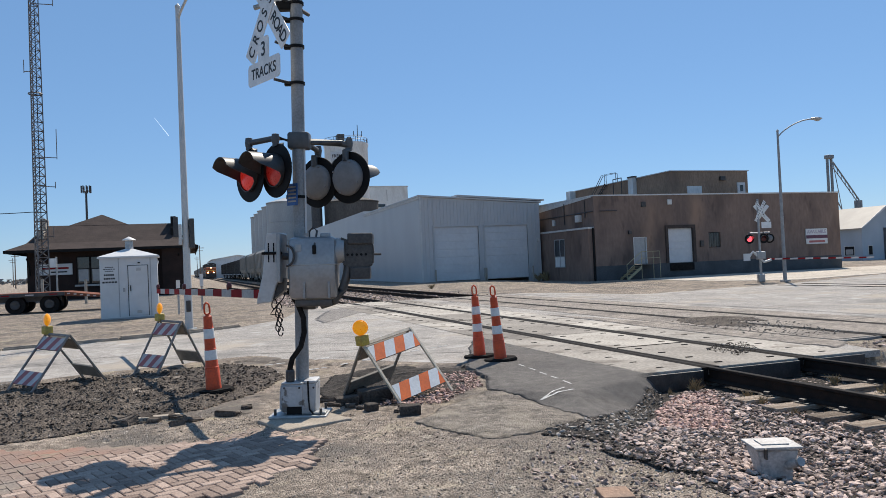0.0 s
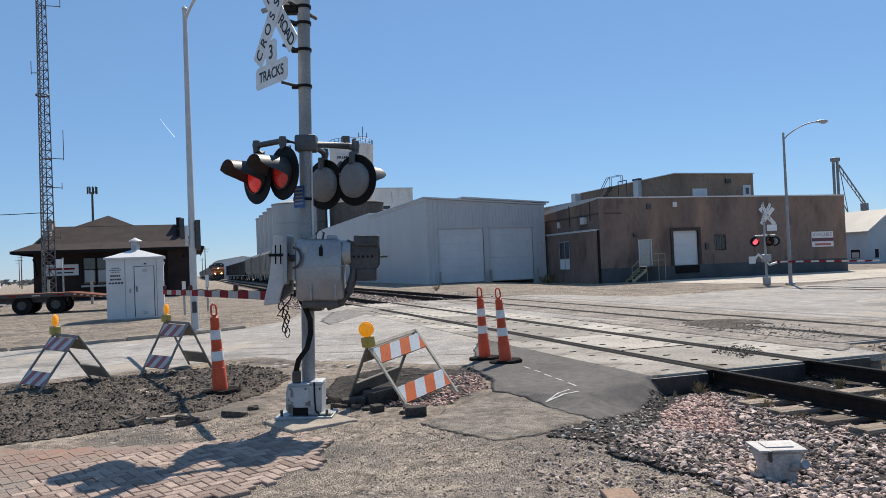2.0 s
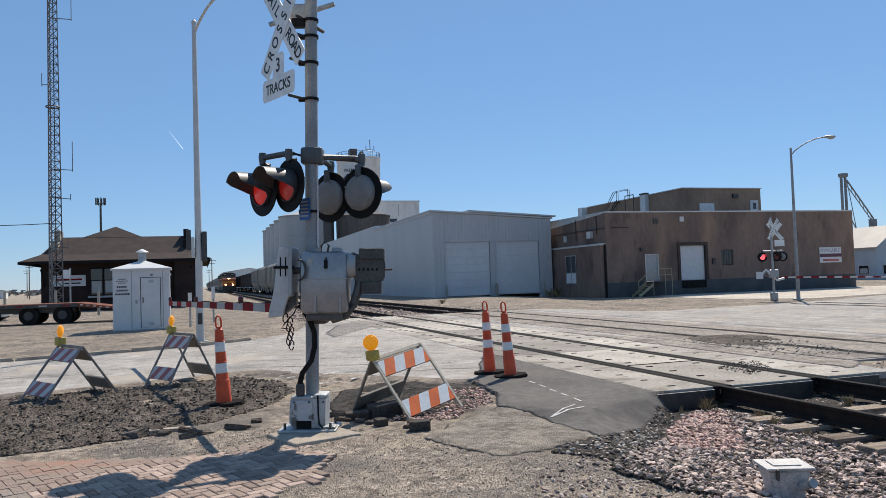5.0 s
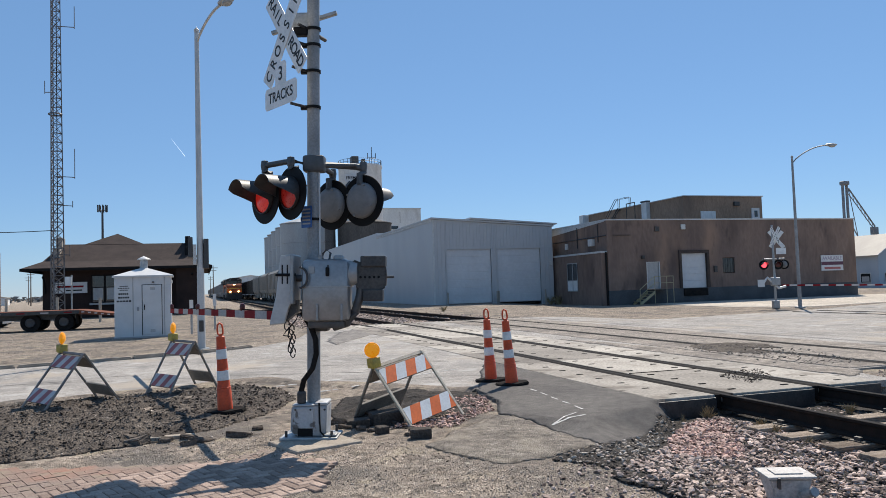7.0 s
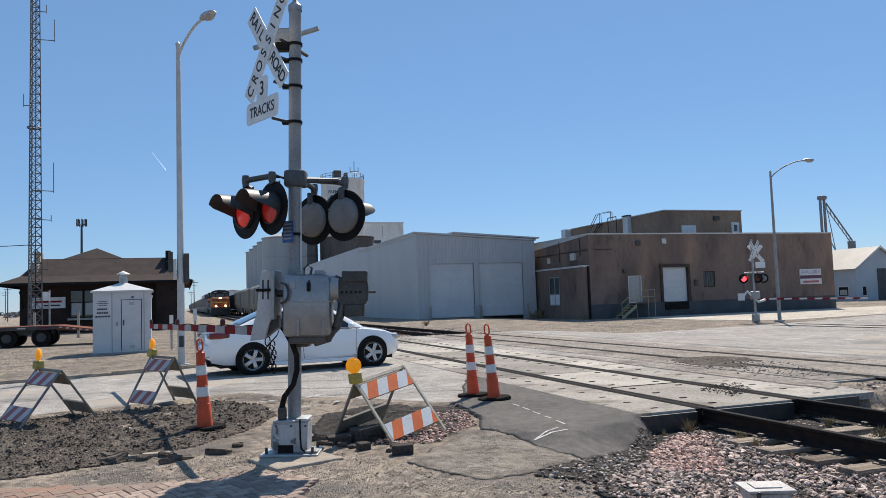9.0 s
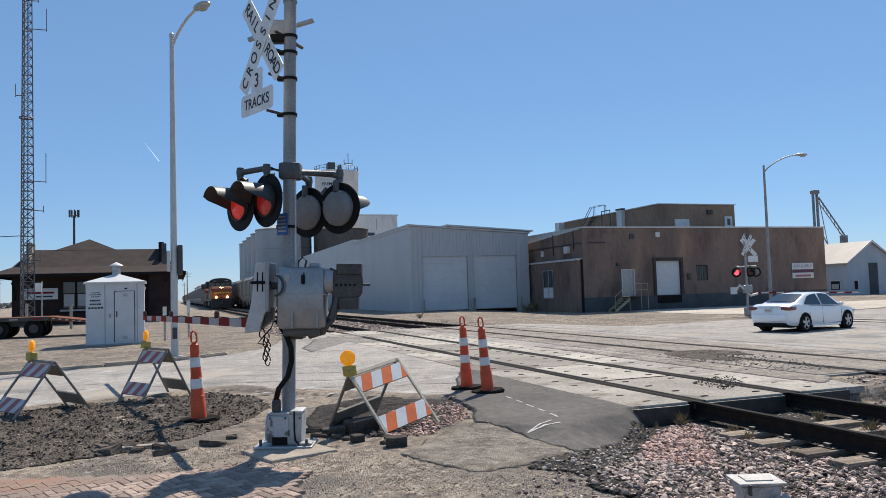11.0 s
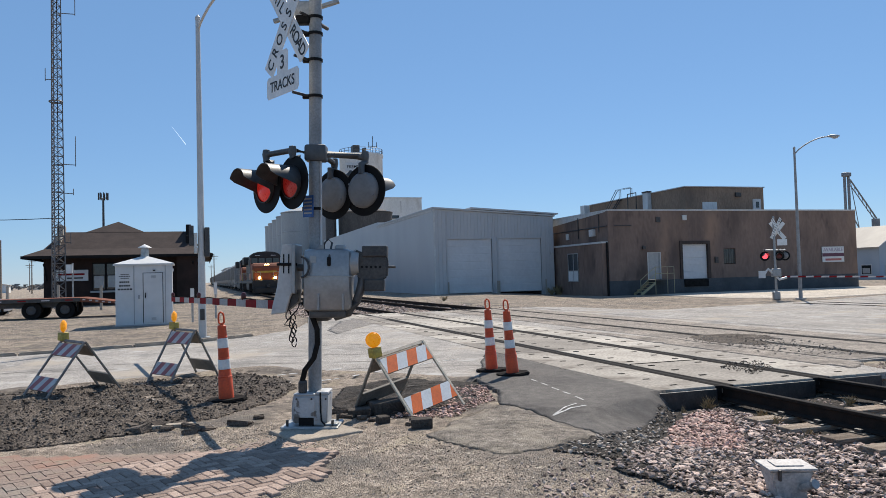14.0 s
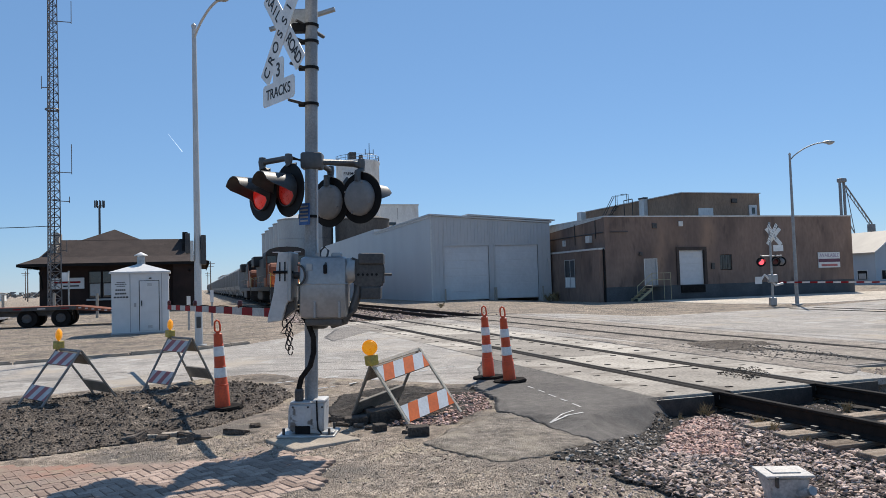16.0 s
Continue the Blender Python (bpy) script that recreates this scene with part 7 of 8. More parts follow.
def build_pavers():
    """Brick pavers laid in herringbone, worn and sandy, as single bricks."""
    area = [(-3.6, 8.0), (-1.64, 7.55), (-0.7, 7.2), (-0.05, 7.1), (0.55, 7.45), (0.95, 7.1), (1.02, 6.3), (0.92, 5.75), (0.1, 5.28), (-0.6, 4.9), (-3.6, 4.6)]
    walkway = thing("brick_walk", Matrix(), "worn red and buff brick pavers in herringbone, partly sandy", "pavement", kind="structure")
    m = pose(-3.6, 4.4, 0, 0, 0, 21)
    proto, count, rest = None, 0, bmesh.new()
    L, B = 0.156, 0.078
    for j in range(-30, 60):
        for i in range(-12, 70):
            lay = (i - j) % 4
            if lay not in (0, 3):
                continue
            p = m @ (Vector(((i + 1) * B, (j + 0.5) * B, 0)) if lay == 0 else Vector(((i + 0.5) * B, (j + 1) * B, 0)))
            if not inside(p.x + 0.12 * nz(p.x, p.y, 2, 8), p.y + 0.12 * nz(p.x, p.y, 2, 9), area):
                continue
            sunk = 0.03 * smooth(p.y + 0.35 * p.x, 6.75, 7.3)
            z = -0.036 + 0.010 * nz(p.x, p.y, 1.2, 4) + 0.005 * nz(p.x, p.y, 9, 4) - sunk
            turn = 21 if lay == 0 else 111
            if p.x > -1.2 and p.y > 5.2 and count < 300:
                if proto is None:
                    bm = box(bmesh.new(), -L / 2 + 0.003, L / 2 - 0.003, -B / 2 + 0.003, B / 2 - 0.003, -0.05, 0.03)
                    bmesh.ops.bevel(bm, geom=[e for e in bm.edges if all(v.co.z > 0 for v in e.verts)], offset=0.005, segments=1, affect="EDGES")
                    ob = part("brick", bm, BRICKM, walkway)
                    proto = ob.data
                else:
                    ob = new("brick", proto)
                    ob.parent = walkway
                ob.matrix_local = Matrix.Translation((p.x, p.y, z)) @ pose(0, 0, 0, 2 * nz(p.x, p.y, 3.3), 2 * nz(p.x, p.y, 3.9), turn + 2 * nz(p.x, p.y, 6))
                count += 1
            else:
                box(rest, -L / 2 + 0.003, L / 2 - 0.003, -B / 2 + 0.003, B / 2 - 0.003, -0.05, 0.03, turn=Matrix.Translation((p.x, p.y, z)) @ pose(0, 0, 0, 0, 0, turn))
    if rest.verts:
        part("more_bricks", rest, BRICKM, walkway)["kind"] = "stuff"
    else:
        rest.free()


# ---- painted marks and weeds ----
def build_marks():
    a = thing("painted_arrow", Matrix(), "worn white sprayed arrow on the asphalt ramp", "road marking")
    zf = lambda x, y: ramp_z(x, y) + 0.006

    def stroke(p, q, w):
        p, q = Vector((*at(*p), 0)), Vector((*at(*q), 0))
        d = (q - p).normalized()
        s = Vector((-d.y, d.x, 0)) * w
        bm = bmesh.new()
        n = 8
        pts = []
        for k in range(n + 1):
            c = p.lerp(q, k / n)
            e = s * (0.7 + 0.5 * random.random())
            pts.append([bm.verts.new((v.x, v.y, zf(v.x, v.y))) for v in (c + e, c - e)])
        for u, v in zip(pts, pts[1:]):
            bm.faces.new((u[0], u[1], v[1], v[0]))
        part("paint_stroke", bm, PAINTW, a)

    stroke((0.98, 8.1), (1.30, 8.55), 0.011)
    stroke((0.98, 8.1), (1.38, 8.42), 0.014)
    for k in range(5):
        t = k / 4
        stroke((1.05 + 0.36 * (1 - t), 10.3 - 1.55 * (1 - t)), (1.05 + 0.36 * (1 - t) - 0.06, 10.3 - 1.55 * (1 - t) + 0.22), 0.012)


build_marks()


def build_weeds():
    rng = random.Random(9)
    for x, y, n, h in ((5.78, 7.82, 60, 0.16), (5.35, 7.7, 25, 0.1), (5.95, 7.1, 45, 0.12), (5.85, 6.75, 40, 0.12), (7.2, 6.4, 60, 0.18), (7.4, 7.3, 40, 0.14), (7.1, 5.4, 50, 0.2), (8.2, 6.0, 40, 0.25), (5.75, 6.2, 25, 0.1), (6.6, 7.4, 40, 0.14), (6.9, 5.9, 40, 0.16), (8.6, 7.2, 30, 0.2), (29.0, 58.6, 90, 0.9), (28.4, 58.9, 60, 0.7), (14.0, 44.0, 60, 0.35)):
        t = thing("dry_weed", Matrix.Translation((x, y, ground_z(x, y))), "tuft of dry straw-coloured weeds beside the track", "weed", "dry weeds")
        bm = bmesh.new()
        for k in range(n):
            a, r = rng.uniform(0, 6.28), rng.random() * h * 0.9
            tip = Vector((r * math.cos(a), r * math.sin(a), h * rng.uniform(0.4, 1.1)))
            foot = Vector((rng.uniform(-0.05, 0.05), rng.uniform(-0.05, 0.05), -0.02))
            w = Vector((-math.sin(a), math.cos(a), 0)) * (0.003 + 0.006 * h)
            mid = foot.lerp(tip, 0.6) + Vector((0, 0, h * 0.12))
            v = [bm.verts.new(p) for p in (foot - w, foot + w, mid + w * 0.7, tip, mid - w * 0.7)]
            bm.faces.new(v)
        part("tuft", bm, WEED, t)


build_weeds()


# ---- train ----
def bogie(parent, y, wheels, gauge=0.75, r=0.48):
    b = part("bogie", box(bmesh.new(), -0.9, 0.9, y - 0.2, y + 0.2, 0.5, 0.8, 0.03), STEEL_D, parent)
    for s in (-1, 1):
        part("side_frame", box(bmesh.new(), s * 1.0 - 0.09, s * 1.0 + 0.09, y + wheels[0] - 0.5, y + wheels[-1] + 0.5, 0.45, 0.85, 0.03), STEEL_D, b)
    for w in wheels:
        bm = bmesh.new()
        for s in (-1, 1):
            rod(bm, (s * gauge - 0.06, y + w, r + 0.01), (s * gauge + 0.06, y + w, r + 0.01), r, seg=20)
        rod(bm, (-gauge, y + w, r), (gauge, y + w, r), 0.08, seg=8)
        part("wheelset", bm, RAILM, b)


def build_locomotive(label, nose):
    """Six-axle road locomotive, nose at its own y = 0, facing -y."""
    t = thing("locomotive", Matrix(), label, "locomotive", "freight train")
    part("platform", box(bmesh.new(), -1.5, 1.5, 0.3, 22, 1.25, 1.55, 0.03), LOCODK, t)
    part("pilot", box(bmesh.new(), -1.45, 1.45, 0.0, 0.5, 0.2, 1.5, 0.06), LOCODK, t, "black front pilot")
    bm = bmesh.new()
    prism(bm, [(0.75, 1.55), (3.3, 1.55), (3.3, 3.5), (1.15, 3.42), (0.75, 3.0)], pose(0, 0, 0, 90, 0, 90), 2.9)
    bmesh.ops.bevel(bm, geom=list(bm.edges), offset=0.12, segments=3, affect="EDGES")
    part("short_hood", bm, LOCO, t, "orange nose", smooth=True)
    bm = box(bmesh.new(), -1.52, 1.52, 2.6, 5.4, 1.55, 4.15, 0.1)
    cab = part("cab", bm, LOCO, t, "orange cab", smooth=True)
    bm = bmesh.new()
    prism(bm, [(-1.58, 4.08), (1.58, 4.08), (1.5, 4.36), (1.25, 4.56), (0.8, 4.7), (0, 4.76), (-0.8, 4.7), (-1.25, 4.56), (-1.5, 4.36)], pose(0, 4.0, 0, 90, 0, 0), 3.0)
    part("cab_roof", bm, LOCODK, cab, "black cab roof")
    part("visor_band", box(bmesh.new(), -1.5, 1.5, 2.575, 2.61, 3.42, 4.13, 0.01), LOCODK, cab, "black band round the windscreens")
    part("cab_side", box(bmesh.new(), -1.535, 1.535, 2.75, 5.38, 2.3, 4.12, 0.01), LOCODK, cab, "black cab sides")
    for x in (-1.12, -0.38, 0.36, 1.1):
        part("windscreen", box(bmesh.new(), x - 0.31, x + 0.31, 2.56, 2.58, 3.45, 4.02, 0.008), TINT, cab)
    for x in (-1.54, 1.5):
        part("side_window", box(bmesh.new(), x, x + 0.04, 3.2, 5.0, 3.1, 3.9), DARK, cab)
    bm = box(bmesh.new(), -1.0, 1.0, 5.4, 21.4, 1.55, 4.25, 0.08)
    part("long_hood", bm, LOCODK, t, "dark engine hood")
    part("hood_stripe", box(bmesh.new(), -1.02, 1.02, 5.5, 21.3, 1.95, 2.06), LOCO, t)
    part("radiator", box(bmesh.new(), -1.5, 1.5, 17.5, 20.8, 3.6, 4.6, 0.1), LOCODK, t)
    part("exhaust_stack", box(bmesh.new(), -0.5, 0.5, 10.5, 11.6, 4.25, 4.6, 0.05), LOCODK, t)
    part("fuel_tank", box(bmesh.new(), -1.4, 1.4, 8.6, 14.0, 0.35, 1.25, 0.15), LOCODK, t)
    part("nose_stripe", box(bmesh.new(), -1.0, 1.0, 0.72, 0.745, 2.35, 2.55), YELLOW, t)
    part("side_sill", box(bmesh.new(), -1.53, 1.53, 0.35, 21.9, 1.2, 1.3), LOCODK, t)
    lights = ((-0.12, 3.2, 0.98), (0.12, 3.2, 0.98), (-0.78, 1.78, 0.25), (0.78, 1.78, 0.25)) if nose else ()
    for x, z, y in lights:
        part("headlight", rod(bmesh.new(), (x, y - 0.06, z), (x, y, z), 0.12 if z > 2 else 0.15, seg=16), HEADL, t, "lit headlight")
    for x in (-0.8, 0.8):
        nb = part("number_box", box(bmesh.new(), x - 0.4, x + 0.4, 2.44, 2.6, 4.2, 4.4, 0.03), LOCODK, t)
        part("number_bar", box(bmesh.new(), x - 0.25, x + 0.25, 2.43, 2.438, 4.27, 4.34), WPAINT, nb)
    bm = bmesh.new()
    for s in (-1.45, 1.45):
        for y in np.arange(0.5, 22, 1.9):
            rod(bm, (s, y, 1.5), (s, y, 2.5), 0.025, seg=5)
        rod(bm, (s, 0.5, 2.5), (s, 2.5, 2.5), 0.025, seg=5)
        rod(bm, (s, 5.6, 2.5), (s, 22, 2.5), 0.025, seg=5)
        rod(bm, (s, 0.2, 0.6), (s, 0.5, 2.5), 0.03, seg=5)
        rod(bm, (s * 0.45, 0.4, 1.5), (s * 0.45, 0.4, 2.45), 0.025, seg=5)
        rod(bm, (s, 0.45, 2.45), (s * 0.45, 0.4, 2.4), 0.025, seg=5)
    part("handrail", bm, HOPGREY, t, "pale handrails")
    for s in (-1, 1):
        bm = bmesh.new()
        hose(bm, [(s * 0.5, 0.3, 1.55), (s * 0.8, 0.3, 2.05), (s * 1.42, 0.35, 2.6), (s * 1.45, 0.6, 2.65)], 0.03, 5)
        rod(bm, (s * 1.42, 0.2, 0.5), (s * 1.42, 0.35, 2.6), 0.03, seg=5)
        part("front_rail", bm, YELLOW, t, "yellow front handrails")
    part("plow", box(bmesh.new(), -1.3, 1.3, -0.25, 0.02, 0.12, 0.75, 0.08), LOCODK, t, "black snowplow")
    for k in range(4):
        for s in (-1.25, 1.25):
            part("step", box(bmesh.new(), s - 0.22, s + 0.22, 0.05, 0.4, 0.3 + 0.3 * k, 0.35 + 0.3 * k), HOPGREY, t)
    part("coupler", box(bmesh.new(), -0.15, 0.15, -0.5, 0.1, 0.75, 1.05, 0.04), STEEL_D, t)
    for ob in t.children_recursive:
        ob.data.transform(Matrix.Diagonal((1.08, 1, 1.01, 1)))
    bogie(t, 4.2, (-1.9, 0, 1.9))
    bogie(t, 17.8, (-1.9, 0, 1.9))
    return t


def build_hopper(label, material, group):
    """Covered hopper wagon, its near end at y = 0."""
    t = thing("hopper_wagon", Matrix(), label, "rail wagon", group)
    bm = bmesh.new()
    prism(bm, [(-1.35, 1.3), (1.35, 1.3), (1.58, 1.9), (1.58, 4.0), (1.2, 4.4), (-1.2, 4.4), (-1.58, 4.0), (-1.58, 1.9)], pose(0, 8.4, 0, 90, 0, 0), 14.2)
    part("hull", bm, material, t)
    for y in np.arange(2.4, 15.0, 2.05):
        for s in (-1, 1):
            part("side_rib", box(bmesh.new(), s * 1.6 - 0.05, s * 1.6 + 0.05, y - 0.06, y + 0.06, 1.85, 4.0), material, t)
    bm = bmesh.new()
    for y0 in (2.2, 5.7, 9.2, 12.7):
        b2 = [(y0, 1.3), (y0 + 2.9, 1.3), (y0 + 1.8, 0.5), (y0 + 1.1, 0.5)]
        prism(bm, b2, pose(0, 0, 0, 90, 0, 90), 2.2)
    part("outlet_bays", bm, material, t)
    part("sill", box(bmesh.new(), -0.3, 0.3, 0.2, 16.6, 0.9, 1.25), STEEL_D, t)
    part("roof_walk", box(bmesh.new(), -0.35, 0.35, 0.8, 16.0, 4.45, 4.52), GALV, t)
    for y0 in (0.35, 16.35):
        bm = bmesh.new()
        for s in (-1.3, 1.3):
            rod(bm, (s, y0, 1.0), (s, y0, 4.35), 0.04, seg=5)
        for z in np.arange(1.2, 4.3, 0.45):
            rod(bm, (-1.3, y0, z), (-0.8, y0, z), 0.025, seg=4)
        rod(bm, (-1.3, y0, 1.1), (1.3, y0, 1.1), 0.06, seg=5)
        part("end_ladder", bm, material, t)
    bogie(t, 2.4, (-0.9, 0.9))
    bogie(t, 14.4, (-0.9, 0.9))
    return t


TRAIN = [(build_locomotive("orange and black diesel locomotive leading a train, headlights lit", True), 0.0)]
TRAIN.append((build_locomotive("second orange and black diesel locomotive in the train", False), 23.0))
_h = build_hopper("grey covered hopper wagon in the moving train", HOPGREY, "freight train")
TRAIN.append((_h, 46.3))
for k in range(1, 22):
    TRAIN.append((copy_thing(_h, Matrix()), 46.3 + 17.2 * k))


def build_gondola(y):
    t = thing("gondola_wagon", Matrix.Translation((T2, y, 0)), "parked black coal gondola on the middle track", "rail wagon", "parked wagons")
    bm = box(bmesh.new(), -1.55, 1.55, 0.4, 16.2, 1.1, 3.9, 0.03)
    part("hull", bm, LOCODK, t)
    for q in np.arange(1.2, 16, 1.6):
        part("side_rib", box(bmesh.new(), -1.62, -1.55, q - 0.08, q + 0.08, 1.1, 3.9), LOCODK, t)
    bogie(t, 2.4, (-0.9, 0.9))
    bogie(t, 14.2, (-0.9, 0.9))


_p = build_hopper("parked tan covered hopper wagon on the middle track", HOPTAN, "parked wagons")
_p.matrix_world = Matrix.Translation((T2, 101, 0))
copy_thing(_p, Matrix.Translation((T2, 118.2, 0)))
copy_thing(_p, Matrix.Translation((T2, 135.4, 0)))
for k in range(5):
    build_gondola(152.6 + 16.8 * k)


# ---- cars ----
CARK = 0.955


def build_sedan(label, group=""):
    """A four-door saloon facing +x, its origin on the road midway between the axles."""
    c = thing("sedan_car", Matrix(), label, "car", group)
    # stations: x, half width low, half width mid, bonnet or belt height, lower edge
    st = [(-2.33, 0.62, 0.66, 0.86, 0.42), (-2.27, 0.78, 0.82, 0.98, 0.30), (-2.05, 0.86, 0.89, 1.06, 0.24), (-1.75, 0.88, 0.905, 1.08, 0.22), (-1.4, 0.885, 0.91, 1.05, 0.22), (-0.9, 0.89, 0.91, 1.0, 0.21),
          (-0.2, 0.89, 0.91, 0.97, 0.2), (0.5, 0.89, 0.91, 0.95, 0.2), (1.0, 0.885, 0.905, 0.95, 0.21), (1.35, 0.88, 0.9, 0.92, 0.22), (1.8, 0.86, 0.885, 0.85, 0.22), (2.15, 0.80, 0.83, 0.76, 0.24), (2.36, 0.64, 0.68, 0.66, 0.3), (2.43, 0.45, 0.5, 0.56, 0.36)]
    bm = bmesh.new()
    rings = []
    for x, wl, wm, zt, zb in st:
        h = zt - zb
        half = [(wl * 0.9, zb), (wl, zb + 0.1 * h + 0.02), (wm, zb + 0.45 * h), (wm * 0.995, zb + 0.72 * h), (wm * 0.955, zt - 0.03), (wm * 0.86, zt), (wm * 0.4, zt + 0.025)]
        rings.append([bm.verts.new((x, y, z)) for y, z in half] + [bm.verts.new((x, -y, z)) for y, z in half[::-1]])
    n = len(rings[0])
    for a, b in zip(rings, rings[1:]):
        for i in range(n):
            j = (i + 1) % n
            bm.faces.new((a[i], b[i], b[j], a[j]))
    bm.faces.new(rings[0])
    bm.faces.new(rings[-1][::-1])
    bmesh.ops.recalc_face_normals(bm, faces=bm.faces)
    body = part("body", bm, BODYW, c, "glossy white body", smooth=True)
    # wheel arches as dark discs let into the sides
    AX = (-1.44, 1.44)
    for x in AX:
        for s in (-1, 1):
            part("wheel_arch", rod(bmesh.new(), (x, s * 0.70, 0.35), (x, s * 0.913, 0.35), 0.385, seg=28), RUBBER, body, smooth=True)
    # greenhouse in body paint, with glass panels let on to it
    gx = (-1.74, -0.98, -0.45, 0.15, 0.5, 1.24)
    up_w, up_z = (0.70, 0.62, 0.60, 0.60, 0.62, 0.74), (1.075, 1.40, 1.465, 1.47, 1.42, 0.965)
    lo_w, lo_z = (0.81, 0.865, 0.872, 0.872, 0.868, 0.83), (1.045, 0.985, 0.965, 0.95, 0.945, 0.92)

    def side(x, t, out=0.0):
        a_ = Vector((x, np.interp(x, gx, lo_w), np.interp(x, gx, lo_z)))
        b_ = Vector((x, np.interp(x, gx, up_w), np.interp(x, gx, up_z)))
        return a_.lerp(b_, t) + Vector((0, out, out * 0.5))

    bm = bmesh.new()
    rings = []
    for x in np.linspace(gx[0], gx[-1], 25):
        half = [side(x, 0.0), side(x, 0.5, 0.008), side(x, 0.93, 0.006), side(x, 1.0) + Vector((0, -0.05, 0.012)), side(x, 1.0) + Vector((0, -0.3, 0.022))]
        rings.append([bm.verts.new(v) for v in half] + [bm.verts.new((v.x, -v.y, v.z)) for v in half[::-1]])
    for p, q in zip(rings, rings[1:]):
        for i in range(len(p) - 1):
            bm.faces.new((p[i], q[i], q[i + 1], p[i + 1]))
    bmesh.ops.recalc_face_normals(bm, faces=bm.faces)
    part("cabin_shell", bm, BODYW, c, "white roof and pillars", smooth=True)
    for sgn in (-1, 1):
        for pts in ([(-0.22, 0.06), (0.3, 0.06), (0.98, 0.08), (0.72, 0.62), (0.44, 0.9), (0.1, 0.91), (-0.22, 0.91)], [(-0.32, 0.06), (-0.32, 0.91), (-0.7, 0.9), (-0.98, 0.8), (-1.25, 0.42), (-1.4, 0.1), (-0.9, 0.06)]):
            bm = bmesh.new()
            vs = [side(x, t, 0.017) for x, t in pts]
            mid = sum(vs, Vector()) / len(vs) + Vector((0, 0.006, 0))
            ring = [bm.verts.new((v.x, sgn * v.y, v.z)) for v in vs]
            hub = bm.verts.new((mid.x, sgn * mid.y, mid.z))
            for i in range(len(ring)):
                bm.faces.new((ring[i], ring[(i + 1) % len(ring)], hub))
            bmesh.ops.recalc_face_normals(bm, faces=bm.faces)
            part("side_window", bm, TINT, c, "dark tinted side window", smooth=True)
    for label_, pts in (("windscreen", [(0.56, 0.56, 1.40), (1.2, 0.70, 1.005)]), ("rear_window", [(-1.02, 0.55, 1.405), (-1.68, 0.62, 1.125)])):
        (x0, w0, z0), (x1, w1, z1) = pts
        bm = bmesh.new()
        rows_ = []
        for t in (0, 0.5, 1):
            x, w, z = x0 + (x1 - x0) * t, w0 + (w1 - w0) * t, z0 + (z1 - z0) * t
            rows_.append([bm.verts.new((x, w * k, z + 0.018 + 0.022 * (1 - k * k))) for k in (-1, -0.6, -0.2, 0.2, 0.6, 1)])
        for p, q in zip(rows_, rows_[1:]):
            for i in range(5):
                bm.faces.new((p[i], q[i], q[i + 1], p[i + 1]))
        bmesh.ops.recalc_face_normals(bm, faces=bm.faces)
        part(label_, bm, TINT, c, "dark tinted glass", smooth=True)
    for s in (-1, 1):
        part("belt_trim", hose(bmesh.new(), [(-1.6, s * 0.85, 1.03), (-0.5, s * 0.872, 0.985), (0.5, s * 0.87, 0.96), (1.15, s * 0.84, 0.94)], 0.012, 6), CHROME, body)
        for x in (-0.28, 1.02, -1.1):
            part("door_seam", hose(bmesh.new(), [(x + 0.04, s * 0.876, 0.95), (x, s * 0.911, 0.7), (x, s * 0.912, 0.5), (x + 0.03, s * 0.897, 0.28)], 0.005, 4), DARK, body)
        for x in (-0.72, 0.42):
            part("door_handle", box(bmesh.new(), x - 0.1, x + 0.1, min(s * 0.9, s * 0.93), max(s * 0.9, s * 0.93), 0.83, 0.855, 0.008), BODYW, body)
        mr = bmesh.new()
        bmesh.ops.create_uvsphere(mr, u_segments=12, v_segments=8, radius=1, matrix=Matrix.Translation((0.88, s * 0.98, 1.0)) @ Matrix.Diagonal((0.08, 0.11, 0.07, 1)))
        part("mirror", mr, BODYW, c, smooth=True)
        part("tail_light", box(bmesh.new(), -2.33, -1.92, min(s * 0.5, s * 0.893), max(s * 0.5, s * 0.893), 0.83, 0.975, 0.035), TAIL, c, "dark red tail light", smooth=True)
        part("headlamp", box(bmesh.new(), 1.98, 2.3, min(s * 0.55, s * 0.82), max(s * 0.55, s * 0.82), 0.62, 0.76, 0.04), CHROME, c, "clear headlamp", smooth=True)
        part("side_sill", box(bmesh.new(), -0.95, 0.95, min(s * 0.86, s * 0.9), max(s * 0.86, s * 0.9), 0.17, 0.25, 0.01), BODYW, body)
    part("rear_bumper", box(bmesh.new(), -2.4, -2.2, -0.72, 0.72, 0.42, 0.7, 0.05), BODYW, c, smooth=True)
    part("lower_bumper", box(bmesh.new(), -2.36, -2.1, -0.7, 0.7, 0.22, 0.36, 0.04), DARK, c)
    pl = part("plate", box(bmesh.new(), -2.37, -2.3, -0.16, 0.16, 0.76, 0.9), WPAINT, c)
    part("plate_bar", box(bmesh.new(), -2.376, -2.371, -0.12, 0.12, 0.8, 0.86), GREYP, pl)
    part("trunk_trim", box(bmesh.new(), -2.33, -2.24, -0.5, 0.5, 0.93, 0.955), CHROME, c)
    part("underside", box(bmesh.new(), -2.1, 2.1, -0.75, 0.75, 0.17, 0.3), DARK, c)
    part("grille", box(bmesh.new(), 2.36, 2.45, -0.4, 0.4, 0.4, 0.5, 0.01), DARK, c)
    wheels = []
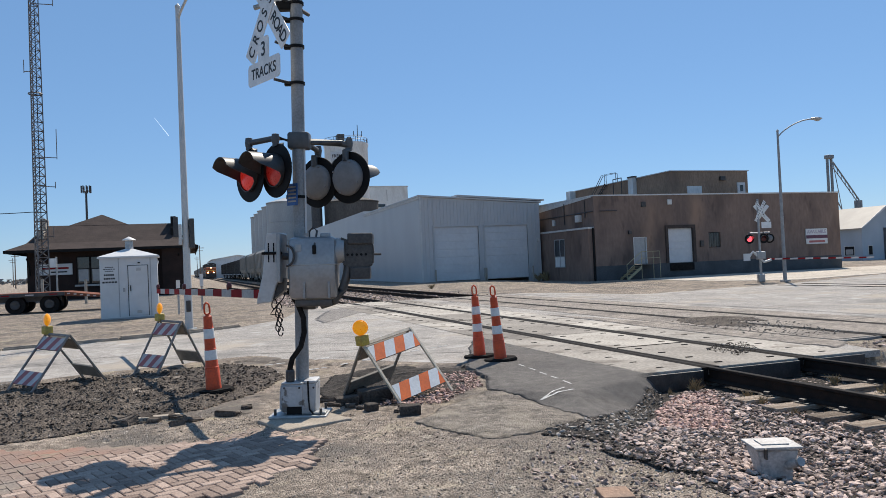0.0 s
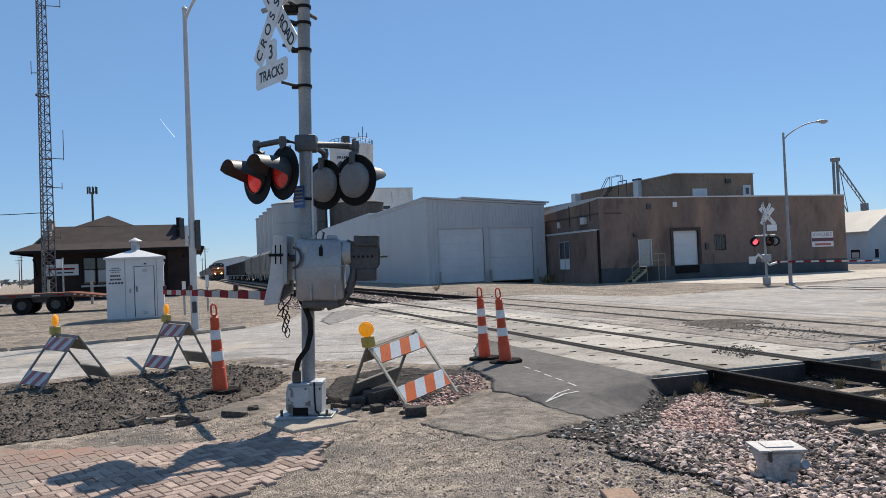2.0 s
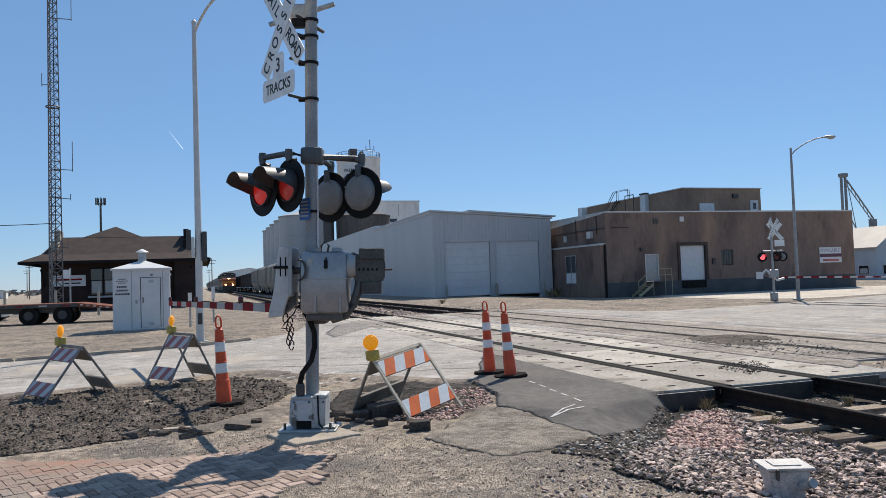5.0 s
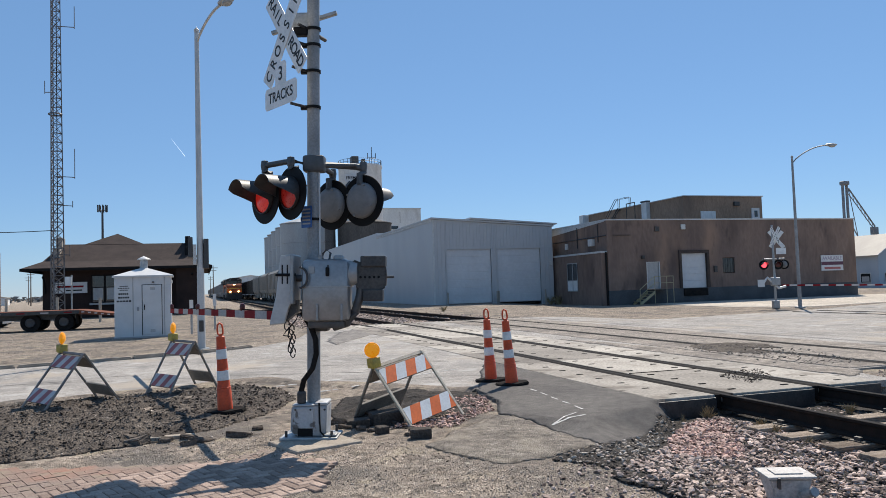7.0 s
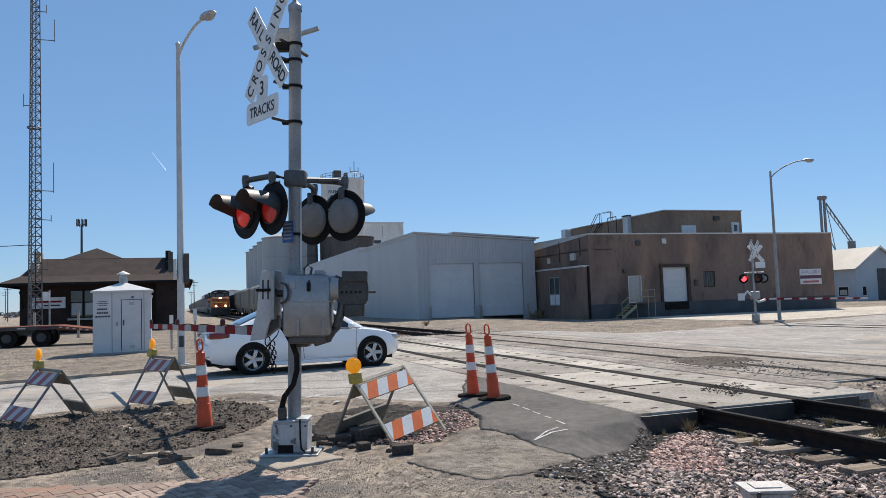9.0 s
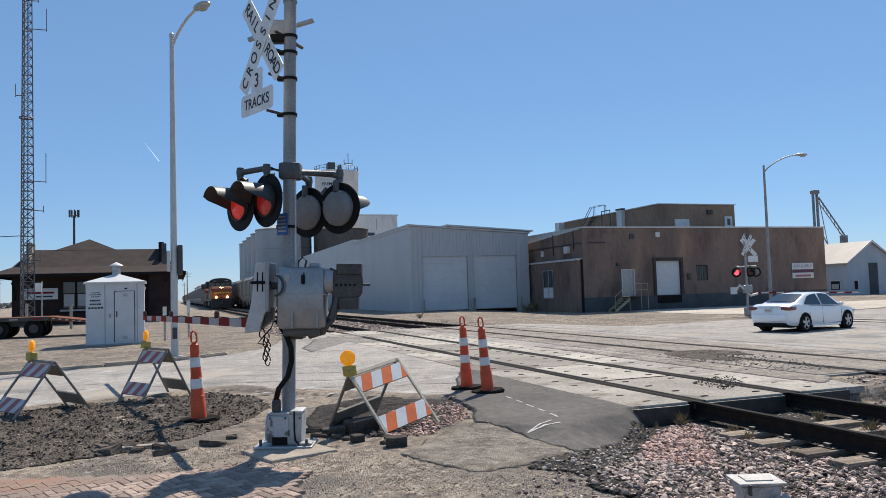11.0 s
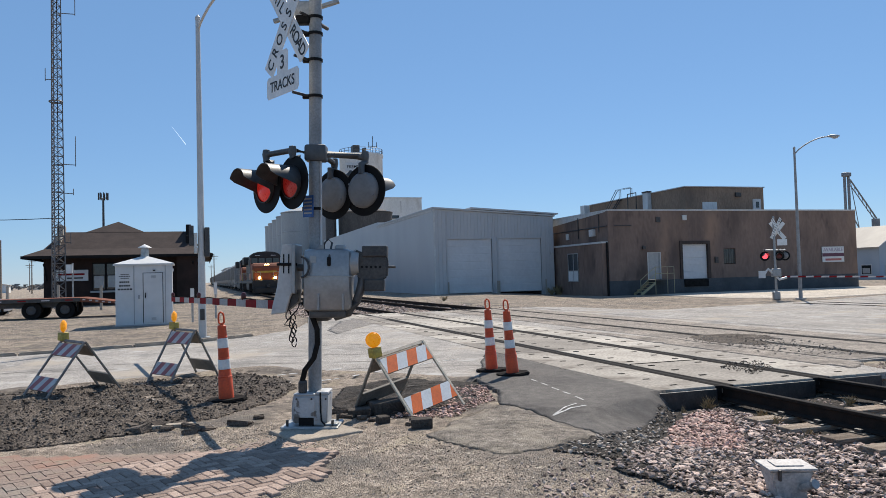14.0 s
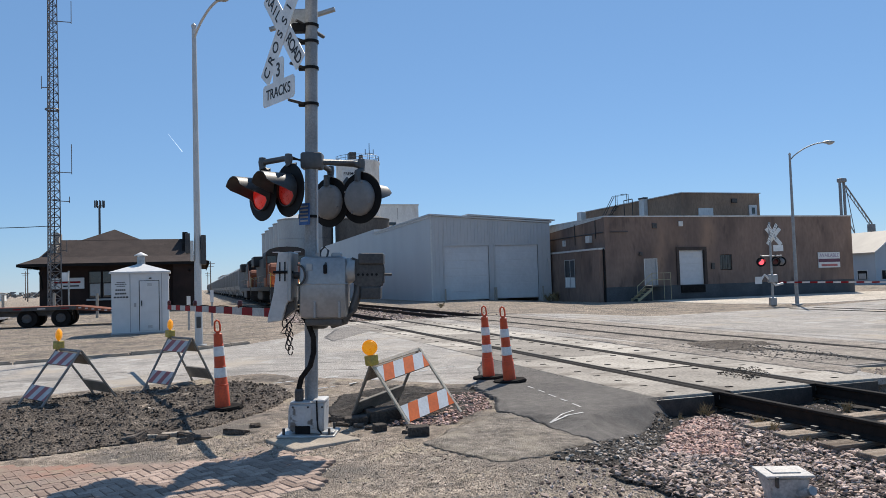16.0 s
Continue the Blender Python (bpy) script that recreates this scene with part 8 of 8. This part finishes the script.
    for x in AX:
        for s in (-1, 1):
            w = part("wheel", lathe(bmesh.new(), [(0.225, -0.1), (0.31, -0.1), (0.335, -0.07), (0.335, 0.07), (0.31, 0.1), (0.225, 0.1)], 32, pose(0, 0, 0, 90, 0, 0)), RUBBER, c, "black tyre on a five-spoke alloy rim", smooth=True)
            w.location = (x, s * 0.835, 0.335)
            bm = bmesh.new()
            lathe(bm, [(0.215, -0.085), (0.245, -0.102), (0.24, -0.085), (0.2, -0.06)], 28, pose(0, 0, 0, 90 * s, 0, 0))
            for k in range(5):
                q = pose(0, 0, 0, 0, 72 * k, 0)
                box(bm, -0.042, 0.042, s * 0.085 - 0.012, s * 0.085 + 0.012, 0.03, 0.22, 0.006, turn=q)
            lathe(bm, [(0.0, -0.095), (0.05, -0.09), (0.06, -0.07)], 14, pose(0, 0, 0, 90 * s, 0, 0))
            part("rim", bm, CHROME, w, smooth=True)
            part("brake_disc", rod(bmesh.new(), (0, s * 0.03, 0), (0, s * 0.05, 0), 0.225, seg=20), GREYP, w)
            wheels.append((w, x, s))
    # true to a mid-size car a little under 4.7 m
    for ob in c.children_recursive:
        for v in ob.data.vertices:
            v.co.x = v.co.x if abs(v.co.x) < 1.78 else (1.78 + (v.co.x - 1.78) * 0.72 if v.co.x > 0 else -1.78 + (v.co.x + 1.78) * 1.12)
        ob.data.transform(Matrix.Diagonal((CARK, CARK, CARK * (1.0 if ob.name.startswith(("wheel", "rim", "brake")) else 1.0), 1)))
        ob.location = ob.location * CARK
    return c, wheels


CAR, WHEELS = build_sedan("white four-door saloon car driving over the crossing")
_park, _ = build_sedan("white car parked beside the depot lot", "")
_park.matrix_world = pose(-12.1, 47.6, -0.03, 0, 0, 4)

build_pavers()


# ---- what moves ----
def motions():
    for t, y in TRAIN:
        walk(t, [(s, pose(T1, 245.5 - 10.42 * s - 0.0716 * s * s + y, 0.008)) for s in np.linspace(0, 16, 33)])
    # seconds, x, y, heading in degrees
    way = [(0.0, -66.0, 3.0, 13), (4.0, -36.0, 10.2, 12), (6.5, -18.4, 15.1, 12), (7.4, -11.2, 16.3, 8), (8.2, -4.45, 17.1, 4), (8.4, -2.67, 17.2, 3), (8.6, -0.85, 17.3, 3), (8.7, 0.05, 17.4, 4), (9.2, 4.5, 18.35, 9), (9.8, 10.4, 19.8, 13),
           (10.4, 16.9, 21.5, 13), (10.8, 21.0, 22.6, 13), (11.0, 22.9, 23.0, 13), (11.5, 27.0, 23.9, 13), (12.0, 30.9, 24.9, 14), (16.0, 62.0, 34.0, 17)]
    ts, xs, ys, hs = zip(*way)

    def place(s):
        return float(np.interp(s, ts, xs)), float(np.interp(s, ts, ys)), float(np.interp(s, ts, hs))

    rows, dist, spins = [], 0.0, []
    last = place(0)
    for k in range(0, 161):
        s = k / 10
        p = place(s)
        dist += math.hypot(p[0] - last[0], p[1] - last[1])
        last = p
        rows.append((s, pose(p[0], p[1], 0.006 + drop(p[0], p[1]), 0, 0, p[2])))
        spins.append((s, dist))
    walk(CAR, rows)
    fine = [k / FPS for k in range(0, 481)]
    turn = np.interp(fine, [s for s, _ in spins], [d for _, d in spins]) / (0.335 * CARK)
    for w, x, s in WHEELS:
        walk(w, [(t, Matrix.Translation((x * CARK, s * 0.835 * CARK, 0.335 * CARK)) @ Matrix.Rotation(a, 4, "Y")) for t, a in zip(fine, turn)])


motions()
